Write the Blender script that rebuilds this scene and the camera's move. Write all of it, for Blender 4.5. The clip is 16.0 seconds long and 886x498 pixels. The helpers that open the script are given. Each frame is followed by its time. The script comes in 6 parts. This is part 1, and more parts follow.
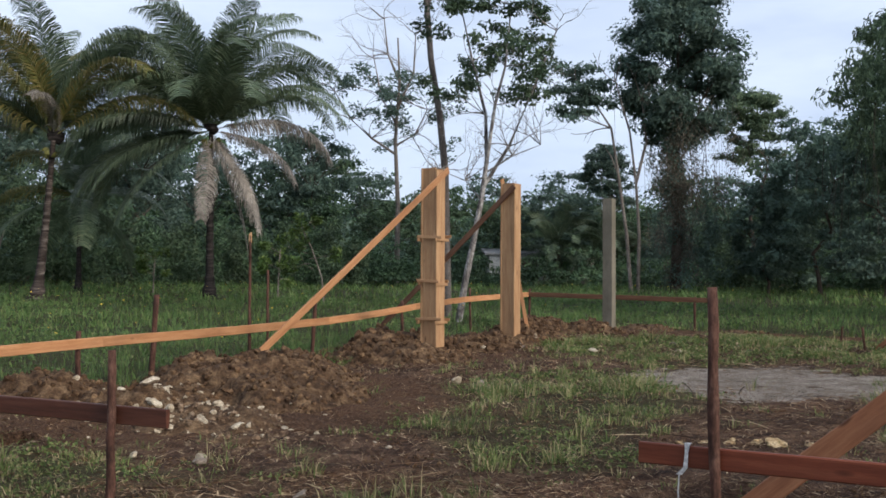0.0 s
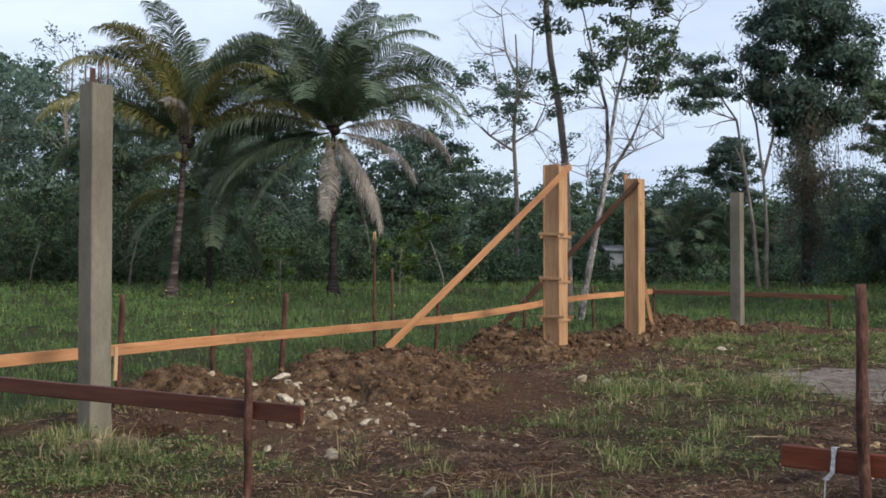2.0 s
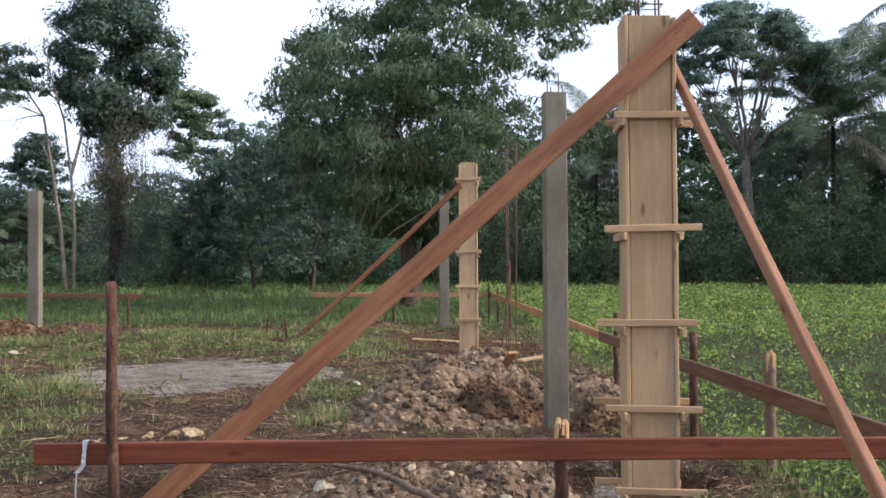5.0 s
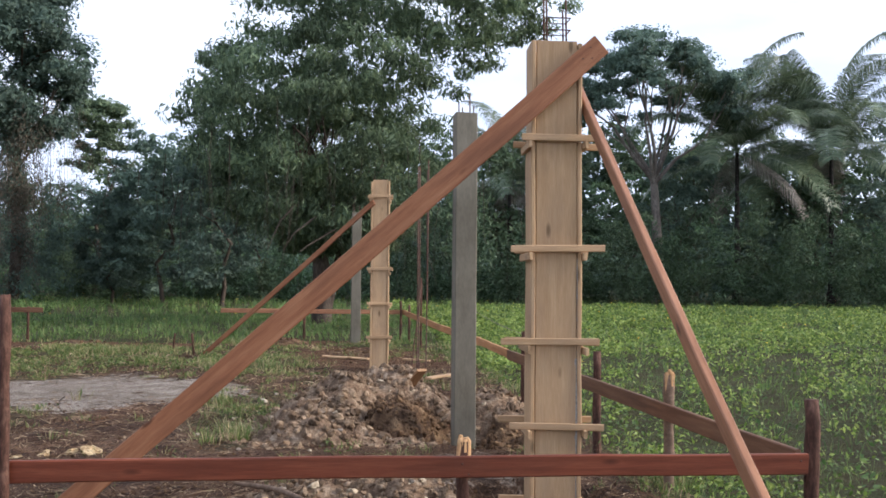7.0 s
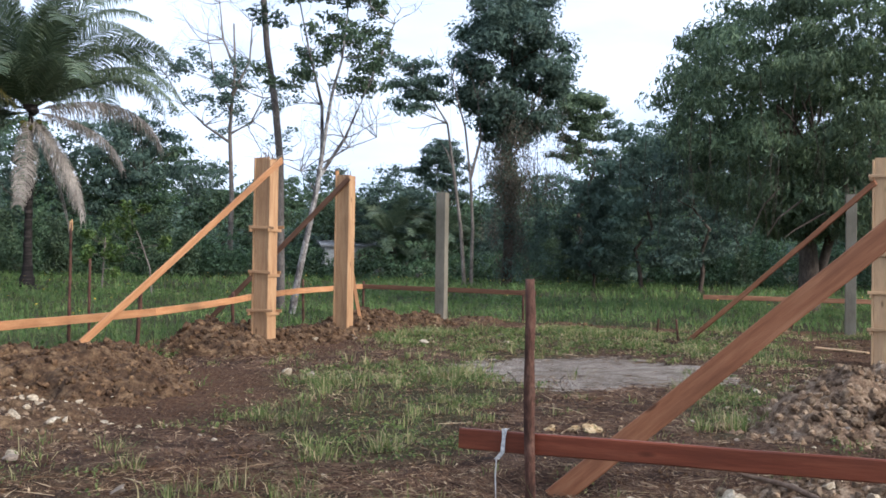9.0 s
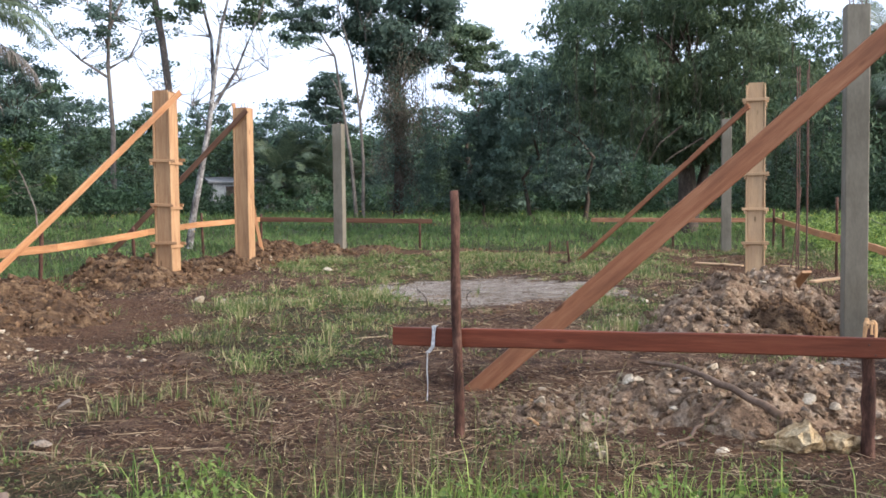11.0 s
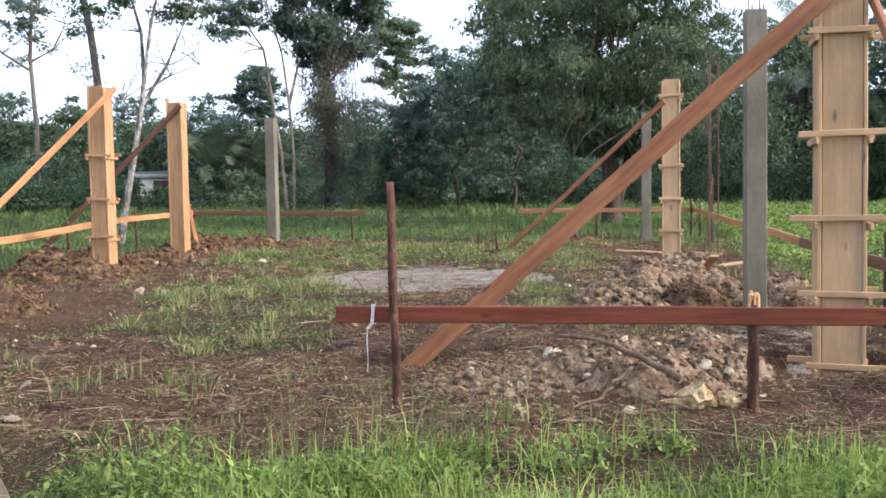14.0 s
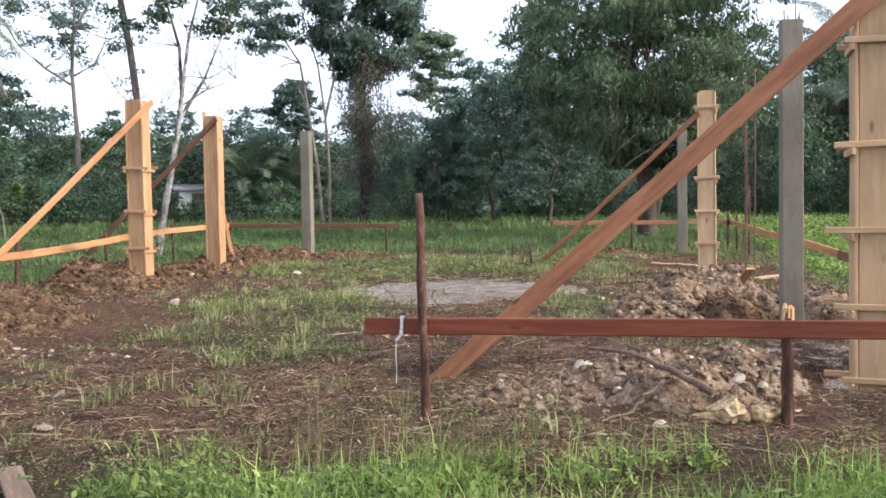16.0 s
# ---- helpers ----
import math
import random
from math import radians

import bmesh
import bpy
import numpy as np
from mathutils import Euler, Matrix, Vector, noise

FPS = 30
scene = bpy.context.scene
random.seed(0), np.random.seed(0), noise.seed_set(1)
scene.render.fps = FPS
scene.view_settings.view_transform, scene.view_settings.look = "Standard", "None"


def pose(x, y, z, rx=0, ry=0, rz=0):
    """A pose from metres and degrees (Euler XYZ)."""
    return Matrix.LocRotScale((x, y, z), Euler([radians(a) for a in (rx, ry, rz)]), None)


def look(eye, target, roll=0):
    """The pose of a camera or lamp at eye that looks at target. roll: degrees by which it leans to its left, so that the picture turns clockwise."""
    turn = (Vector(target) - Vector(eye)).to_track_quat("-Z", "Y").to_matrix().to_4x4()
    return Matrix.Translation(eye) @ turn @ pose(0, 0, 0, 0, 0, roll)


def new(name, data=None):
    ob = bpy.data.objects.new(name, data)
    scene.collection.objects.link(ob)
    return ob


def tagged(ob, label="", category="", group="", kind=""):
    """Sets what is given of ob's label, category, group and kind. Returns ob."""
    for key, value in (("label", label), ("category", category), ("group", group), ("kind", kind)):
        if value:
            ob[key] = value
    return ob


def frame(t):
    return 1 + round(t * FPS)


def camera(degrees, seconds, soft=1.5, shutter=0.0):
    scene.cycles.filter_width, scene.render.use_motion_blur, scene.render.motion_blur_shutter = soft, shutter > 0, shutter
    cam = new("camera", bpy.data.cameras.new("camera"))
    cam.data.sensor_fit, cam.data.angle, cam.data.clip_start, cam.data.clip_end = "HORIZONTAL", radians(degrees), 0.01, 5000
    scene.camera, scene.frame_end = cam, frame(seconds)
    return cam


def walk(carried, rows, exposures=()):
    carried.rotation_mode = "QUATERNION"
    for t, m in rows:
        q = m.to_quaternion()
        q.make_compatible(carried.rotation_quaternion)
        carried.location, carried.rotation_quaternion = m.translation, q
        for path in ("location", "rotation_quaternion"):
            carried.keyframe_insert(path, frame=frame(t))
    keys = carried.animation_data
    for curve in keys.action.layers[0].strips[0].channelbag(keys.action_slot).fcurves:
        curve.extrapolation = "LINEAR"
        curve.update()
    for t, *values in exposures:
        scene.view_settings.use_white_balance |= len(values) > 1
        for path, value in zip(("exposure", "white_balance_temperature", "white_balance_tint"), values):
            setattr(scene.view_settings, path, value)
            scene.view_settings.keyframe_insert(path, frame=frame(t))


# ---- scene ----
cam = camera(48.5, 16.0, 1.7)
# seconds, eye, target, roll
PATH = [
    (0, (0.085, -0.021, 1.424), (-0.123, 1.967, 1.471), 0.3),
    (0.5, (0.068, 0.001, 1.426), (-0.23, 1.978, 1.464), -0.0),
    (1, (0.038, 0.008, 1.417), (-0.424, 1.954, 1.45), -0.1),
    (1.5, (0.018, -0.012, 1.41), (-0.534, 1.91, 1.458), -0.5),
    (2, (0.021, -0.004, 1.427), (-0.424, 1.945, 1.468), -0.0),
    (2.5, (0.057, -0.048, 1.424), (-0.149, 1.941, 1.461), 0.4),
    (3, (0.097, -0.088, 1.424), (0.108, 1.911, 1.491), 0.2),
    (3.5, (0.123, -0.111, 1.427), (0.341, 1.876, 1.485), 0.5),
    (4, (0.168, -0.079, 1.42), (0.615, 1.869, 1.475), 1.1),
    (4.5, (0.22, -0.094, 1.413), (0.888, 1.791, 1.451), 0.4),
    (5, (0.272, -0.123, 1.415), (1.137, 1.68, 1.454), -0.3),
    (5.2, (0.304, -0.107, 1.408), (1.235, 1.663, 1.445), -0.6),
    (6.25, (0.31, -0.14, 1.414), (1.45, 1.503, 1.47), 0.0),
    (7.3, (0.288, -0.175, 1.417), (1.216, 1.596, 1.495), 0.8),
    (7.5, (0.291, -0.114, 1.411), (1.154, 1.688, 1.487), 1.0),
    (8, (0.247, -0.08, 1.412), (0.894, 1.81, 1.5), 1.3),
    (8.5, (0.191, -0.084, 1.407), (0.544, 1.883, 1.48), 1.1),
    (9, (0.139, -0.074, 1.416), (0.262, 1.922, 1.451), 0.9),
    (9.5, (0.07, -0.109, 1.377), (0.223, 1.885, 1.347), 0.4),
    (11.8, (-0.21, -0.814, 1.301), (0.189, 1.143, 1.2), -0.6),
    (12, (-0.218, -0.863, 1.31), (0.149, 1.101, 1.216), -0.7),
    (12.5, (-0.205, -1.012, 1.289), (0.112, 0.959, 1.171), -0.9),
    (13, (-0.205, -1.11, 1.274), (0.124, 0.857, 1.129), -1.8),
    (13.5, (-0.271, -1.154, 1.292), (0.214, 0.783, 1.18), -0.4),
    (14, (-0.285, -1.142, 1.289), (0.202, 0.794, 1.175), -1.0),
    (14.5, (-0.282, -1.134, 1.284), (0.201, 0.803, 1.168), -1.2),
    (15, (-0.262, -1.135, 1.29), (0.197, 0.808, 1.174), -0.7),
    (15.5, (-0.239, -1.145, 1.277), (0.196, 0.806, 1.214), -0.9),
    (16, (-0.241, -1.132, 1.28), (0.176, 0.822, 1.193), -1.0),
]

# seconds, stops, kelvin, tint
EXPOSURES = ((0.0, 0.23, 5750, 9), (3.4, 0.23, 5720, 9), (4.05, 0.17, 5700, 10), (4.6, 0.62, 5900, 12), (5.0, 0.9, 5800, 13), (7.4, 0.9, 5760, 13), (9.5, 0.78, 5480, 11), (11.9, 1.29, 5760, 12), (16.0, 1.33, 5780, 12))

walk(cam, [(t, look(eye, aim, roll)) for t, eye, aim, roll in PATH], EXPOSURES)

# ---- light ----
SUN_YAW, SUN_UP = 122.0, 27.0
world = bpy.data.worlds.new("overcast_sky")
scene.world = world
world.use_nodes = True
wn, wl = world.node_tree.nodes, world.node_tree.links
sky = wn.new("ShaderNodeTexSky")
sky.sky_type = "NISHITA"
sky.sun_disc = False
sky.sun_elevation, sky.sun_rotation = radians(SUN_UP), radians(SUN_YAW)
sky_gain = wn.new("ShaderNodeVectorMath")
sky_gain.operation = "SCALE"
sky_gain.inputs["Scale"].default_value = 0.10
wl.new(sky.outputs[0], sky_gain.inputs[0])
w_co = wn.new("ShaderNodeTexCoord")
w_map = wn.new("ShaderNodeMapping")
w_map.inputs["Scale"].default_value = (1.0, 1.0, 3.6)
wl.new(w_co.outputs["Generated"], w_map.inputs[0])
cloud = wn.new("ShaderNodeTexNoise")
cloud.inputs["Scale"].default_value, cloud.inputs["Detail"].default_value, cloud.inputs["Roughness"].default_value = 2.6, 6.0, 0.55
wl.new(w_map.outputs[0], cloud.inputs[0])
cloud_col = wn.new("ShaderNodeValToRGB")
cloud_col.color_ramp.elements[0].position, cloud_col.color_ramp.elements[0].color = 0.32, (0.66, 0.72, 0.85, 1)
cloud_col.color_ramp.elements[1].position, cloud_col.color_ramp.elements[1].color = 0.68, (1.0, 1.03, 1.08, 1)
wl.new(cloud.outputs[0], cloud_col.inputs[0])
w_mix = wn.new("ShaderNodeMix")
w_mix.data_type = "RGBA"
w_mix.inputs["Factor"].default_value = 0.86
wl.new(sky_gain.outputs[0], w_mix.inputs["A"])
wl.new(cloud_col.outputs[0], w_mix.inputs["B"])
wl.new(w_mix.outputs["Result"], wn["Background"].inputs[0])
wn["Background"].inputs[1].default_value = 0.87

sun_data = bpy.data.lights.new("sun", "SUN")
sun_data.energy, sun_data.angle, sun_data.color = 3.2, radians(20), (1.0, 0.87, 0.7)
sun_lamp = new("sun", sun_data)
sun_lamp.matrix_world = look((40 * math.sin(radians(SUN_YAW)), 40 * math.cos(radians(SUN_YAW)), 40 * math.tan(radians(SUN_UP))), (0, 0, 0))

# ---- materials ----


def material(name):
    m = bpy.data.materials.new(name)
    m.use_nodes = True
    return m, m.node_tree.nodes, m.node_tree.links, m.node_tree.nodes["Principled BSDF"]


def ramp_node(nodes, stops):
    r = nodes.new("ShaderNodeValToRGB")
    e = r.color_ramp.elements
    while len(e) < len(stops):
        e.new(0.5)
    for el, (p, c) in zip(e, stops):
        el.position, el.color = p, (*c, 1)
    return r


def noise_node(nodes, links, co, scale, detail=6.0, rough=0.6, stretch=(1, 1, 1)):
    mp = nodes.new("ShaderNodeMapping")
    mp.inputs["Scale"].default_value = stretch
    links.new(co, mp.inputs[0])
    n = nodes.new("ShaderNodeTexNoise")
    n.inputs["Scale"].default_value, n.inputs["Detail"].default_value, n.inputs["Roughness"].default_value = scale, detail, rough
    links.new(mp.outputs[0], n.inputs[0])
    return n.outputs[0]


def mix_node(nodes, links, fac, a, b, blend="MIX"):
    x = nodes.new("ShaderNodeMix")
    x.data_type, x.blend_type = "RGBA", blend
    for sock, v in ((x.inputs["Factor"], fac), (x.inputs["A"], a), (x.inputs["B"], b)):
        if isinstance(v, (int, float)):
            sock.default_value = v
        elif isinstance(v, tuple):
            sock.default_value = (*v, 1)
        else:
            links.new(v, sock)
    return x.outputs["Result"]


def bump_node(nodes, links, height, strength, dist, bsdf):
    b = nodes.new("ShaderNodeBump")
    b.inputs["Strength"].default_value, b.inputs["Distance"].default_value = strength, dist
    links.new(height, b.inputs["Height"])
    links.new(b.outputs[0], bsdf.inputs["Normal"])


def wood_material(name, dark, mid, light, rough=0.65, knots=True, stain=(0.05, 0.03, 0.02), stain_amount=0.35):
    """Sawn timber with its grain along the local x axis."""
    m, N, L, bsdf = material(name)
    co = N.new("ShaderNodeTexCoord").outputs["Object"]
    info = N.new("ShaderNodeObjectInfo")
    off = N.new("ShaderNodeVectorMath")
    L.new(co, off.inputs[0])
    sc = N.new("ShaderNodeVectorMath")
    sc.operation = "SCALE"
    sc.inputs[0].default_value = (7.0, 5.0, 3.0)
    L.new(info.outputs["Random"], sc.inputs["Scale"])
    L.new(sc.outputs[0], off.inputs[1])
    co = off.outputs[0]
    grain = noise_node(N, L, co, 4.0, 8.0, 0.62, (0.4, 6.0, 6.0))
    fine = noise_node(N, L, co, 40.0, 4.0, 0.7, (0.25, 8.0, 8.0))
    blotch = noise_node(N, L, co, 1.7, 4.0, 0.6, (0.7, 2.5, 2.5))
    col = ramp_node(N, [(0.28, dark), (0.5, mid), (0.74, light)])
    L.new(grain, col.inputs[0])
    f = ramp_node(N, [(0.35, (0.82, 0.80, 0.78)), (0.65, (1.08, 1.08, 1.08))])
    L.new(fine, f.inputs[0])
    c = mix_node(N, L, 1.0, col.outputs[0], f.outputs[0], "MULTIPLY")
    st = ramp_node(N, [(0.46, (0, 0, 0)), (0.74, (stain_amount,) * 3)])
    L.new(blotch, st.inputs[0])
    c = mix_node(N, L, st.outputs[0], c, stain)
    if knots:
        mp = N.new("ShaderNodeMapping")
        mp.inputs["Scale"].default_value = (1.0, 3.0, 3.0)
        L.new(co, mp.inputs[0])
        v = N.new("ShaderNodeTexVoronoi")
        v.inputs["Scale"].default_value = 1.9
        L.new(mp.outputs[0], v.inputs[0])
        k = ramp_node(N, [(0.05, (0.85,) * 3), (0.12, (0, 0, 0))])
        L.new(v.outputs["Distance"], k.inputs[0])
        c = mix_node(N, L, k.outputs[0], c, tuple(0.35 * a for a in dark))
    hs = N.new("ShaderNodeHueSaturation")
    mr = N.new("ShaderNodeMapRange")
    mr.inputs["To Min"].default_value, mr.inputs["To Max"].default_value = 0.8, 1.15
    L.new(info.outputs["Random"], mr.inputs[0])
    L.new(mr.outputs[0], hs.inputs["Value"])
    L.new(c, hs.inputs["Color"])
    L.new(hs.outputs[0], bsdf.inputs["Base Color"])
    bsdf.inputs["Roughness"].default_value = rough
    bsdf.inputs["Specular IOR Level"].default_value = 0.22
    bump_node(N, L, fine, 0.35, 0.004, bsdf)
    return m


def rough_material(name, stops, scale, rough=0.9, bump=0.5, dist=0.02, detail_scale=None, stretch=(1, 1, 1), big=0.5, big_tint=(0.75, 0.75, 0.75), fine=0.8, island=0.0):
    """Earth, stone, bark, concrete: noise at two scales with relief."""
    m, N, L, bsdf = material(name)
    tc = N.new("ShaderNodeTexCoord")
    co = tc.outputs["Object"]
    n1 = noise_node(N, L, co, scale, 8.0, 0.65, stretch)
    n2 = noise_node(N, L, co, scale * 0.13, 3.0, 0.5)
    n3 = noise_node(N, L, co, detail_scale or scale * 6, 6.0, 0.7, stretch)
    col = ramp_node(N, stops)
    L.new(n1, col.inputs[0])
    t = ramp_node(N, [(0.35, big_tint), (0.65, (1.1, 1.1, 1.1))])
    L.new(n2, t.inputs[0])
    c = mix_node(N, L, big, col.outputs[0], t.outputs[0], "MULTIPLY")
    f = ramp_node(N, [(0.38, (0.55, 0.55, 0.55)), (0.62, (1.32, 1.32, 1.32))])
    L.new(n3, f.inputs[0])
    c = mix_node(N, L, fine, c, f.outputs[0], "MULTIPLY")
    if island:
        tone = ramp_node(N, [(0.0, (1 - island,) * 3), (0.6, (1.0, 0.98, 0.95)), (1.0, (1 + island, 1 + island * 0.95, 1 + island * 0.85))])
        L.new(N.new("ShaderNodeNewGeometry").outputs["Random Per Island"], tone.inputs[0])
        c = mix_node(N, L, 1.0, c, tone.outputs[0], "MULTIPLY")
    L.new(c, bsdf.inputs["Base Color"])
    bsdf.inputs["Roughness"].default_value = rough
    bsdf.inputs["Specular IOR Level"].default_value = 0.18
    add = N.new("ShaderNodeMath")
    add.operation = "MULTIPLY_ADD"
    add.inputs[1].default_value = 0.4
    L.new(n3, add.inputs[0])
    L.new(n1, add.inputs[2])
    bump_node(N, L, add.outputs[0], bump, dist, bsdf)
    return m


def leaf_material(name, stops, rough=0.55, through_light=0.3, patch=0.35, patch_scale=0.6):
    """Leaves or blades: the colour varies from island to island and slowly over the plant."""
    m, N, L, bsdf = material(name)
    geo = N.new("ShaderNodeNewGeometry")
    info = N.new("ShaderNodeObjectInfo")
    col = ramp_node(N, stops)
    L.new(geo.outputs["Random Per Island"], col.inputs[0])
    co = N.new("ShaderNodeTexCoord").outputs["Object"]
    n = noise_node(N, L, co, patch_scale, 3.0, 0.5)
    t = ramp_node(N, [(0.35, (1 - patch,) * 3), (0.65, (1 + patch,) * 3)])
    L.new(n, t.inputs[0])
    c = mix_node(N, L, 1.0, col.outputs[0], t.outputs[0], "MULTIPLY")
    hs = N.new("ShaderNodeHueSaturation")
    mr = N.new("ShaderNodeMapRange")
    mr.inputs["To Min"].default_value, mr.inputs["To Max"].default_value = 0.8, 1.2
    L.new(info.outputs["Random"], mr.inputs[0])
    L.new(mr.outputs[0], hs.inputs["Value"])
    L.new(c, hs.inputs["Color"])
    L.new(hs.outputs[0], bsdf.inputs["Base Color"])
    bsdf.inputs["Roughness"].default_value = rough
    bsdf.inputs["Specular IOR Level"].default_value = 0.26
    tr = N.new("ShaderNodeBsdfTranslucent")
    L.new(hs.outputs[0], tr.inputs[0])
    mx = N.new("ShaderNodeMixShader")
    mx.inputs[0].default_value = through_light
    L.new(bsdf.outputs[0], mx.inputs[1])
    L.new(tr.outputs[0], mx.inputs[2])
    L.new(mx.outputs[0], N["Material Output"].inputs[0])
    return m


M_PINE = wood_material("fresh_sawn_wood", (0.29, 0.155, 0.074), (0.385, 0.228, 0.115), (0.47, 0.3, 0.16), 0.65, True, (0.19, 0.10, 0.05), 0.65)
M_FORM = wood_material("pale_sawn_wood", (0.41, 0.26, 0.135), (0.475, 0.31, 0.17), (0.54, 0.375, 0.215), 0.7, True, (0.26, 0.18, 0.12), 0.5)
M_RED = wood_material("red_hardwood", (0.2, 0.078, 0.036), (0.295, 0.125, 0.06), (0.385, 0.185, 0.095), 0.55, True, (0.09, 0.04, 0.025), 0.45)
M_BROWN = wood_material("brown_hardwood", (0.19, 0.083, 0.042), (0.28, 0.132, 0.07), (0.37, 0.19, 0.108), 0.5, True, (0.08, 0.04, 0.026), 0.55)
M_DARKRED = wood_material("dark_hardwood", (0.118, 0.029, 0.014), (0.2, 0.053, 0.025), (0.27, 0.086, 0.043), 0.5, True, (0.04, 0.02, 0.012), 0.4)
M_TAN = wood_material("orange_hardwood", (0.30, 0.13, 0.054), (0.415, 0.205, 0.09), (0.51, 0.28, 0.138), 0.65, True, (0.12, 0.06, 0.035), 0.45)
M_BROWNWOOD = wood_material("dark_brown_wood", (0.078, 0.036, 0.019), (0.13, 0.064, 0.035), (0.19, 0.102, 0.058), 0.6, True, (0.04, 0.02, 0.014), 0.4)
M_WETWOOD = wood_material("wet_dark_hardwood", (0.05, 0.018, 0.010), (0.092, 0.034, 0.020), (0.14, 0.058, 0.036), 0.45, True, (0.03, 0.014, 0.01), 0.4)
M_OLDWOOD = wood_material("grey_weathered_wood", (0.085, 0.055, 0.037), (0.15, 0.1, 0.068), (0.225, 0.16, 0.115), 0.85, True, (0.07, 0.05, 0.04), 0.5)
M_STICK = rough_material("peeled_stick_bark", [(0.34, (0.028, 0.014, 0.010)), (0.52, (0.085, 0.04, 0.027)), (0.7, (0.18, 0.10, 0.072))], 14, 0.8, 0.8, 0.010, None, (1, 1, 0.3))
M_CUT = wood_material("cut_wood_end", (0.34, 0.17, 0.07), (0.48, 0.28, 0.13), (0.58, 0.38, 0.2), 0.8, False)
M_CONCRETE = rough_material("new_concrete", [(0.3, (0.135, 0.118, 0.088)), (0.55, (0.19, 0.168, 0.128)), (0.75, (0.245, 0.22, 0.172))], 5, 0.85, 0.25, 0.006, 60, (1, 1, 0.35), 0.8, (0.72, 0.71, 0.69), 0.2)
M_REBAR = rough_material("rusty_steel", [(0.35, (0.045, 0.03, 0.025)), (0.7, (0.14, 0.065, 0.04))], 30, 0.7, 0.3, 0.002)
M_SOIL = rough_material("brown_clay_soil", [(0.34, (0.034, 0.018, 0.010)), (0.5, (0.105, 0.062, 0.033)), (0.66, (0.23, 0.15, 0.083))], 7, 0.95, 1.0, 0.05, 45, (1, 1, 1), 0.6, (0.6, 0.57, 0.54))
M_CLOD = rough_material("brown_clay_clods", [(0.34, (0.038, 0.021, 0.011)), (0.5, (0.1, 0.058, 0.031)), (0.66, (0.21, 0.135, 0.075))], 9, 0.95, 1.0, 0.03, 55, (1, 1, 1), 0.5, (0.65, 0.62, 0.59), 0.8, 0.4)
M_PALECLOD = rough_material("pale_marl_clods", [(0.33, (0.085, 0.053, 0.033)), (0.5, (0.19, 0.13, 0.084)), (0.68, (0.34, 0.262, 0.185))], 9, 0.95, 1.0, 0.03, 55, (1, 1, 1), 0.5, (0.68, 0.65, 0.6), 0.8, 0.38)
M_PALESOIL = rough_material("pale_marl_soil", [(0.33, (0.07, 0.043, 0.027)), (0.5, (0.19, 0.127, 0.082)), (0.68, (0.36, 0.28, 0.2))], 8, 0.95, 1.0, 0.04, 50, (1, 1, 1), 0.6, (0.7, 0.66, 0.62))
M_LIME = rough_material("limestone", [(0.3, (0.26, 0.195, 0.125)), (0.5, (0.44, 0.365, 0.26)), (0.72, (0.62, 0.54, 0.42))], 9, 0.9, 0.6, 0.015)
M_GREYROCK = rough_material("dusty_rock", [(0.3, (0.15, 0.115, 0.085)), (0.55, (0.25, 0.20, 0.155)), (0.75, (0.36, 0.30, 0.24))], 9, 0.92, 0.6, 0.015)
M_YELLOWROCK = rough_material("yellow_marl_rock", [(0.32, (0.22, 0.13, 0.058)), (0.5, (0.46, 0.33, 0.175)), (0.7, (0.63, 0.51, 0.33))], 10, 0.92, 1.0, 0.035)
M_PALMBARK = rough_material("palm_bark", [(0.42, (0.028, 0.020, 0.016)), (0.55, (0.08, 0.062, 0.052)), (0.68, (0.22, 0.185, 0.16))], 4, 0.9, 0.5, 0.02, None, (0.35, 0.35, 2.4))
M_DARKPALMBARK = rough_material("dark_palm_bark", [(0.42, (0.012, 0.010, 0.009)), (0.56, (0.034, 0.028, 0.025)), (0.7, (0.10, 0.085, 0.075))], 4, 0.9, 0.5, 0.02, None, (0.35, 0.35, 2.4))
M_GREYSTEM = rough_material("dark_grey_bark", [(0.3, (0.06, 0.05, 0.045)), (0.55, (0.115, 0.10, 0.09)), (0.75, (0.19, 0.17, 0.155))], 5, 0.9, 0.6, 0.02, None, (1, 1, 0.5))
M_WHITEBARK = rough_material("lichen_mottled_bark", [(0.4, (0.075, 0.065, 0.06)), (0.51, (0.19, 0.17, 0.155)), (0.64, (0.42, 0.4, 0.37))], 6, 0.9, 0.6, 0.02, None, (1, 1, 0.6))
M_BARK = rough_material("grey_bark", [(0.3, (0.10, 0.08, 0.065)), (0.55, (0.20, 0.17, 0.145)), (0.75, (0.33, 0.29, 0.25))], 4, 0.9, 0.6, 0.02, None, (1, 1, 0.4))
M_DARKBARK = rough_material("brown_bark", [(0.3, (0.035, 0.026, 0.02)), (0.55, (0.085, 0.065, 0.05)), (0.75, (0.15, 0.12, 0.095))], 4, 0.9, 0.6, 0.02, None, (1, 1, 0.4))
M_CEMENT = rough_material("dried_cement", [(0.3, (0.22, 0.205, 0.18)), (0.6, (0.33, 0.315, 0.29))], 9, 0.95, 0.4, 0.004)
M_TAPE = rough_material("white_tape", [(0.3, (0.42, 0.39, 0.36)), (0.6, (0.66, 0.64, 0.61))], 12, 0.6, 0.2, 0.002)
# Pale blue-grey: the haze of distance is put into the steel's colour.
M_MAST = rough_material("hazy_galvanised_steel", [(0.3, (0.34, 0.37, 0.42)), (0.7, (0.42, 0.45, 0.5))], 2, 0.8, 0.1, 0.01)
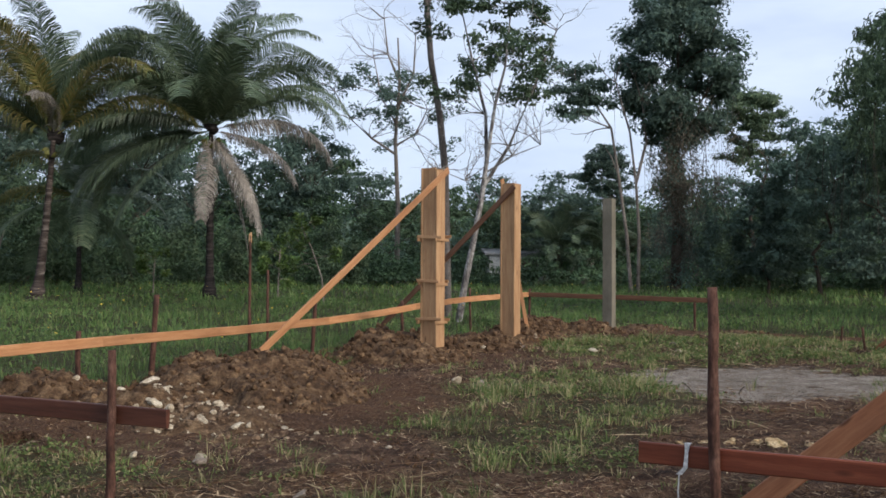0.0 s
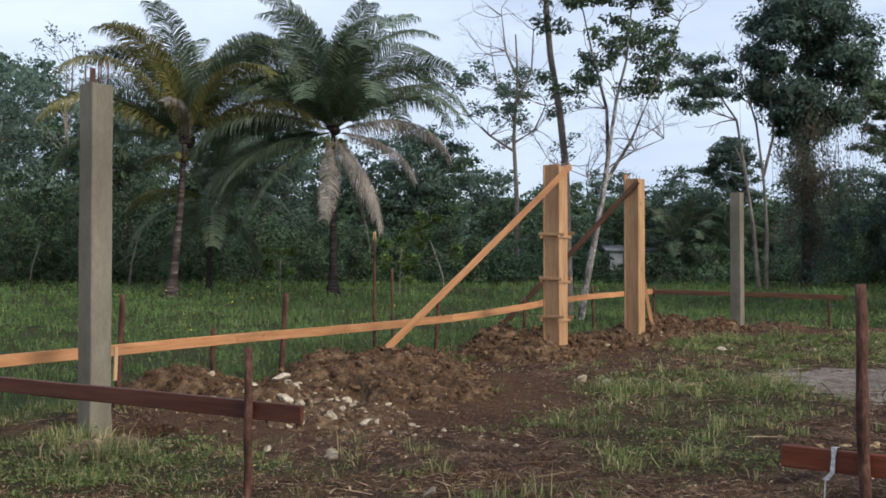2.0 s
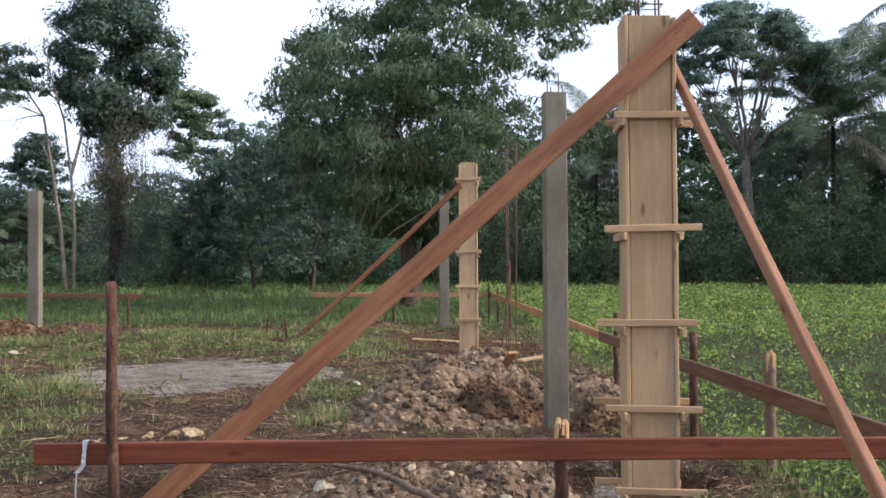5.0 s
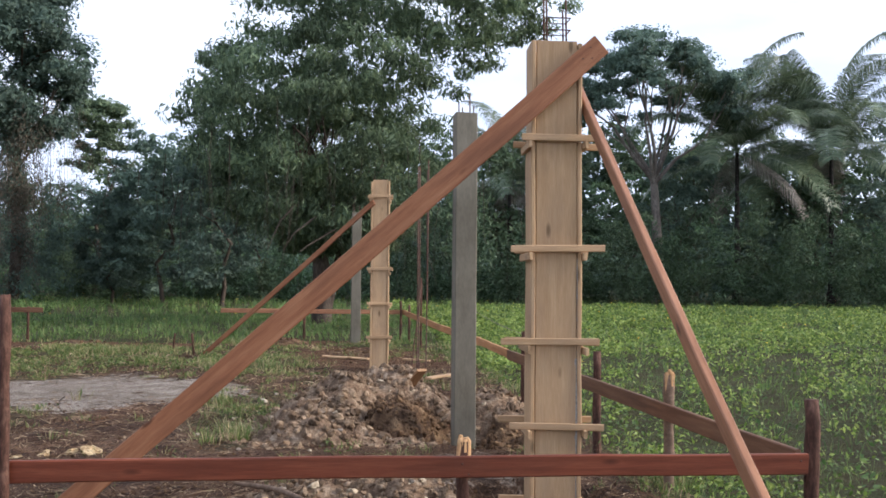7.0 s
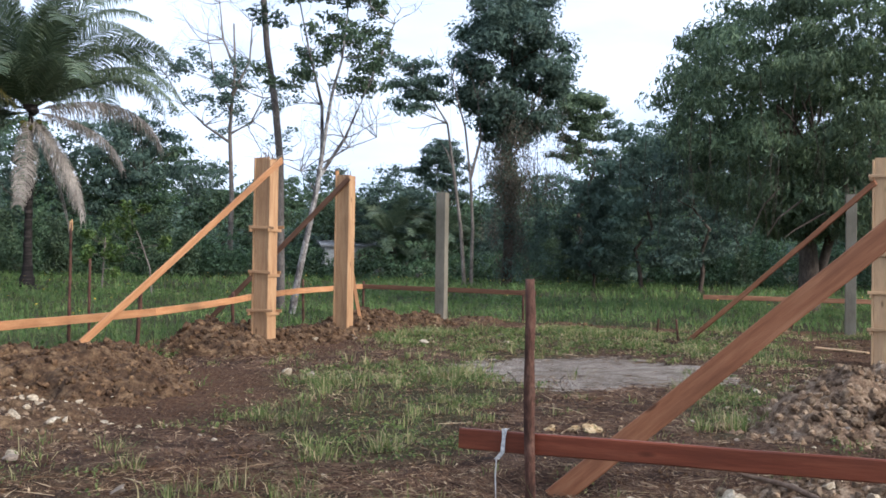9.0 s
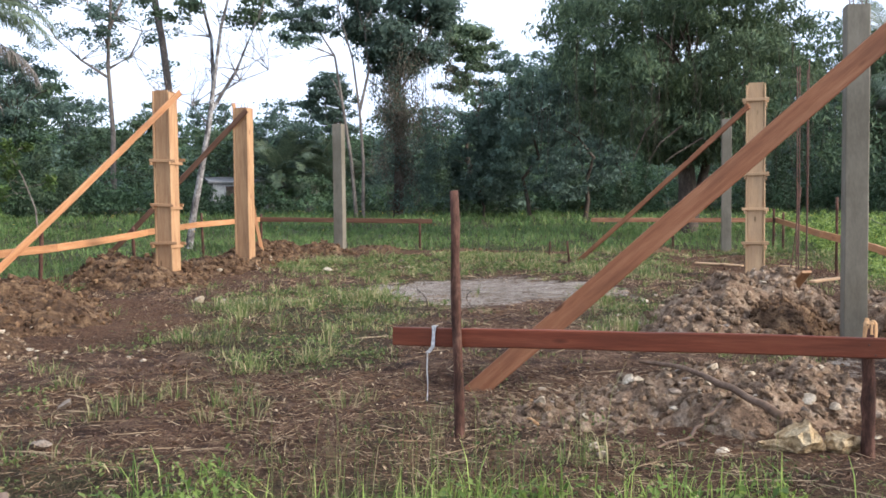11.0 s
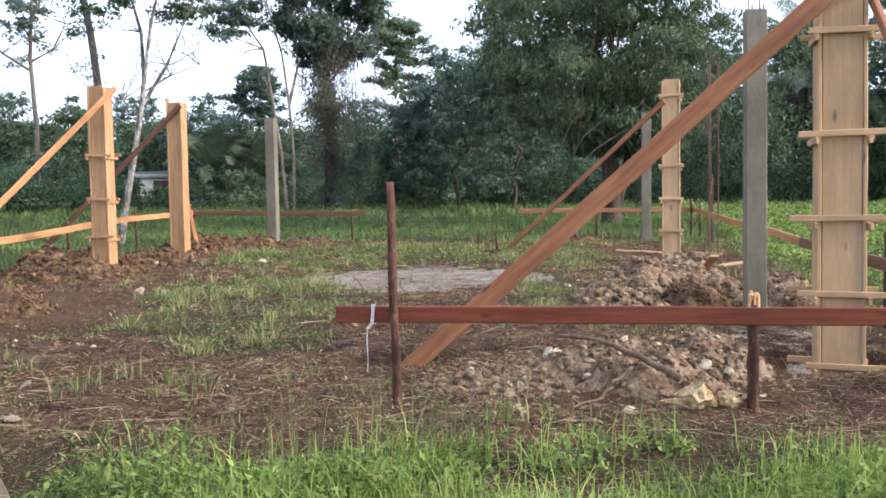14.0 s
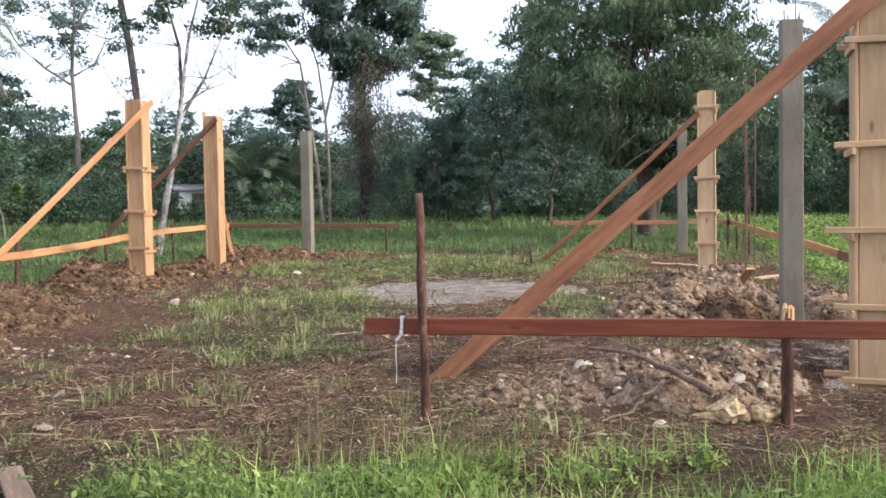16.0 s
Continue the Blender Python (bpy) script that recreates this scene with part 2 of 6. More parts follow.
M_COCONUT = rough_material("green_coconut", [(0.3, (0.06, 0.07, 0.02)), (0.6, (0.15, 0.14, 0.04))], 3, 0.5, 0.2, 0.01)

# Leaf green lifted and blued, so the colour carries haze over the trees.
L_DARK = leaf_material("hazy_forest_leaves", [(0.0, (0.078, 0.116, 0.094)), (0.55, (0.10, 0.148, 0.113)), (1.0, (0.13, 0.178, 0.128))], 0.65, 0.4, 0.3, 0.5)
L_MID = leaf_material("green_forest_leaves", [(0.0, (0.048, 0.078, 0.044)), (0.55, (0.072, 0.108, 0.058)), (1.0, (0.104, 0.144, 0.072))], 0.6, 0.35, 0.3, 0.5)
L_SOFT = leaf_material("soft_green_leaves", [(0.0, (0.08, 0.115, 0.07)), (0.55, (0.118, 0.162, 0.094)), (1.0, (0.17, 0.22, 0.12))], 0.6, 0.4, 0.3, 0.5)
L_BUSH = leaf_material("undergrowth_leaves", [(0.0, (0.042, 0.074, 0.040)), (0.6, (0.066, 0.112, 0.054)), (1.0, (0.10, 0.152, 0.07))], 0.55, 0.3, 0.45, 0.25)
L_MANGO = leaf_material("dark_glossy_leaves", [(0.0, (0.072, 0.102, 0.062)), (0.55, (0.115, 0.158, 0.09)), (1.0, (0.185, 0.235, 0.125))], 0.62, 0.42, 0.35, 0.5)
L_LIGHT = leaf_material("young_leaves", [(0.0, (0.06, 0.10, 0.025)), (0.6, (0.10, 0.16, 0.04)), (1.0, (0.17, 0.22, 0.06))], 0.5, 0.35)
L_DRYVINE = leaf_material("dry_hanging_vines", [(0.0, (0.065, 0.06, 0.043)), (0.6, (0.12, 0.105, 0.078)), (1.0, (0.2, 0.165, 0.125))], 0.8, 0.2)
L_PALM = leaf_material("palm_leaflets", [(0.0, (0.06, 0.086, 0.05)), (0.6, (0.108, 0.145, 0.08)), (1.0, (0.2, 0.235, 0.135))], 0.4, 0.28, 0.2, 0.4)
L_PALMYEL = leaf_material("yellowing_palm_leaflets", [(0.0, (0.075, 0.085, 0.025)), (0.6, (0.14, 0.135, 0.04)), (1.0, (0.26, 0.20, 0.07))], 0.45, 0.25, 0.3, 0.4)
L_PALMDEAD = leaf_material("dead_palm_leaflets", [(0.0, (0.17, 0.145, 0.12)), (0.6, (0.28, 0.245, 0.21)), (1.0, (0.42, 0.37, 0.32))], 0.7, 0.2)
L_FIELD = leaf_material("field_grass", [(0.0, (0.05, 0.092, 0.029)), (0.45, (0.084, 0.138, 0.041)), (0.85, (0.125, 0.18, 0.052)), (1.0, (0.19, 0.21, 0.08))], 0.6, 0.4, 0.35, 0.35)
L_GRASS = leaf_material("short_grass", [(0.0, (0.07, 0.104, 0.028)), (0.4, (0.12, 0.165, 0.045)), (0.62, (0.19, 0.205, 0.075)), (0.82, (0.29, 0.25, 0.125)), (1.0, (0.42, 0.33, 0.19))], 0.6, 0.35, 0.3, 0.9)
L_WEED = leaf_material("broad_weed_leaves", [(0.0, (0.06, 0.096, 0.026)), (0.5, (0.13, 0.175, 0.05)), (0.8, (0.21, 0.25, 0.08)), (1.0, (0.36, 0.29, 0.15))], 0.5, 0.4, 0.2, 2.0)
# Lush yellow-green, with the sunlight on field and verge brightened into the colour.
L_LUSH_LIT = leaf_material("lush_sunlit_weed_leaves", [(0.0, (0.06, 0.108, 0.024)), (0.5, (0.185, 0.27, 0.056)), (1.0, (0.35, 0.42, 0.11))], 0.45, 0.42, 0.3, 1.5)
L_STRAW = leaf_material("dry_straw", [(0.0, (0.03, 0.015, 0.009)), (0.42, (0.085, 0.046, 0.027)), (0.8, (0.19, 0.118, 0.07)), (1.0, (0.5, 0.38, 0.24))], 0.85, 0.1, 0.3, 1.2)
M_FLOWER = leaf_material("yellow_flowers", [(0.0, (0.55, 0.38, 0.03)), (1.0, (0.75, 0.55, 0.08))], 0.6, 0.2)


def ground_material():
    """Bare brown earth with trodden straw, green cover and pale dried clay, by the ground's cover masks."""
    m, N, L, bsdf = material("earth_ground")
    co = N.new("ShaderNodeTexCoord").outputs["Object"]
    at = N.new("ShaderNodeVertexColor")
    at.layer_name = "cover"
    sep = N.new("ShaderNodeSeparateColor")
    L.new(at.outputs[0], sep.inputs[0])
    n1 = noise_node(N, L, co, 3.0, 9.0, 0.7)
    n2 = noise_node(N, L, co, 26.0, 6.0, 0.75)
    n3 = noise_node(N, L, co, 0.5, 4.0, 0.6)
    straw = noise_node(N, L, co, 22.0, 5.0, 0.8, (1.0, 0.18, 1.0))
    straw2 = noise_node(N, L, co, 22.0, 5.0, 0.8, (0.2, 1.0, 1.0))
    soil = ramp_node(N, [(0.36, (0.018, 0.008, 0.005)), (0.5, (0.076, 0.042, 0.025)), (0.64, (0.18, 0.112, 0.07))])
    L.new(n1, soil.inputs[0])
    mx = N.new("ShaderNodeMath")
    mx.operation = "MAXIMUM"
    L.new(straw, mx.inputs[0])
    L.new(straw2, mx.inputs[1])
    sm = ramp_node(N, [(0.55, (0, 0, 0)), (0.68, (0.85,) * 3)])
    L.new(mx.outputs[0], sm.inputs[0])
    c = mix_node(N, L, sm.outputs[0], soil.outputs[0], (0.20, 0.135, 0.09))
    green = ramp_node(N, [(0.3, (0.022, 0.028, 0.010)), (0.55, (0.045, 0.055, 0.018)), (0.75, (0.075, 0.078, 0.03))])
    L.new(n2, green.inputs[0])
    gm = N.new("ShaderNodeMath")
    gm.operation = "MULTIPLY"
    gm.use_clamp = True
    L.new(sep.outputs[1], gm.inputs[0])
    gr = ramp_node(N, [(0.35, (0.45,) * 3), (0.6, (1.0,) * 3)])
    L.new(n1, gr.inputs[0])
    L.new(gr.outputs[0], gm.inputs[1])
    c = mix_node(N, L, gm.outputs[0], c, green.outputs[0])
    clay = ramp_node(N, [(0.32, (0.15, 0.12, 0.095)), (0.5, (0.275, 0.235, 0.195)), (0.68, (0.38, 0.34, 0.295))])
    L.new(n1, clay.inputs[0])
    cm = N.new("ShaderNodeMath")
    cm.operation = "MULTIPLY_ADD"
    cm.inputs[1].default_value, cm.inputs[2].default_value = 1.6, -0.8
    L.new(n1, cm.inputs[0])
    ca = N.new("ShaderNodeMath")
    ca.operation = "ADD"
    L.new(cm.outputs[0], ca.inputs[0])
    L.new(sep.outputs[2], ca.inputs[1])
    cr = ramp_node(N, [(0.42, (0, 0, 0)), (0.58, (1, 1, 1))])
    L.new(ca.outputs[0], cr.inputs[0])
    c = mix_node(N, L, cr.outputs[0], c, clay.outputs[0])
    red = ramp_node(N, [(0.32, (0.04, 0.019, 0.010)), (0.5, (0.10, 0.052, 0.027)), (0.68, (0.19, 0.115, 0.066))])
    L.new(n2, red.inputs[0])
    c = mix_node(N, L, sep.outputs[0], c, red.outputs[0])
    t = ramp_node(N, [(0.35, (0.78, 0.76, 0.74)), (0.65, (1.12, 1.12, 1.12))])
    L.new(n3, t.inputs[0])
    c = mix_node(N, L, 1.0, c, t.outputs[0], "MULTIPLY")
    n4 = noise_node(N, L, co, 70.0, 4.0, 0.7)
    crumbs = ramp_node(N, [(0.38, (0.34, 0.32, 0.30)), (0.62, (1.62, 1.62, 1.62))])
    L.new(n4, crumbs.inputs[0])
    c = mix_node(N, L, 1.0, c, crumbs.outputs[0], "MULTIPLY")
    L.new(c, bsdf.inputs["Base Color"])
    bsdf.inputs["Roughness"].default_value = 0.95
    bsdf.inputs["Specular IOR Level"].default_value = 0.15
    add = N.new("ShaderNodeMath")
    add.operation = "ADD"
    L.new(n2, add.inputs[0])
    L.new(mx.outputs[0], add.inputs[1])
    bump_node(N, L, add.outputs[0], 1.0, 0.055, bsdf)
    return m


M_GROUND = ground_material()

# ---- helpers for meshes ----
RNG = np.random.default_rng(11)
AXIS = radians(25)
UX, UY = math.sin(AXIS), math.cos(AXIS)


def site(u, n, z=0.0):
    """A point of the building's grid: u along the column rows, n across them."""
    return Vector((u * UX + n * UY, u * UY - n * UX, z))


def to_site(x, y):
    return x * UX + y * UY, x * UY - y * UX


def hash_noise(ix, iy, seed):
    h = (ix.astype(np.int64) * 374761393 + iy.astype(np.int64) * 668265263 + seed * 974634777) & 0x7FFFFFFF
    h = ((h ^ (h >> 13)) * 1274126177) & 0x7FFFFFFF
    return ((h ^ (h >> 16)) & 0xFFFF) / 65535.0


def value_noise(x, y, seed=0):
    ix, iy = np.floor(x), np.floor(y)
    fx, fy = x - ix, y - iy
    fx, fy = fx * fx * (3 - 2 * fx), fy * fy * (3 - 2 * fy)
    a, b = hash_noise(ix, iy, seed), hash_noise(ix + 1, iy, seed)
    c, d = hash_noise(ix, iy + 1, seed), hash_noise(ix + 1, iy + 1, seed)
    return (a * (1 - fx) + b * fx) * (1 - fy) + (c * (1 - fx) + d * fx) * fy


def fbm(x, y, scale, octaves=4, seed=0, gain=0.5):
    total, amp, norm = 0.0, 1.0, 0.0
    for k in range(octaves):
        total = total + amp * value_noise(x * scale * 2 ** k + 17.3 * k, y * scale * 2 ** k - 9.1 * k, seed + k)
        norm += amp
        amp *= gain
    return total / norm


def lumps(x, y, scale, seed=0):
    """Rounded clods: the nearest of jittered centres, as a dome."""
    gx, gy = np.floor(x * scale), np.floor(y * scale)
    best = np.full(np.shape(x), 9.0)
    for i in (-1, 0, 1):
        for j in (-1, 0, 1):
            cx = gx + i + hash_noise(gx + i, gy + j, seed)
            cy = gy + j + hash_noise(gx + i, gy + j, seed + 5)
            best = np.minimum(best, (x * scale - cx) ** 2 + (y * scale - cy) ** 2)
    return np.sqrt(np.maximum(0, 1 - best))


def smooth(e0, e1, v):
    t = np.clip((v - e0) / (e1 - e0), 0, 1)
    return t * t * (3 - 2 * t)


# pits dug round the columns: u, n, radius, depth
PITS = ((6.45, 1.5, 0.6, 0.2), (9.3, 1.7, 0.75, 0.3), (5.12, -7.33, 0.34, 0.75), (6.2, -1.6, 0.4, 0.06))


def ground_height(x, y):
    x, y = np.asarray(x, float), np.asarray(y, float)
    r = np.hypot(x, y)
    yaw = np.degrees(np.arctan2(-x, y))
    slope = np.interp(yaw, (-60, -20, 10, 40), (0.008, 0.0105, 0.0125, 0.0155))
    h = slope * np.clip(r - 11, 0, 95)
    near = np.exp(-((r / 60) ** 2))
    h = h + near * (0.10 * (fbm(x, y, 0.28, 3, 3) - 0.5) + 0.07 * (fbm(x, y, 1.6, 4, 8) - 0.5))
    u, n = to_site(x, y)
    for pu, pn, pr, pd in PITS:
        q = np.hypot(u - pu, n - pn) / pr + 0.35 * (fbm(x, y, 2.5, 2, 31) - 0.5)
        h = h - pd * (1 - smooth(0.75, 1.1, q))
    return h


def ground_at(x, y):
    return float(ground_height(np.array([x]), np.array([y]))[0])


def on_ground(u, n, up=0.0):
    p = site(u, n)
    return Vector((p.x, p.y, ground_at(p.x, p.y) + up))


def bare_masks(x, y):
    """How much fresh earth, green cover and dried clay lie at a place."""
    u, n = to_site(x, y)
    w = fbm(x, y, 0.5, 4, 50) - 0.5
    inside = smooth(1.5, 2.2, u + 0.8 * w) * (1 - smooth(20.5, 22.5, u + 2 * w)) * smooth(-9.0, -8.3, n + 0.8 * w) * (1 - smooth(2.2, 2.75, n + 0.8 * w))
    patch = 0.9 * smooth(0.52, 0.66, fbm(x, y, 0.5, 4, 71))
    patch = np.maximum(patch, 1.0 - smooth(0.7, 1.2, np.hypot((u - 10.8) / 3.2, (n + 4.6) / 1.5) + 0.9 * w))
    patch = np.maximum(patch, (1.0 - smooth(0.7, 1.2, np.hypot((u - 3.9) / 1.2, (n + 6.4) / 2.2) + 0.9 * w)))
    patch = np.maximum(patch, 0.7 * smooth(14.0, 17.5, u + 4 * w))
    patch = patch * (1 - 0.75 * smooth(-5.5, -4.2, n + w) * smooth(3.3, 3.9, u) * (1 - smooth(6.6, 8.0, u + 2 * w)))
    green = 1 - inside * (1 - 0.85 * patch)
    clay = 1.0 - smooth(0.3, 1.25, np.hypot((u - 13.0) / 2.1, (n + 2.9) / 2.5) + 0.9 * w + 0.5 * (fbm(x, y, 2.2, 3, 57) - 0.5))
    clay = np.maximum(clay, 0.45 * (1 - smooth(0.6, 1.1, np.hypot((u - 7.3) / 1.2, (n - 1.45) / 0.6) + 0.5 * w)))
    earth = np.zeros_like(green)
    for eu, en, ru, rn in ((14.3, -8.2, 2.6, 1.6), (18.2, -8.3, 2.8, 1.1), (20.3, -7.2, 1.4, 1.6), (8.3, -7.3, 3.0, 2.2), (18.2, 0.7, 3.2, 1.6), (21.5, -4.0, 0.7, 3.0), (22.3, 0.3, 0.7, 1.6), (10.6, 1.1, 2.2, 1.5), (5.6, 0.4, 1.4, 1.2)):
        earth = np.maximum(earth, 1.0 - smooth(0.6, 1.15, np.hypot((u - eu) / ru, (n - en) / rn) + 1.1 * w))
    green = green * (1 - 0.85 * clay) * (1 - 0.8 * earth)
    return np.clip(earth, 0, 1) * (1 - clay), np.clip(green, 0, 1), np.clip(clay, 0, 1)


def mesh_of(name, verts, faces, mats, smooth_faces=False):
    """A mesh from arrays: verts (n, 3) and faces (m, k)."""
    verts, faces = np.asarray(verts, np.float32), np.asarray(faces, np.int32)
    me = bpy.data.meshes.new(name)
    me.vertices.add(len(verts))
    me.vertices.foreach_set("co", verts.ravel())
    k = faces.shape[1]
    me.loops.add(faces.size)
    me.loops.foreach_set("vertex_index", faces.ravel())
    me.polygons.add(len(faces))
    me.polygons.foreach_set("loop_start", np.arange(0, faces.size, k, dtype=np.int32))
    me.polygons.foreach_set("use_smooth", np.full(len(faces), smooth_faces))
    for m in mats if isinstance(mats, (list, tuple)) else [mats]:
        me.materials.append(m)
    me.update(calc_edges=True)
    me.validate()
    return me


def from_bm(name, bm, mat, smooth_faces=False):
    me = bpy.data.meshes.new(name)
    bmesh.ops.recalc_face_normals(bm, faces=bm.faces)
    if smooth_faces:
        for f in bm.faces:
            f.smooth = True
    bm.to_mesh(me)
    bm.free()
    me.materials.append(mat)
    return me


def thing(name, label, category, at=Matrix(), group="", kind="", me=None):
    ob = new(name, me)
    ob.matrix_basis = at
    return tagged(ob, label, category, group, kind)


def world_of(ob):
    return world_of(ob.parent) @ ob.matrix_basis if ob.parent else ob.matrix_basis.copy()


def part(name, me, parent, at=None, label="", kind=""):
    """A mesh under a thing; at is its pose in the world (the parent's own where none is given)."""
    ob = new(name, me)
    ob.parent = parent
    ob.matrix_basis = world_of(parent).inverted() @ at if at is not None else Matrix()
    return tagged(ob, label, "", "", kind)


def plank_mesh(name, length, width, thick, mat, seed=0, segments=6, bow=0.0, taper=0.0):
    """A board along local x from 0 to length, width along z, thickness along y, with worn edges and a slight bow."""
    rng = random.Random(seed)
    bm = bmesh.new()
    c = min(0.2 * thick, 0.006)
    ring = [(-thick / 2 + c, -width / 2), (thick / 2 - c, -width / 2), (thick / 2, -width / 2 + c), (thick / 2, width / 2 - c),
            (thick / 2 - c, width / 2), (-thick / 2 + c, width / 2), (-thick / 2, width / 2 - c), (-thick / 2, -width / 2 + c)]
    rows = []
    for i in range(segments + 1):
        f = i / segments
        dz = -bow * math.sin(math.pi * f) + rng.uniform(-1, 1) * 0.0025
        dy = rng.uniform(-1, 1) * 0.003
        k = 1 - taper * f
        rows.append([bm.verts.new((f * length + (rng.uniform(-1, 1) * 0.004 if i in (0, segments) else 0), y * k + dy, z * k + dz)) for y, z in ring])
    for a, b in zip(rows, rows[1:]):
        for j in range(8):
            bm.faces.new((a[j], a[(j + 1) % 8], b[(j + 1) % 8], b[j]))
    bm.faces.new(rows[0])
    bm.faces.new(rows[-1])
    return from_bm(name, bm, mat)


def along(p0, p1, up=Vector((0, 0, 1))):
    """The pose at p0 whose x axis runs to p1 and whose z axis leans towards up."""
    x = (p1 - p0).normalized()
    y = up.cross(x).normalized()
    z = x.cross(y)
    return Matrix.Translation(p0) @ Matrix((x, y, z)).transposed().to_4x4()


def tube_rows(points, radii, sides, rng=None, rough=0.0):
    """Vertices and quads of a tube along points."""
    pts = [Vector(p) for p in points]
    verts, faces = [], []
    for i, p in enumerate(pts):
        t = (pts[min(i + 1, len(pts) - 1)] - pts[max(i - 1, 0)]).normalized()
        a = t.orthogonal().normalized() if abs(t.z) < 0.9 else Vector((1, 0, 0)).cross(t).normalized()
        b = t.cross(a)
        for j in range(sides):
            g = 2 * math.pi * j / sides
            r = radii[i] * (1 + (rng.uniform(-rough, rough) if rng else 0))
            verts.append(p + (a * math.cos(g) + b * math.sin(g)) * r)
    for i in range(len(pts) - 1):
        for j in range(sides):
            k = (j + 1) % sides
            faces.append((i * sides + j, i * sides + k, (i + 1) * sides + k, (i + 1) * sides + j))
    return verts, faces


def tubes_mesh(name, tubes, mat, sides=6, seed=1, rough=0.08, caps=True):
    """One mesh of several tubes: each a list of points and of radii."""
    rng = random.Random(seed)
    V, F = [], []
    for pts, radii in tubes:
        v, f = tube_rows(pts, radii, sides, rng, rough)
        o = len(V)
        V += v
        F += [tuple(o + i for i in q) for q in f]
        if caps:
            for base in (o, o + len(v) - sides):
                ring = list(range(base, base + sides))
                if sides == 6:
                    F += [(ring[0], ring[1], ring[2], ring[3]), (ring[0], ring[3], ring[4], ring[5])]
                elif sides == 8:
                    F += [(ring[0], ring[1], ring[2], ring[3]), (ring[0], ring[3], ring[4], ring[7]), (ring[4], ring[5], ring[6], ring[7])]
                elif sides == 4:
                    F += [tuple(ring)]
    return mesh_of(name, [tuple(v) for v in V], F, mat, True)


def leaves_mesh(name, centres, sizes, mat, rng, wide=0.42, up_bias=0.35, droop=0.0):
    """Leaves as folded lozenges at the given places, each an island of its own."""
    n = len(centres)
    a = rng.normal(size=(n, 3))
    a[:, 2] = a[:, 2] * 0.7 - droop
    a /= np.linalg.norm(a, axis=1, keepdims=True)
    up = rng.normal(size=(n, 3)) * (1 - up_bias) + np.array((0, 0, 1.0)) * up_bias * 2
    b = np.cross(up, a)
    b /= np.linalg.norm(b, axis=1, keepdims=True) + 1e-9
    nrm = np.cross(a, b)
    s = np.asarray(sizes)[:, None]
    c = np.asarray(centres)
    root, tip = c - a * s * 0.5, c + a * s * 0.5
    mid = c - a * s * 0.06 + nrm * s * 0.05
    V = np.stack([root, mid + b * s * wide * 0.5, tip, mid - b * s * wide * 0.5], 1).reshape(-1, 3)
    F = np.arange(4 * n).reshape(n, 4)
    return mesh_of(name, V, F, mat)


def cloud_points(rng, clumps, per):
    """Places for leaves in clumps (x, y, z, rx, ry, rz), more of them towards the outside and the top."""
    out = []
    for cx, cy, cz, rx, ry, rz in clumps:
        d = rng.normal(size=(per, 3))
        d /= np.linalg.norm(d, axis=1, keepdims=True)
        d *= (rng.random((per, 1)) ** 0.45)
        out.append(d * (rx, ry, rz) + (cx, cy, cz))
    return np.concatenate(out)


def tufts(rng, centres, per, spread):
    """Blades in tufts: their places, and the way each leans, outward from its tuft."""
    c = np.repeat(centres, per, axis=0)
    a = rng.random(len(c)) * 2 * np.pi
    r = np.abs(rng.normal(size=len(c))) * spread
    return c + np.stack([np.cos(a) * r, np.sin(a) * r], 1), a


def blades_mesh(name, xy, z, heights, widths, mat, rng, lean=0.5, ways=None):
    """Grass blades: tapered and bent, an island each."""
    n = len(xy)
    g = rng.random(n) * 2 * np.pi if ways is None else ways
    dx, dy = np.cos(g), np.sin(g)
    g2 = g + rng.normal(size=n) * 0.5 + np.pi / 2
    wx, wy = np.cos(g2) * widths / 2, np.sin(g2) * widths / 2
    l = np.abs(rng.normal(size=n)) * lean * heights
    x, y = xy[:, 0], xy[:, 1]
    b0 = np.stack([x - wx, y - wy, z - 0.02], 1)
    b1 = np.stack([x + wx, y + wy, z - 0.02], 1)
    mx, my, mz = x + dx * l * 0.32, y + dy * l * 0.32, z + heights * 0.6
    m0 = np.stack([mx - wx * 0.75, my - wy * 0.75, mz], 1)
    m1 = np.stack([mx + wx * 0.75, my + wy * 0.75, mz], 1)
    tx, ty, tz = x + dx * l, y + dy * l, z + heights * np.where(l > heights, 0.7, 0.98)
    t0 = np.stack([tx - wx * 0.08, ty - wy * 0.08, tz], 1)
    t1 = np.stack([tx + wx * 0.08, ty + wy * 0.08, tz], 1)
    V = np.stack([b0, b1, m0, m1, t0, t1], 1).reshape(-1, 3)
    i = np.arange(n)[:, None] * 6
    F = np.concatenate([i + np.array([0, 1, 3, 2]), i + np.array([2, 3, 5, 4])], 0)
    return mesh_of(name, V, F, mat)


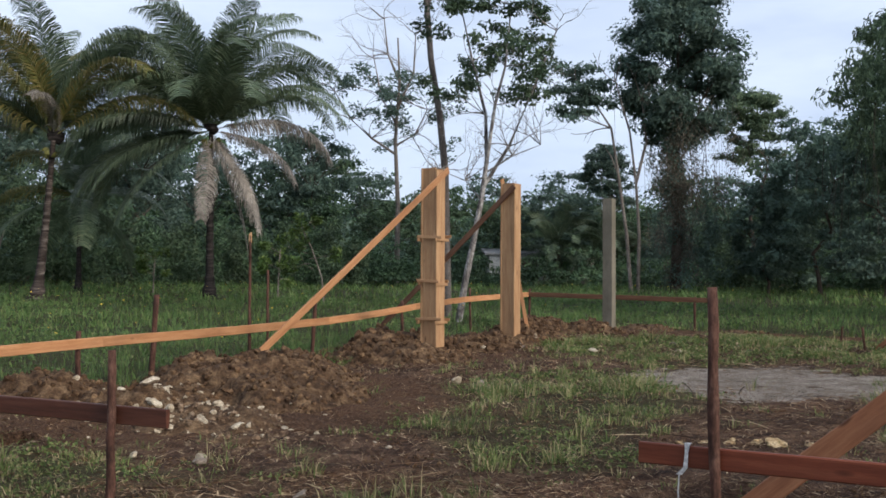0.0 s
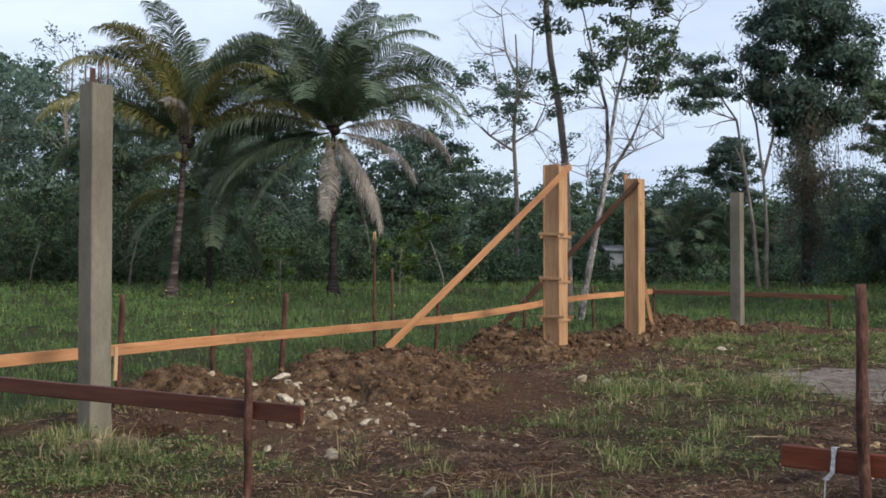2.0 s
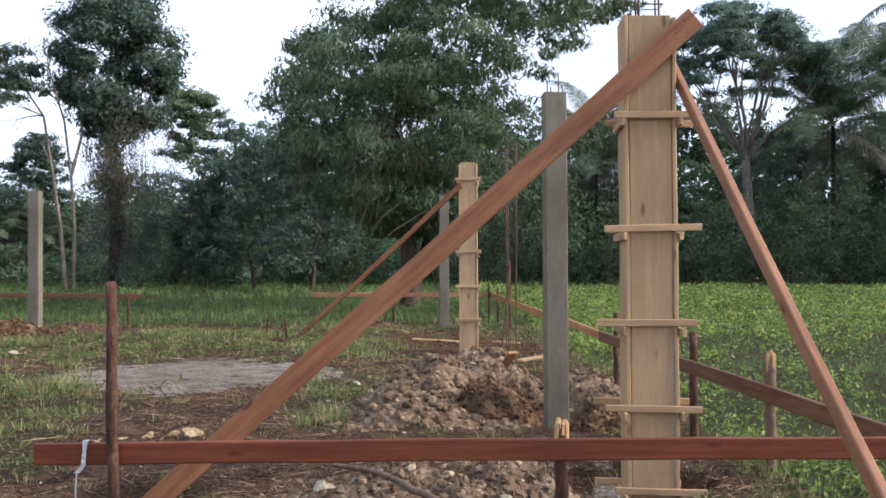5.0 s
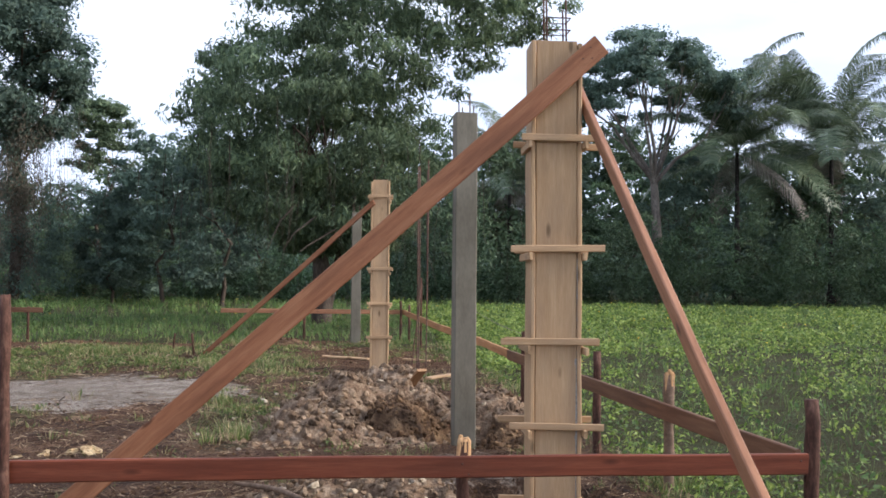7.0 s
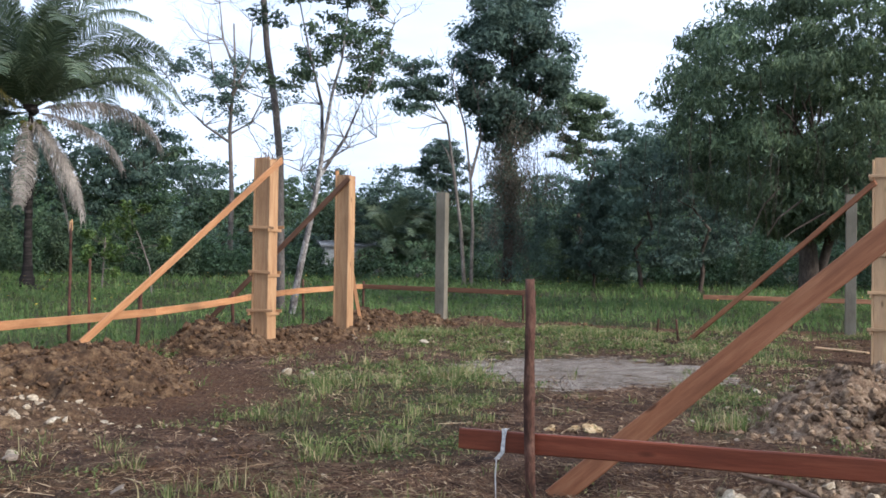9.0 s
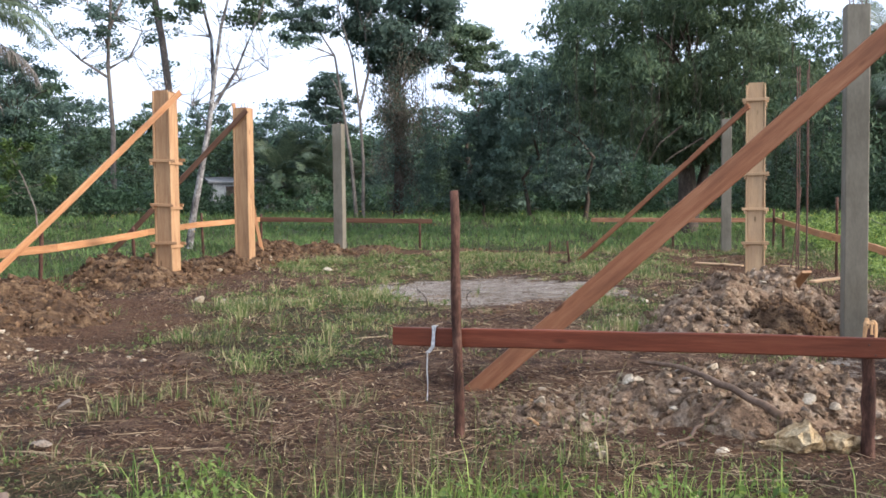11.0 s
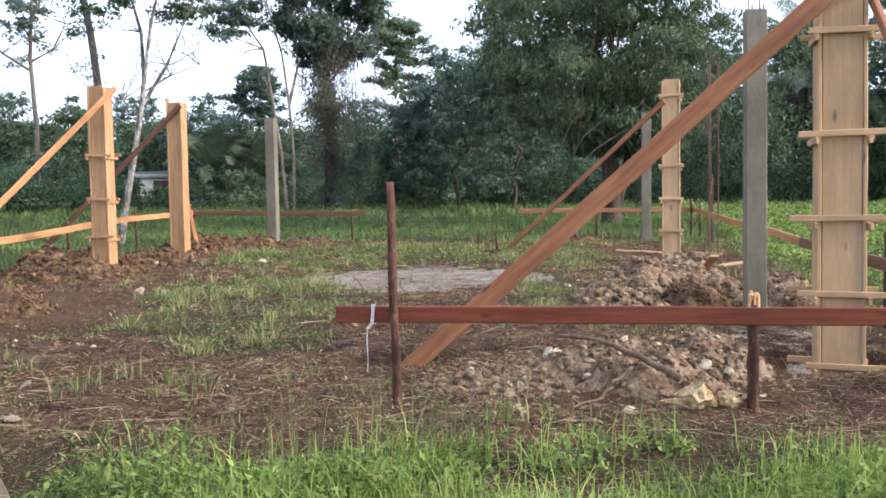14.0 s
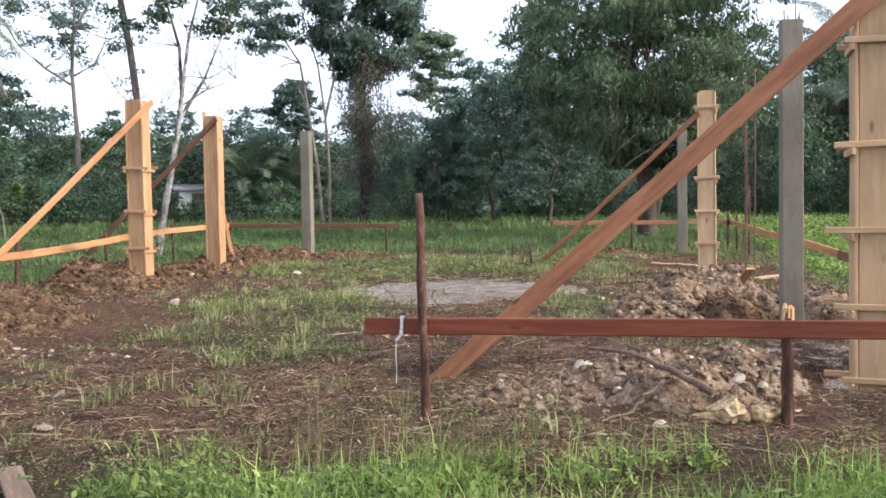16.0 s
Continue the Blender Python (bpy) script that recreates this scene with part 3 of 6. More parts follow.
def rock_mesh(name, size, mat, seed, flat=0.7, detail=2, cut=(0.16, 0.42)):
    """A broken stone: a faceted lump with unequal sides."""
    rng = np.random.default_rng(seed)
    bm = bmesh.new()
    bmesh.ops.create_icosphere(bm, subdivisions=detail, radius=0.5)
    cuts = rng.normal(size=(11, 3))
    cuts /= np.linalg.norm(cuts, axis=1, keepdims=True)
    depth = rng.uniform(*cut, 11)
    sx, sy = rng.uniform(1.0, 1.6), rng.uniform(0.75, 1.2)
    for v in bm.verts:
        p = np.array(v.co)
        for c, d in zip(cuts, depth):
            k = p @ c - d
            if k > 0:
                p = p - c * k * 0.92
        p *= 1 + rng.normal() * (0.09 if mat is M_YELLOWROCK else 0.05)
        v.co = Vector((p[0] * sx * size, p[1] * sy * size, p[2] * flat * size))
    return from_bm(name, bm, mat)


def lumps_mesh(name, places, sizes, mat, seed):
    """Many small clods or stones in one mesh: uneven many-sided lumps, the small ones with fewer sides."""
    rng = np.random.default_rng(seed)
    f = (1 + 5 ** 0.5) / 2
    many = np.array([(-1, f, 0), (1, f, 0), (-1, -f, 0), (1, -f, 0), (0, -1, f), (0, 1, f), (0, -1, -f), (0, 1, -f), (f, 0, -1), (f, 0, 1), (-f, 0, -1), (-f, 0, 1)]) / 1.902
    tri_many = np.array([(0, 11, 5), (0, 5, 1), (0, 1, 7), (0, 7, 10), (0, 10, 11), (1, 5, 9), (5, 11, 4), (11, 10, 2), (10, 7, 6), (7, 1, 8), (3, 9, 4), (3, 4, 2), (3, 2, 6), (3, 6, 8), (3, 8, 9), (4, 9, 5), (2, 4, 11), (6, 2, 10), (8, 6, 7), (9, 8, 1)])
    few = np.array([(1, 0, 0), (-1, 0, 0), (0, 1, 0), (0, -1, 0), (0, 0, 1), (0, 0, -1)], float)
    tri_few = np.array([(0, 2, 4), (2, 1, 4), (1, 3, 4), (3, 0, 4), (2, 0, 5), (1, 2, 5), (3, 1, 5), (0, 3, 5)])
    sizes, places = np.asarray(sizes), np.asarray(places)
    V, F, o = [], [], 0
    for base, tri, pick in ((many, tri_many, sizes >= 0.045), (few, tri_few, sizes < 0.045)):
        n, k = int(pick.sum()), len(base)
        if n == 0:
            continue
        turn = np.linalg.qr(rng.normal(size=(n, 3, 3)))[0]
        v = base[None] * (1 + rng.normal(size=(n, k, 1)) * 0.2) * rng.uniform(0.65, 1.2, (n, 1, 3))
        V.append((np.einsum("nij,nkj->nki", turn, v) * sizes[pick][:, None, None] * 0.5 + places[pick][:, None, :]).reshape(-1, 3))
        F.append((o + np.arange(n)[:, None, None] * k + tri[None]).reshape(-1, 3))
        o += n * k
    return mesh_of(name, np.concatenate(V), np.concatenate(F), mat)


# ---- ground ----


def build_ground():
    fine = np.radians(np.arange(-62, 52.01, 0.4))
    coarse = np.radians(np.arange(56, 298, 6.0))
    ang = np.concatenate([fine, coarse])
    rad = [0.0]
    r = 0.02
    while r < 3000:
        rad.append(r)
        r += 0.14 if r < 26 else max(0.12, 0.07 * (r - 26) + 0.15)
    rad = np.array(rad[1:])
    A, R = np.meshgrid(ang, rad, indexing="ij")
    X, Y = -R * np.sin(A), R * np.cos(A)
    Z = ground_height(X, Y)
    earth, green, clay = bare_masks(X, Y)
    Z = Z + 0.035 * earth * (lumps(X, Y, 5.0, 3) - 0.4) + (1 - clay) * (0.04 * (fbm(X, Y, 3.5, 3, 9) - 0.5) + 0.03 * (lumps(X, Y, 3.2, 13) - 0.4) * (R < 24))
    V = np.concatenate([np.stack([X, Y, Z], -1).reshape(-1, 3), [[0, 0, ground_at(0, 0)]]])
    na, nr = A.shape
    i, j = np.meshgrid(np.arange(na), np.arange(nr - 1), indexing="ij")
    k = (i + 1) % na
    F = np.stack([i * nr + j, k * nr + j, k * nr + j + 1, i * nr + j + 1], -1).reshape(-1, 4)
    me = mesh_of("ground", V, F[:, ::-1], M_GROUND, True)
    col = me.color_attributes.new("cover", "FLOAT_COLOR", "POINT")
    C = np.ones((len(V), 4), np.float32)
    C[:-1, 0], C[:-1, 1], C[:-1, 2] = earth.ravel(), green.ravel(), clay.ravel()
    col.data.foreach_set("color", C.ravel())
    thing("ground", "trodden brown earth with straw, grass and dried clay", "ground", Matrix(), "", "structure", me)


build_ground()

# ---- columns and shuttering ----


def column_mesh(name, size, z0, z1, seed):
    rng = random.Random(seed)
    bm = bmesh.new()
    rows, k = [], 12
    h, c = size / 2, 0.008
    ring = [(-h + c, -h), (h - c, -h), (h, -h + c), (h, h - c), (h - c, h), (-h + c, h), (-h, h - c), (-h, -h + c)]
    for i in range(k + 1):
        z = z0 + (z1 - z0) * i / k
        rows.append([bm.verts.new((x + rng.uniform(-1, 1) * 0.0025, y + rng.uniform(-1, 1) * 0.0025, z + (rng.uniform(-1, 1) * 0.006 if i == k else 0))) for x, y in ring])
    for a, b in zip(rows, rows[1:]):
        for j in range(8):
            bm.faces.new((a[j], a[(j + 1) % 8], b[(j + 1) % 8], b[j]))
    bm.faces.new(rows[-1])
    bm.faces.new(rows[0])
    return from_bm(name, bm, M_CONCRETE)


def rod(name, parent, p0, p1, r, mat=None, label=""):
    mid = (p0 + p1) / 2 + Vector((0.004, -0.003, 0))
    part(name, tubes_mesh(name, [([p0, mid, p1], [r, r, r])], mat or M_REBAR, 6, 3, 0.05), parent, Matrix(), label)


def stirrup(name, parent, centre, half, z, r=0.005):
    a = [site(*to_site(centre.x, centre.y), z) + site(i * half, j * half) for i, j in ((-1, -1), (1, -1), (1, 1), (-1, 1), (-1, -1))]
    part(name, tubes_mesh(name, [(a, [r] * 5)], M_REBAR, 4, 5, 0.0), parent, Matrix())


COLUMN_LABEL = "square grey concrete column with steel bars on top"


def concrete_column(u, n, top, below, turn, bars, seed, label=COLUMN_LABEL, size=0.205):
    p = site(u, n)
    g = ground_at(p.x, p.y)
    at = pose(p.x, p.y, g, 0, 0, -25 + turn)
    e = thing("concrete_column", label, "column", at, "columns of the building")
    part("shaft", column_mesh("shaft", size, -below, top - g, seed), e)
    for i, (du, dn, h) in enumerate(bars):
        rod("reinforcing_bar", e, site(u + du, n + dn, top - 0.2), site(u + du + 0.006, n + dn, top + h), 0.006)
    return e


FOUR_BARS = ((-0.07, -0.07, 0.20), (-0.07, 0.07, 0.24), (0.07, 0.07, 0.17), (0.07, -0.07, 0.21))
L1 = concrete_column(4.95, -7.69, 3.05, 0.35, 0, ((-0.07, -0.07, 0.19), (0.07, 0.06, 0.2), (0.07, -0.05, 0.24), (-0.03, 0.07, 0.18)), 1)
strap_at = along(site(4.93, -7.72, 3.0), site(4.93, -7.72, 3.2), site(1, 0.3))
part("steel_strap", plank_mesh("steel_strap", 0.2, 0.05, 0.008, M_REBAR, 2, 2), L1, strap_at, "dark flat steel strap")
nailed = along(site(5.08, -7.575, 0.45), site(5.09, -7.575, 0.74), site(1, 0))
part("batten", plank_mesh("batten", 0.29, 0.035, 0.022, M_FORM, 4, 2), L1, nailed, "short pale batten on its side")
concrete_column(20.21, -7.82, 3.04, 0.3, -1, ((-0.06, 0.05, 0.05), (0.06, -0.05, 0.05)), 2, "weathered grey concrete column beside heaped earth", 0.22)
concrete_column(9.21, 1.45, 3.05, 0.5, 3, ((-0.06, -0.07, 0.10), (0.07, 0.05, 0.22), (0.07, -0.02, 0.08), (-0.07, 0.07, 0.07)), 3)
concrete_column(21.81, 0.56, 3.02, 0.3, 3, ((-0.06, -0.06, 0.14), (0.06, 0.06, 0.16)), 4)


def nail(parent, at, face):
    """A nail head, driven almost flush."""
    part("nail", tubes_mesh("nail", [([at - face * 0.004, at + face * 0.003], [0.005, 0.005])], M_REBAR, 6, 1, 0.0), parent, Matrix(), "dark steel nail head")


def shuttering(u, n, size, top, bottom, turn, bands, braces, seed, mat=M_PINE, bars=0.0, extra=0.1, label=""):
    """Four boards round a column, held by pairs of battens, with its braces."""
    p = site(u, n)
    e = thing("column_formwork", label, "formwork", pose(p.x, p.y, bottom), "wooden column forms")
    ct, st = math.cos(radians(turn)), math.sin(radians(turn))

    def at(a, b, z):
        return site(u + a * ct - b * st, n + a * st + b * ct, z)

    rng = random.Random(seed)
    h, t = size / 2, 0.028
    sides = (((-h + t / 2, 0), (1, 0), size), ((h - t / 2, 0), (1, 0), size), ((0, -h - t / 2 - 0.004), (0, 1), size + 0.02), ((0, h + t / 2 + 0.004), (0, 1), size + 0.02))
    for k, ((a, b), (fa, fb), w) in enumerate(sides):
        lo, hi = bottom + rng.uniform(-0.04, 0), top + rng.uniform(-0.035, 0.03)
        m = along(at(a, b, lo), at(a + rng.uniform(-1, 1) * 0.004, b, hi), at(fb, -fa, 0) - at(0, 0, 0))
        part("form_board", plank_mesh("form_board", hi - lo, w, t, mat, seed * 10 + k, 8), e, m)
    for z in bands:
        for s in (-1, 1):
            x0, x1 = rng.uniform(0.05, extra), rng.uniform(0.05, extra)
            zz = z + rng.uniform(-0.012, 0.012)
            a = s * (h + 0.023)
            m = along(at(a, -h - t - x0, zz), at(a, h + t + x1, zz + rng.uniform(-0.02, 0.02)))
            part("clamp_batten", plank_mesh("clamp_batten", size + 2 * t + x0 + x1, 0.045, 0.022, mat, seed * 7 + int(z * 10) + s, 2), e, m)
            b = s * (h + t + 0.018)
            m = along(at(-h - 0.02 - x1 * 0.6, b, zz - 0.05), at(h + 0.02 + x0 * 0.6, b, zz - 0.05))
            part("clamp_batten", plank_mesh("clamp_batten", size + 0.04 + 0.6 * (x0 + x1), 0.048, 0.022, mat, seed * 9 + int(z * 10) + s, 2), e, m)
    for k, (p0, p1, w, t2, m2, lab) in enumerate(braces):
        side = (p1 - p0).cross(Vector((0, 0, 1))).normalized()
        up = side.cross(p1 - p0).normalized()
        if up.z < 0:
            up.negate()
        m = along(p0 + up * 0, p1, up)
        brace = part("brace", plank_mesh("brace", (p1 - p0).length, w, t2, m2, seed * 5 + k, 10, 0.012), e, m, lab)
        run = (p1 - p0).normalized()
        face = side if side.dot(-p0) > 0 else -side
        for f, g in ((0.07, 0.22), (0.11, -0.2), (0.16, 0.05)):
            nail(brace, p0 + run * f + up * w * g + face * t2 * 0.5, face)
    if bars:
        for a, b, hh in ((-0.07, -0.06, bars), (0.06, -0.06, bars * 1.15), (0.06, 0.07, bars * 0.85), (-0.06, 0.07, bars * 1.05)):
            rod("reinforcing_bar", e, at(a, b, top - 0.3), at(a + 0.01, b, top + hh), 0.006)
    return e


shuttering(13.34, -8.10, 0.235, 3.07, 0.25, 0, (1.98, 1.29, 0.68),
           [(site(13.52, -7.93, 3.06), site(9.2, -8.12, 0.36), 0.10, 0.03, M_TAN, "long orange-brown sawn brace")], 11, M_PINE, 0.09, 0.11,
           "tall fresh-sawn wooden column form with a long brace")
shuttering(16.19, -8.17, 0.23, 3.05, 0.25, 0, (),
           [(site(16.04, -8.02, 3.0), site(16.02, -11.05, 0.25), 0.10, 0.03, M_BROWNWOOD, "dark brown sawn brace"),
            (site(16.36, -8.44, 3.17), site(16.72, -8.05, 0.2), 0.07, 0.03, M_TAN, "thin rear brace")], 12, M_PINE, 0.08, 0.06,
           "fresh-sawn wooden column form with a dark brace behind")
shuttering(15.5, 0.87, 0.225, 3.06, 0.12, 4, (2.80, 1.66, 1.13, 0.59),
           [(site(15.36, 0.76, 2.72), site(18.7, -2.28, 0.10), 0.09, 0.03, M_RED, "slanting red-brown brace")], 13, M_FORM, 0.0, 0.06,
           "pale wooden column form clamped with battens, beside rubble")
R1 = shuttering(6.40, 1.705, 0.27, 3.02, -0.22, 3, (2.38, 1.67, 1.05, 0.53, 0.0),
                [(site(6.215, 1.98, 3.0), site(6.215, -1.50, -0.08), 0.145, 0.035, M_RED, "broad red-brown hardwood brace"),
                 # plain brown all over, no separate colour along its edge
                 (site(6.5, 1.90, 2.745), site(2.70, 1.925, -0.05), 0.085, 0.04, M_BROWN, "plain brown hardwood brace")], 14, M_FORM, 0.32, 0.2,
                "pale plank column form with clamp battens and two braces")
for b0, z0, z1, w in ((0.11, -0.2, 0.95, 0.03), (0.118, 0.9, 1.6, 0.016)):
    part("cement_smear", plank_mesh("cement_smear", z1 - z0, w, 0.004, M_CEMENT, int(z1 * 10), 9), R1, along(site(6.263, 1.725 + b0, z0), site(6.263, 1.725 + b0, z1), site(0, 1) - site(0, 0)), "dried grey cement smear")
stirrup("stirrup", R1, site(6.4, 1.73), 0.07, 3.12)
stirrup("stirrup", R1, site(6.4, 1.73), 0.072, 3.2)

# ---- setting-out boards and stakes ----


def stake(u, n, top, r, lean=(0, 0), label="rough round wooden stake driven into the ground", seed=0, cut=False, mat=None, knots=True):
    p = site(u, n)
    g = ground_at(p.x, p.y)
    rng = random.Random(seed)
    e = thing("wooden_stake", label, "stake", pose(p.x, p.y, g), "stakes of the setting-out lines")
    pts, radii, k = [], [], 9
    for i in range(k):
        f = i / (k - 1)
        q = site(lean[0] * f + rng.uniform(-1, 1) * 0.12 * r, lean[1] * f + rng.uniform(-1, 1) * 0.12 * r, -0.12 + f * (top - g + 0.12))
        pts.append(q)
        radii.append(r * (1.08 - 0.16 * f) * rng.uniform(0.93, 1.1))
    part("pole", tubes_mesh("pole", [(pts, radii)], mat or M_STICK, 8, seed, 0.1), e)
    if cut:
        tip = pts[-1]
        splinters = []
        for j in range(5):
            a, l = j * 1.26 + seed, rng.uniform(0.008, 0.045)
            o = Vector((math.cos(a), math.sin(a), 0)) * r * 0.5
            splinters.append(([tip + o * 1.2 + Vector((0, 0, -0.11 + 0.03 * (j % 3))), tip + o * 1.15, tip + o + Vector((0, 0, l))], [r * 0.52, r * 0.58, r * 0.34]))
        part("split_top", tubes_mesh("split_top", splinters, M_CUT, 4, seed, 0.3), e, None, "pale freshly split top")
    return e


def board(p0, p1, w, t, mat, seed, label, bow=0.0, name="batter_board"):
    """A level board between two points of its upper edge."""
    dz = Vector((0, 0, w / 2))
    m = along(p0 - dz, p1 - dz)
    return thing(name, label, "board", m, "setting-out boards", "", plank_mesh(name, (p1 - p0).length, w, t, mat, seed, 12, bow))


RED_LABEL = "wet red-brown hardwood board nailed to stakes"
near_right = board(site(4.67, -1.575, 0.603), site(4.67, 2.62, 0.603), 0.103, 0.032, M_DARKRED, 21, RED_LABEL, -0.004)
near_left = board(site(3.66, -8.6, 0.62), site(4.16, -4.28, 0.61), 0.112, 0.032, M_WETWOOD, 22, "dark red-brown board on a stake, its end sawn off")
for n0 in (-1.22, -1.19, 0.90, 0.93, 2.58):
    nail(near_right, site(4.653, n0, 0.57 - 0.05 * (n0 in (-1.19, 0.93))), site(-1, 0))
for n0, z0 in ((-4.67, 0.585), (-4.64, 0.535)):
    nail(near_left, site(4.103, n0, z0), site(-1, 0))
left_z = ((3.0, 0.63), (7.6, 0.675), (12.4, 0.705), (15.4, 0.84), (17.6, 0.92), (21.4, 0.955))


def left_n(u):
    return -8.6 - (u - 4) * 0.1006


for k, ((u0, z0), (u1, z1)) in enumerate(zip(left_z, left_z[1:])):
    board(site(u0, left_n(u0), z0), site(u1 + 0.03, left_n(u1), z1), 0.115, 0.028, M_TAN, 30 + k, "orange-tan sawn board along the field's edge", 0.012 if k in (1, 2) else 0.0)
right_z = ((4.72, 2.6, 0.615), (11.5, 2.255, 0.67), (13.3, 2.165, 0.715), (17.0, 1.98, 0.745), (23.0, 1.68, 0.85))
for k, ((u0, n0, z0), (u1, n1, z1)) in enumerate(zip(right_z, right_z[1:])):
    board(site(u0, n0, z0), site(u1, n1, z1), 0.115 if k != 1 else 0.1, 0.03, M_BROWNWOOD if k == 0 else M_TAN, 40 + k, "brown sawn board beside the grass field")
board(site(21.4, -10.35, 0.955), site(21.95, -6.15, 0.875), 0.11, 0.03, M_BROWNWOOD, 50, "weathered dark brown board at the building's far end")
board(site(22.45, -2.45, 0.875), site(23.0, 1.68, 0.84), 0.10, 0.03, M_BROWN, 51, "brown sawn board at the building's far end")

stake(4.635, -1.188, 1.36, 0.027, (0.0, -0.02), "knotty dark red wooden stake carrying a board", 1)
stake(4.735, 0.91, 0.665, 0.033, (0, 0), "short dark stake with a freshly split top", 2, True)
stake(4.735, 2.66, 0.86, 0.036, (0, 0.02), "stout wooden stake at the corner of two boards", 3)
stake(4.07, -4.66, 0.945, 0.027, (0, 0), "dark wooden stake holding a board's end", 4)
for k, (u, top, r, lu, ln) in enumerate(((5.95, 1.17, 0.032, 0.03, 0.06), (8.45, 1.13, 0.036, 0.03, 0.06), (10.85, 1.44, 0.02, 0, 0), (12.0, 1.0, 0.03, 0.03, 0.05), (15.0, 0.9, 0.03, 0, 0), (18.1, 1.1, 0.026, 0, -0.03), (7.3, 0.75, 0.03, 0, 0))):
    stake(u, left_n(u) - 0.06, top, r, (lu, ln), "rough wooden stake behind the long tan board", 60 + k)
stake(10.52, left_n(10.5) - 0.14, 1.93, 0.022, (0, 0), "tall thin stake with a pale tip", 75, True)
for k, (u, n, top, r) in enumerate(((21.42, -10.33, 1.03, 0.03), (21.62, -8.25, 0.9, 0.035), (21.9, -6.45, 0.9, 0.028), (22.7, -0.6, 0.95, 0.03), (22.95, 1.62, 1.05, 0.03), (22.3, 1.78, 0.98, 0.03), (20.1, 1.88, 1.58, 0.022), (15.75, 2.09, 1.3, 0.024), (10.95, 2.34, 0.91, 0.028), (8.2, 2.47, 0.87, 0.034), (6.58, 2.56, 0.82, 0.036))):
    stake(u, n, top, r, (random.Random(k).uniform(-0.03, 0.03), 0.0), "rough wooden stake holding a setting-out board", 90 + k, k in (10,), M_OLDWOOD if k in (10,) else None)
stake(18.5, -2.42, 0.5, 0.022, (-0.03, -0.05), "short peg at the foot of a brace", 120)
stake(20.2, -3.1, 0.42, 0.02, (0, 0.03), "short peg in the bare earth", 121)


def marker_tape():
    """A strip of white tape tied round the board, its torn end hanging."""
    e = thing("marker_tape", "torn white marker tape tied round a red board", "tape", pose(*site(4.645, -1.33, 0.6)))
    path = [(4.70, -1.332, 0.61), (4.648, -1.332, 0.615), (4.644, -1.335, 0.57), (4.642, -1.34, 0.50), (4.640, -1.37, 0.465)]
    tail = [(4.64, -1.37, 0.47), (4.64, -1.375, 0.38), (4.638, -1.37, 0.27), (4.64, -1.376, 0.2)]
    for nm, pts, w in (("loop", path, 0.011), ("hanging_end", tail, 0.0028)):
        V, F = [], []
        for i, (u, n, z) in enumerate(pts):
            k = w * (1 + 0.3 * math.sin(i * 2.1))
            V += [tuple(site(u, n - k, z)), tuple(site(u - 0.004 * (i % 2), n + k, z)), tuple(site(u + 0.003, n + k, z)), tuple(site(u + 0.003, n - k, z))]
            if i:
                a, b = 4 * (i - 1), 4 * i
                F += [(a + j, a + (j + 1) % 4, b + (j + 1) % 4, b + j) for j in range(4)]
        part(nm, mesh_of(nm, V, F, M_TAPE), e, Matrix())


marker_tape()
cord = [site(10.97, 2.33, 0.88).lerp(site(15.77, 2.10, 1.26), f) - Vector((0, 0, 0.25 * f * (1 - f))) for f in np.linspace(0, 1, 9)]
thing("builders_line", "thin grey string stretched between two stakes", "string", Matrix(), "", "", tubes_mesh("builders_line", [(cord, [0.004] * 9)], M_BARK, 4, 1, 0))


def rebar_cage():
    p = on_ground(14.3, 1.42)
    e = thing("rebar_cage", "thin rusty reinforcing bars standing upright in rubble", "rebar", pose(*p))
    for u, n, h, lu, ln in ((14.0, 1.38, 3.2, 0.02, 0.0), (14.2, 1.5, 3.3, 0.0, 0.02), (14.6, 1.40, 3.25, 0.03, 0.0), (14.5, 1.28, 1.5, 0.1, 0.18), (14.75, 1.55, 3.2, 0.0, 0.0)):
        b = on_ground(u, n, -0.1)
        rod("bar", e, b, b + site(lu, ln, h), 0.009)


rebar_cage()


def loose_plank(name, p0, p1, w, t, mat, seed, label):
    thing(name, label, "plank", along(p0, p1, Vector((p1 - p0)).cross(Vector((0, 0, 1))).normalized()), "", "", plank_mesh(name, (p1 - p0).length, w, t, mat, seed, 5))


loose_plank("plank", on_ground(1.9, -2.22, 0.04), on_ground(3.02, -3.1, 0.05), 0.115, 0.028, M_OLDWOOD, 201, "old grey plank lying in the weeds")
loose_plank("plank", on_ground(2.05, -2.03, 0.035), on_ground(3.04, -2.9, 0.045), 0.115, 0.028, M_OLDWOOD, 202, "old grey plank lying in the weeds")
loose_plank("wood_offcut", on_ground(17.6, -0.05, 0.08), on_ground(17.3, 0.75, 0.05), 0.12, 0.03, M_FORM, 203, "pale sawn offcut on bare earth")
loose_plank("wood_offcut", on_ground(11.9, 1.35, 0.28), on_ground(12.4, 1.78, 0.32), 0.1, 0.025, M_FORM, 204, "pale offcut stuck in the rubble heap")
loose_plank("wood_offcut", on_ground(10.5, 1.16, 0.52), on_ground(10.75, 1.02, 0.28), 0.12, 0.03, M_PINE, 205, "broken pale offcut on the rubble heap")
loose_plank("wood_offcut", on_ground(17.2, 1.35, 0.06), on_ground(17.0, 1.8, 0.05), 0.09, 0.03, M_FORM, 206, "small pale offcut beside a column form")

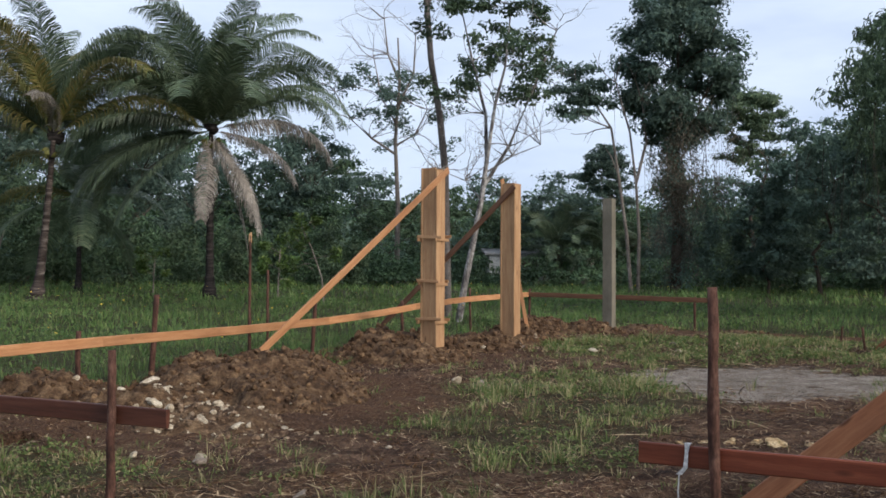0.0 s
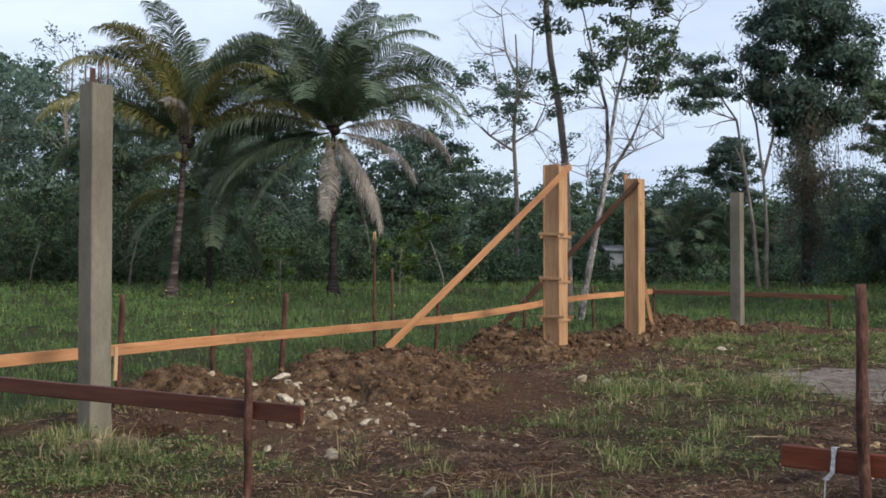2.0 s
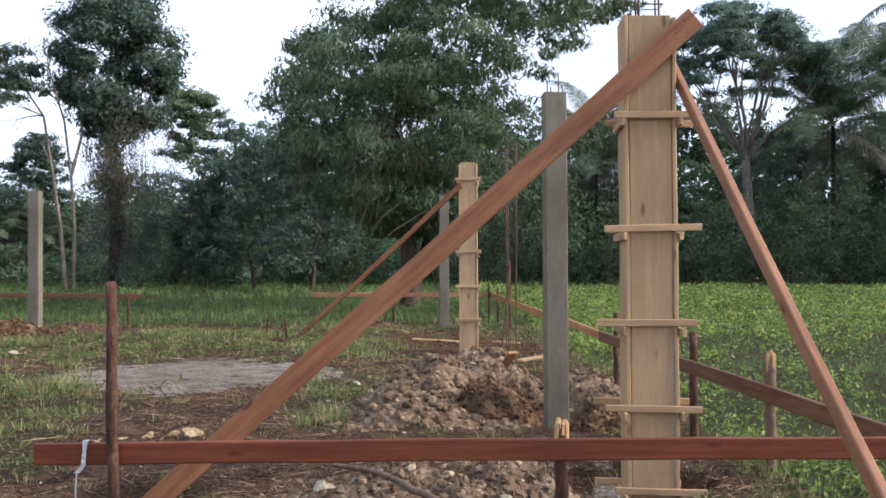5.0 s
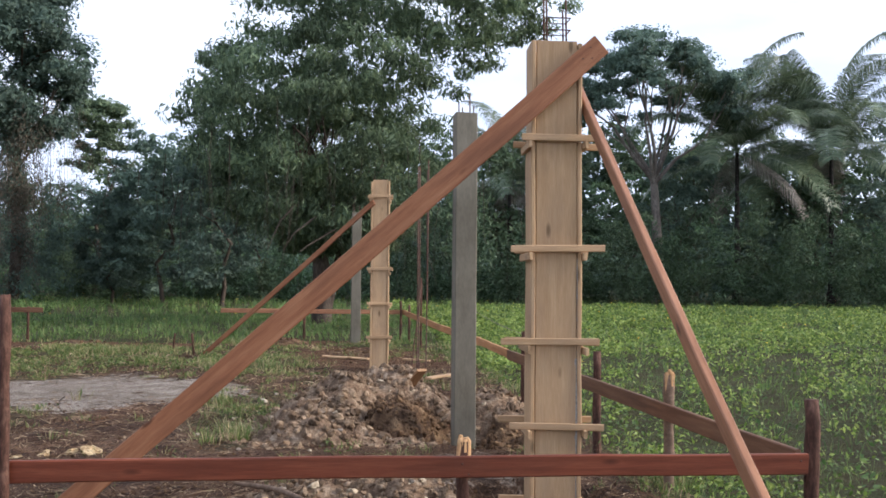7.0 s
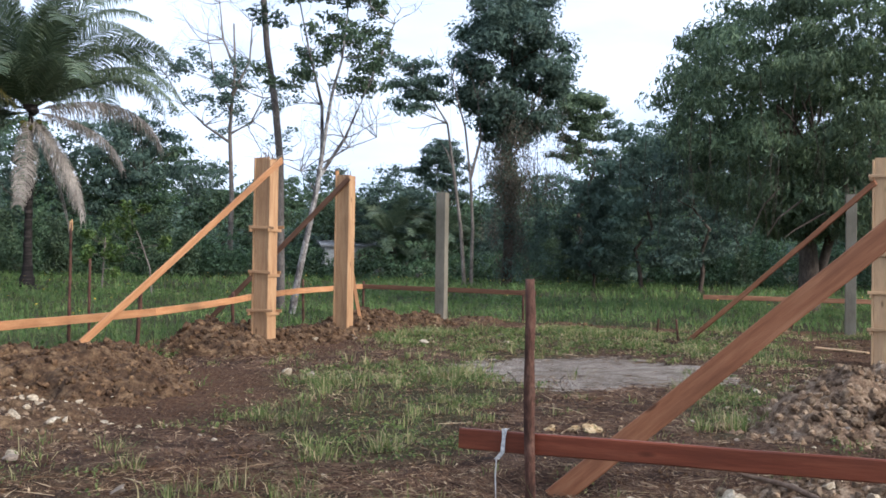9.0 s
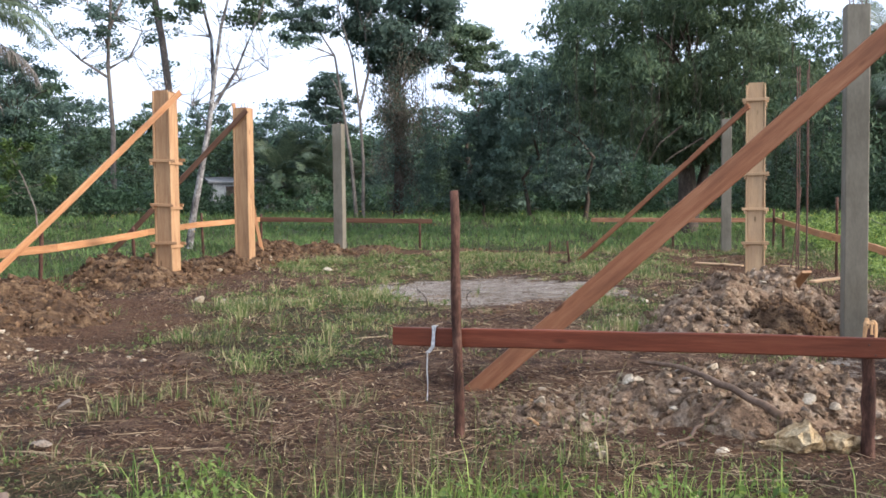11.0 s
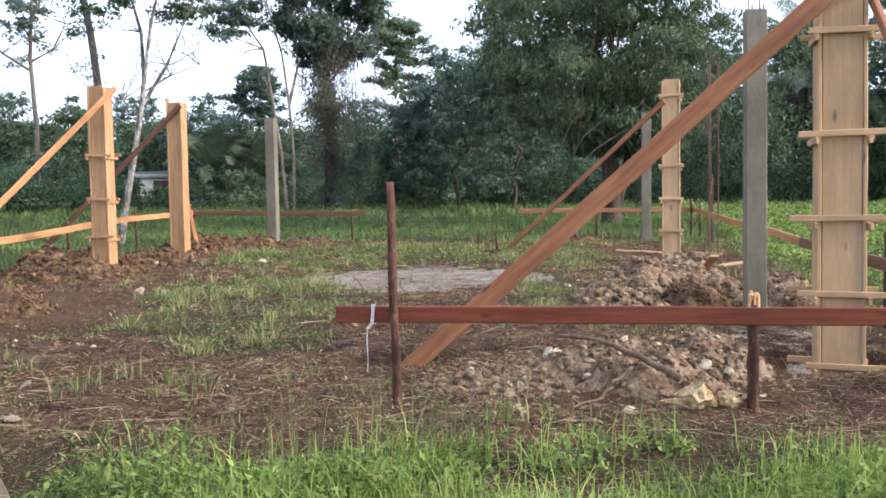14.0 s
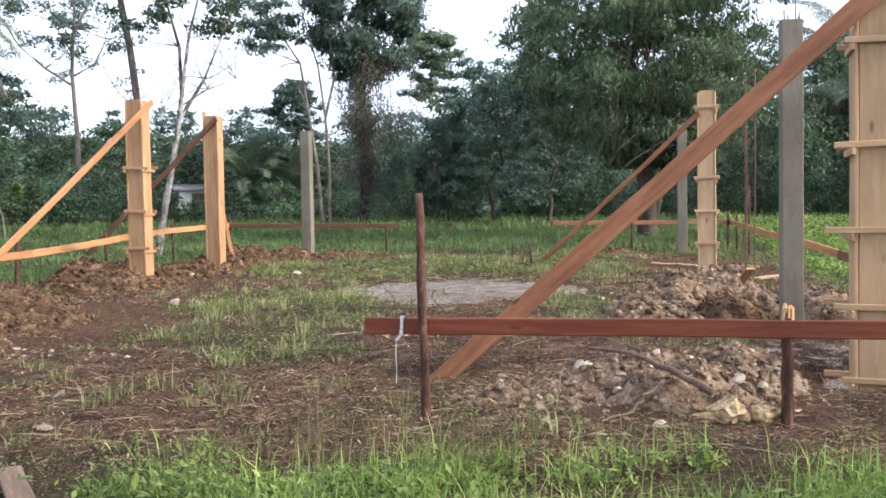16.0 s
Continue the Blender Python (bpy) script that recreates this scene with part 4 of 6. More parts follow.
# ---- earth heaps ----


def heap_height(x, y, blobs, seed, rough):
    u, n = to_site(x, y)
    h = np.zeros_like(u)
    w = fbm(x, y, 1.1, 3, seed) - 0.5
    for bu, bn, ru, rn, bh in blobs:
        q = np.hypot((u - bu) / ru, (n - bn) / rn) + 0.5 * w
        h = np.maximum(h, bh * (1 - smooth(0.15, 1.05, q)))
    body = np.minimum(1, h / 0.12)
    h = h + body * rough * (0.028 * (lumps(x, y, 4.6, seed) - 0.4) + 0.03 * (lumps(x, y, 11.0, seed + 3) - 0.4) + 0.19 * (fbm(x, y, 2.6, 5, seed + 9, 0.62) - 0.5) + 0.05 * (fbm(x, y, 11.0, 2, seed + 13) - 0.5))
    return h


def heap(label, blobs, dents, seed, mat, clod_mat, clods, rough=1.0, step=0.06, size=(0.03, 0.10)):
    """A loose heap on the ground with clods lying over it."""
    us = [b[0] - b[2] * 1.3 for b in blobs] + [b[0] + b[2] * 1.3 for b in blobs]
    ns = [b[1] - b[3] * 1.3 for b in blobs] + [b[1] + b[3] * 1.3 for b in blobs]
    U, N = np.meshgrid(np.arange(min(us), max(us), step), np.arange(min(ns), max(ns), step), indexing="ij")
    X, Y = U * UX + N * UY, U * UY - N * UX

    def top(x, y):
        h = heap_height(x, y, blobs, seed, rough)
        u, n = to_site(x, y)
        for du, dn, ru, rn, dh in dents:
            h = h - dh * (1 - smooth(0.4, 1.0, np.hypot((u - du) / ru, (n - dn) / rn)))
        return h

    H = top(X, Y)
    Z = ground_height(X, Y) + H - 0.06
    keep = H > 0.005
    idx = np.arange(U.size).reshape(U.shape)
    q = keep[:-1, :-1] | keep[1:, :-1] | keep[:-1, 1:] | keep[1:, 1:]
    F = np.stack([idx[:-1, :-1], idx[:-1, 1:], idx[1:, 1:], idx[1:, :-1]], -1)[q]
    V = np.stack([X, Y, Z], -1).reshape(-1, 3)
    used = np.unique(F)
    remap = np.zeros(len(V), int)
    remap[used] = np.arange(len(used))
    c = site(blobs[0][0], blobs[0][1])
    e = thing("earth_heap", label, "earth heap", pose(c.x, c.y, ground_at(c.x, c.y)), "heaps beside the column pits", "stuff")
    part("soil", mesh_of("soil", V[used], remap[F][:, ::-1], mat, True), e, Matrix())
    rng = np.random.default_rng(seed)
    pts = V[used][rng.integers(0, len(used), clods)]
    pts = pts + rng.normal(size=pts.shape) * (0.03, 0.03, 0)
    pts[:, 2] = ground_height(pts[:, 0], pts[:, 1]) + np.maximum(top(pts[:, 0], pts[:, 1]) - 0.06, 0)
    s = size[0] + (size[1] - size[0]) * rng.random(clods) ** 3.2
    pts[:, 2] += s * 0.05
    part("clods", lumps_mesh("clods", pts, s, clod_mat, seed), e, Matrix(), "", "stuff")
    return top


def heap_rock(top, u, n, size, mat, seed, label, name="rock", flat=0.7, lift=0.2):
    p = site(u, n)
    z = ground_at(p.x, p.y) + max(0.0, float(top(np.array([p.x]), np.array([p.y]))[0]) - 0.06 if top else 0.0)
    rng = random.Random(seed)
    at = pose(p.x, p.y, z + size * lift, rng.uniform(-25, 25), rng.uniform(-25, 25), rng.uniform(0, 360))
    thing(name, label, "stone", at, "stones lying on the site", "", rock_mesh(name, size, mat, seed, flat, 3 if size > 0.14 else 2, (0.24, 0.46) if mat is M_YELLOWROCK else (0.16, 0.42)))


top_left = heap("heap of dark brown dug earth with limestone rubble", ((9.2, -8.3, 1.9, 1.3, 0.40), (8.4, -6.9, 1.5, 1.1, 0.35), (7.2, -7.6, 1.5, 1.4, 0.2), (6.9, -9.0, 1.2, 0.8, 0.28), (10.6, -8.9, 1.5, 0.9, 0.3)), ((9.6, -6.4, 0.5, 0.4, 0.12),), 301, M_SOIL, M_CLOD, 4800, 1.8, 0.04, (0.015, 0.1))
top_form = heap("low heap of dug earth round the wooden forms", ((13.3, -8.9, 1.7, 1.1, 0.40), (13.0, -8.0, 1.0, 0.8, 0.26), (15.0, -8.3, 1.4, 0.8, 0.24), (16.8, -8.4, 1.5, 1.0, 0.32), (18.8, -8.9, 1.7, 0.9, 0.32), (19.7, -8.1, 1.0, 0.8, 0.22)), (), 302, M_SOIL, M_CLOD, 3600, 1.8, 0.05, (0.03, 0.15))
top_front = heap("heap of dry clods and limestone rubble beside a form", ((5.6, 0.15, 1.0, 1.05, 0.21), (5.85, 0.75, 0.75, 0.65, 0.23), (5.2, -0.45, 0.85, 0.8, 0.10)), (), 303, M_PALESOIL, M_PALECLOD, 5200, 1.45, 0.03, (0.006, 0.075))
top_back = heap("grey rubble heap with a dark hollow beside a column", ((10.2, 0.55, 1.7, 1.2, 0.42), (11.3, 0.9, 1.1, 0.8, 0.4), (9.4, 0.0, 1.2, 0.8, 0.26), (10.5, 1.9, 0.9, 0.6, 0.3)), ((9.55, 1.0, 0.85, 0.75, 0.42),), 304, M_PALESOIL, M_PALECLOD, 4600, 1.6, 0.04, (0.012, 0.11))
heap("dark brown earth in the hollow of the rubble heap", ((9.75, 0.95, 0.8, 0.62, 0.3), (9.5, 1.95, 0.7, 0.5, 0.28)), (), 308, M_SOIL, M_CLOD, 1500, 1.5, 0.04, (0.02, 0.09))
heap("low spread of reddish dug earth", ((18.6, 0.5, 1.8, 1.0, 0.12), (21.3, -0.9, 0.9, 0.9, 0.2)), (), 305, M_SOIL, M_CLOD, 700, 0.9, 0.09)
heap("dark earth thrown up beside the far column", ((21.2, -7.4, 1.0, 1.0, 0.17), (21.4, -5.2, 0.7, 1.1, 0.12)), (), 306, M_SOIL, M_CLOD, 500, 0.9, 0.09)
heap("broken clods beside the first column", ((4.55, -7.0, 0.7, 0.45, 0.09),), (), 307, M_PALESOIL, M_PALECLOD, 350, 0.8, 0.06, (0.02, 0.08))

top_pale = heap("spread of pale yellowish rubble before the dug earth", ((6.75, -6.5, 0.9, 1.0, 0.15), (6.3, -5.7, 0.6, 0.6, 0.09), (6.9, -7.4, 0.6, 0.6, 0.24)), (), 309, M_SOIL, M_PALECLOD, 1100, 1.3, 0.04, (0.015, 0.075))


def top_rubble(x, y):
    return np.maximum(top_left(x, y), top_pale(x, y))


rr = random.Random(77)
for k in range(120):
    u, n = rr.gauss(6.8, 0.55), rr.gauss(-6.6, 0.8)
    heap_rock(top_rubble, u, n, rr.choice((0.03, 0.035, 0.045, 0.05, 0.06, 0.08, 0.1)), M_LIME, 400 + k, "pale broken limestone lying on dug earth")
for k, (u, n, s) in enumerate(((6.85, -7.35, 0.17), (6.7, -7.15, 0.15), (7.9, -7.75, 0.13), (6.4, -6.2, 0.14), (6.2, -6.5, 0.15), (6.5, -6.75, 0.16))):
    heap_rock(top_rubble, u, n, s, M_LIME, 470 + k, "large pale slab of limestone on the earth heap", "rock", 0.6, 0.25)
for k in range(110):
    u, n = rr.gauss(5.35, 0.5), rr.gauss(0.1, 0.65)
    heap_rock(top_front, u, n, rr.choice((0.02, 0.025, 0.03, 0.035, 0.045, 0.06, 0.09)), M_LIME if k % 3 else M_GREYROCK, 500 + k, "dusty stone on the rubble heap")
for k in range(80):
    u, n = rr.gauss(9.9, 0.8), rr.gauss(0.3, 0.75)
    heap_rock(top_back, u, n, rr.choice((0.03, 0.04, 0.05, 0.06, 0.08)), M_GREYROCK if k % 2 else M_LIME, 540 + k, "grey stone on the rubble heap")
for k in range(22):
    u, n = rr.gauss(15.5, 2.2), rr.gauss(-8.4, 0.6)
    heap_rock(top_form, u, n, rr.choice((0.06, 0.08, 0.1, 0.13)), M_GREYROCK if k % 3 else M_LIME, 580 + k, "pale stone among dug earth")
heap_rock(None, 4.74, 0.60, 0.30, M_YELLOWROCK, 601, "crumbling cream-yellow marl boulder on the ground", "rock", 1.0, 0.25)
heap_rock(None, 4.78, 0.80, 0.2, M_YELLOWROCK, 602, "crumbling yellow marl boulder on the ground", "rock", 0.9, 0.3)
heap_rock(None, 4.70, 0.47, 0.16, M_YELLOWROCK, 603, "crumbling yellow marl boulder on the ground", "rock", 0.6, 0.2)
for k, (u, n, s) in enumerate(((8.25, -2.3, 0.12), (8.3, -2.1, 0.13), (8.35, -1.9, 0.16), (8.3, -1.7, 0.17), (8.4, -1.48, 0.13), (8.1, -2.45, 0.1), (8.35, -1.3, 0.12))):
    heap_rock(None, u, n, s, M_YELLOWROCK, 610 + k, "yellowish marl stones in a row on the grass", "rock", 0.4, 0.12)
for k, (u, n, s) in enumerate(((5.35, -5.2, 0.14), (5.3, -5.85, 0.12), (4.9, -3.9, 0.13), (10.6, -6.05, 0.22), (10.7, -5.8, 0.12), (16.2, -5.0, 0.14), (6.2, -4.6, 0.08), (5.9, -3.0, 0.07), (17.5, -5.5, 0.16), (15.6, -6.3, 0.2), (3.95, -3.35, 0.14), (12.4, -0.5, 0.12), (12.2, -0.2, 0.14), (11.6, -0.6, 0.12), (12.9, -0.1, 0.1), (5.05, -0.75, 0.13), (4.85, -0.1, 0.1), (4.55, 0.2, 0.09))):
    heap_rock(None, u, n, s, M_LIME if k % 2 else M_GREYROCK, 620 + k, "pale stone lying on the trodden ground", "rock", 0.6, 0.22)


def branch(points, r0, r1, mat, seed, label):
    rng = random.Random(seed)
    ends = [on_ground(u, n, z) for u, n, z in points]
    pts = []
    for a, b in zip(ends, ends[1:]):
        for f in (0.0, 0.33, 0.66):
            pts.append(a.lerp(b, f) + Vector((rng.gauss(0, 0.012), rng.gauss(0, 0.012), rng.gauss(0, 0.008))))
    pts.append(ends[-1])
    k = len(pts)
    thing("fallen_branch", label, "branch", Matrix(), "", "", tubes_mesh("fallen_branch", [(pts, [r0 + (r1 - r0) * i / (k - 1) for i in range(k)])], mat, 6, seed, 0.15))


branch(((5.75, -0.28, 0.27), (5.45, 0.0, 0.29), (5.1, 0.28, 0.25), (4.85, 0.5, 0.16)), 0.013, 0.024, M_OLDWOOD, 3, "grey weathered branch lying on the rubble")
branch(((4.5, -0.12, 0.04), (4.7, 0.05, 0.07), (4.95, 0.1, 0.12), (5.1, 0.22, 0.17)), 0.008, 0.013, M_OLDWOOD, 4, "thin grey branch lying on the rubble")
branch(((5.1, -1.0, 0.03), (4.9, -0.8, 0.03)), 0.012, 0.012, M_CUT, 5, "pale split stick on the ground")
branch(((5.5, -0.95, 0.05), (5.2, -0.75, 0.03)), 0.012, 0.010, M_CUT, 6, "pale split stick on the ground")
for k, (u, n, s) in enumerate(((9.5, -2.9, 0.55), (9.6, -2.2, 0.5))):
    b = on_ground(u, n)
    arc = [b + site(0.02 * math.sin(i), s * 0.28 * math.sin(i * 0.42 + k * 2.6), s * (0.12 * i - 0.004 * i * i)) for i in range(8)]
    thing("dry_vine", "thin dry vine arching out of the grass", "vine", Matrix(), "", "", tubes_mesh("dry_vine", [(arc, [0.006] * 8)], M_DARKBARK, 4, k, 0.1))

# ---- trees ----


def polar(yaw, d):
    """A place d metres off at an angle to the left of straight ahead."""
    a = radians(yaw)
    return -d * math.sin(a), d * math.cos(a)


def grow(rng, start, aim, length, radius, depth, spread, tubes, tips, rise=0.25, kids=(2, 3), shrink=0.68, wiggle=0.16):
    """A limb and, from its end and its length, its side limbs."""
    k = 5
    pts, radii = [start.copy()], [radius]
    d = aim.normalized()
    for i in range(1, k):
        d = (d + Vector((rng.gauss(0, wiggle), rng.gauss(0, wiggle), rng.gauss(0, wiggle) + rise * 0.12))).normalized()
        pts.append(pts[-1] + d * (length / (k - 1)))
        radii.append(radius * (1 - 0.42 * i / (k - 1)))
    tubes.append((pts, radii))
    if depth == 0:
        tips.append((pts[-1], d))
        tips.append((pts[-2], d))
        return
    n = rng.randint(*kids)
    for j in range(n):
        side = Vector((rng.gauss(0, 1), rng.gauss(0, 1), rng.gauss(0, 0.6))).normalized()
        nd = (d + side * spread + Vector((0, 0, rise))).normalized()
        at = pts[-1] if j < 2 else pts[rng.choice((2, 3))]
        grow(rng, at, nd, length * shrink * rng.uniform(0.8, 1.2), radii[-1] * 0.8, depth - 1, spread, tubes, tips, rise, kids, shrink, wiggle)


def plant_tree(name, label, yaw, d, tubes, crowns, bark, group="", sink=0.1, at_z=None):
    """A tree from tubes for its wood and (mesh name, mesh) for its crown, standing on the ground."""
    x, y = polar(yaw, d)
    e = thing(name, label, "tree", pose(x, y, ground_at(x, y) - sink if at_z is None else at_z), group)
    part("trunk", tubes_mesh("trunk", tubes, bark, 6, 5, 0.07, False), e)
    for nm, me in crowns:
        part(nm, me, e, None, "", "stuff" if nm in ("vines",) else "")
    return e


def stem(points, r0, r1):
    k = len(points)
    return ([Vector(p) for p in points], [r0 + (r1 - r0) * i / (k - 1) for i in range(k)])


def spray_mesh(name, g, clumps, per, leaf, mat, wide=0.4, droop=0.4, core=0, spread=0.55, lift=0.55):
    """Leaves over the outside of clumps, facing outward and up, with some inside to close the clump; per may differ from clump to clump."""
    c = np.asarray(clumps, float)
    k = np.broadcast_to(np.asarray(per), (len(c),)).astype(int)
    idx = np.repeat(np.arange(len(c)), k)
    d = g.normal(size=(len(idx), 3))
    d /= np.linalg.norm(d, axis=1, keepdims=True)
    d[:, 2] = np.where(d[:, 2] < 0, d[:, 2] * 0.75, d[:, 2])
    f = np.where(g.random(len(idx)) < 0.72, g.uniform(0.72, 1.12, len(idx)), g.uniform(0.2, 0.75, len(idx)))[:, None]
    pts = c[idx, :3] + d * f * c[idx, 3:]
    leaf = np.broadcast_to(np.asarray(leaf, float), (len(c),))
    sizes = leaf[idx] * g.uniform(0.6, 1.3, len(idx))
    if core:
        ci = np.repeat(np.arange(len(c)), core)
        e = g.normal(size=(len(ci), 3))
        e /= np.linalg.norm(e, axis=1, keepdims=True)
        pts = np.concatenate([pts, c[ci, :3] + e * g.random((len(ci), 1)) ** 0.5 * 0.62 * c[ci, 3:]])
        d = np.concatenate([d, e])
        sizes = np.concatenate([sizes, np.clip(c[ci, 3] * 0.55, leaf[ci], leaf[ci] * 2.4)])
    n = len(pts)
    nrm = d * 0.8 + np.array((0, 0, lift)) + g.normal(size=(n, 3)) * spread
    nrm /= np.linalg.norm(nrm, axis=1, keepdims=True)
    a = g.normal(size=(n, 3)) * 0.7 + d * 0.5 - np.array((0, 0, droop))
    a -= nrm * np.sum(a * nrm, axis=1, keepdims=True)
    a /= np.linalg.norm(a, axis=1, keepdims=True) + 1e-9
    b = np.cross(nrm, a)
    q = sizes[:, None]
    mid = pts - a * q * 0.06 + nrm * q * 0.06
    V = np.stack([pts - a * q * 0.5, mid + b * q * wide * 0.5, pts + a * q * 0.5 - nrm * q * 0.05, mid - b * q * wide * 0.5], 1).reshape(-1, 3)
    return mesh_of(name, V, np.arange(4 * n).reshape(n, 4), mat)


def dense_crown(name, g, clumps, per, leaf, mat, wide=0.45, droop=0.4, core=22):
    """Fine leaves in clumps, with fewer, broader leaves in the heart of each clump."""
    return spray_mesh(name, g, clumps, per, leaf, mat, wide, droop, core)


def forest_tree_meshes(seed, height, crown_r, crown_base, mat, leaf=0.34, count=5200, flat=0.6, lobes=78):
    """Trunk tubes and crown of a forest tree."""
    rng = random.Random(seed)
    tubes, tips = [], []
    trunk = [Vector((0, 0, -0.4))]
    for i in range(1, 6):
        trunk.append(Vector((rng.gauss(0, 0.12) * i, rng.gauss(0, 0.12) * i, height * 0.62 * i / 5)))
    tubes.append((trunk, [0.012 * height * (1.15 - 0.13 * i) for i in range(6)]))
    for k in range(9):
        b = trunk[rng.choice((3, 4, 4, 5, 5))]
        a = k * 0.7 + rng.random()
        grow(rng, b, Vector((math.cos(a), math.sin(a), rng.uniform(0.3, 1.2))), crown_r * 0.5, 0.004 * height, 1, 0.6, tubes, tips)
    g = np.random.default_rng(seed)
    clumps = []
    for k in range(lobes):
        a, q = g.random() * 2 * np.pi, g.random() ** 0.55
        z = crown_base + (height - crown_base) * g.random() ** 0.75
        f = math.sqrt(max(0.08, 1 - ((z - crown_base) / (height - crown_base) * 1.15 - 0.35) ** 2))
        s = crown_r * g.uniform(0.14, 0.32)
        clumps.append((math.cos(a) * q * crown_r * f * 0.85, math.sin(a) * q * crown_r * f * 0.85, z - s * flat * 0.6, s, s, s * flat))
    return tubes, dense_crown("crown", g, clumps, count // len(clumps), leaf, mat, 0.5, 0.4, 13)


SKY_YAW = (-66, -50, -47, -38, -35, -25, -16, -14.3, -11.8, -8, -4.2, -2.6, 0, 4, 10, 12.2, 15, 19, 24, 28, 33.6, 36.9, 45, 66)
SKY_TAN = (0.15, 0.150, 0.155, 0.15, 0.145, 0.14, 0.15, 0.135, 0.098, 0.092, 0.08, 0.088, 0.10, 0.098, 0.099, 0.11, 0.13, 0.14, 0.15, 0.15, 0.165, 0.205, 0.205, 0.2)


def forest():
    variants = []
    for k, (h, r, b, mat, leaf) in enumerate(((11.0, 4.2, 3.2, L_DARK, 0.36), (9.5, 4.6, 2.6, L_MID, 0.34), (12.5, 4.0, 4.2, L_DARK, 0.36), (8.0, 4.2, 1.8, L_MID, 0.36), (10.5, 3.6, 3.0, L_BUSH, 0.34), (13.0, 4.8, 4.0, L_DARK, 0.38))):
        tubes, crown = forest_tree_meshes(700 + k, h, r, b, mat, leaf * 0.7, 3000)
        variants.append((h, tubes_mesh("trunk", tubes, M_DARKBARK, 5, k, 0.05, False), crown))
    rng = random.Random(909)
    yaw = 64.0
    label = "leafy forest tree at the edge of the field"
    k = 0
    while yaw > -66:
        t = float(np.interp(yaw, SKY_YAW[::1], SKY_TAN))
        for d, f in ((rng.uniform(78, 92), rng.uniform(0.92, 1.03)), (rng.uniform(62, 69), rng.uniform(0.55, 0.85))):
            a = yaw + rng.uniform(-0.8, 0.8)
            want = t * f * d + 1.4
            h, trunk, crown = variants[rng.randrange(len(variants))]
            x, y = polar(a, d)
            g = ground_at(x, y)
            s = (want - g) / (h * 0.94)
            e = thing("forest_tree", label, "tree", pose(x, y, g - 0.1, 0, 0, rng.uniform(0, 360)) @ Matrix.Diagonal((max(s, 0.75) * rng.uniform(0.9, 1.15), max(s, 0.75) * rng.uniform(0.9, 1.15), s, 1)), "trees of the forest edge")
            part("trunk", trunk, e)
            part("crown", crown, e)
            k += 1
        yaw -= 3.4


forest()


def bushes():
    """Dense undergrowth along the forest's edge: one sheet of leaf clumps."""
    g = np.random.default_rng(5)
    clumps = []
    for k in range(520):
        yaw = g.uniform(-66, 64)
        d = g.uniform(56.5, 63) + 6 * (value_noise(np.array([yaw * 0.12]), np.array([0.5]), 4)[0] - 0.5)
        x, y = polar(yaw, d)
        if 0.9 < yaw < 4.2:
            d = g.uniform(53, 56)
        h = g.uniform(0.8, 2.0) * (0.9 if 0.9 < yaw < 4.2 else 1.0) + (0.0 if 0.9 < yaw < 4.2 else 2.0) * value_noise(np.array([yaw * 0.2]), np.array([3.5]), 8)[0] * (d - 55) / 8
        w = g.uniform(0.8, 1.6)
        for j in range(4):
            a, q = g.random() * 6.28, g.random() ** 0.5 * w
            r = g.uniform(0.35, 0.7)
            clumps.append((x + q * math.cos(a), y + q * math.sin(a), ground_at(x, y) + h * g.uniform(0.2, 1.0) - 0.3 * r, r, r, r * 0.7))
    thing("undergrowth", "dense green bushes along the forest edge", "bushes", Matrix(), "", "stuff", spray_mesh("undergrowth", g, clumps, 44, 0.19, L_BUSH, 0.5, 0.3, 8))
    clumps = []
    for k in range(300):
        yaw = g.uniform(-66, 64)
        d = g.uniform(66, 76)
        x, y = polar(yaw, d)
        h = g.uniform(2.5, 5.0)
        w = g.uniform(1.4, 2.6)
        clumps.append((x, y, ground_at(x, y) + h * 0.45, w, w, h * 0.6))
    thing("thicket", "dark thicket deep between the forest trees", "bushes", Matrix(), "", "stuff", spray_mesh("thicket", g, clumps, 110, 0.36, L_DARK, 0.55, 0.4, 20))


def tall_bushes():
    """Feathery bushes twice a man's height in front of the trees behind the palms."""
    g = np.random.default_rng(6)
    for y0, y1, n, h0, h1 in ((24, 47, 34, 4.2, 6.6), (10, 24, 14, 2.4, 4.0), (-22, -9, 12, 2.0, 3.6), (-66, -27, 44, 3.4, 6.4)):
        for k in range(n):
            yaw = y0 + (y1 - y0) * (k + g.random()) / n
            d = g.uniform(52, 57)
            x, y = polar(yaw, d)
            h = g.uniform(h0, h1)
            clumps = []
            for j in range(26):
                f = j / 25
                r = (0.55 + 0.75 * math.sin(math.pi * min(1, 0.2 + 0.75 * f))) * h * 0.22
                a = g.random() * 6.28
                clumps.append((r * math.cos(a) * g.random(), r * math.sin(a) * g.random(), 0.25 + (h - 0.6) * f, 0.5, 0.5, 0.42))
            thing("bush", "tall feathery green bush in front of the forest", "bush", pose(x, y, ground_at(x, y), 0, 0, 0), "tall bushes at the forest edge", "", dense_crown("bush", g, clumps, 36, 0.24, L_MID if k % 3 else L_BUSH, 0.34, 0.2, 6))


bushes()
tall_bushes()


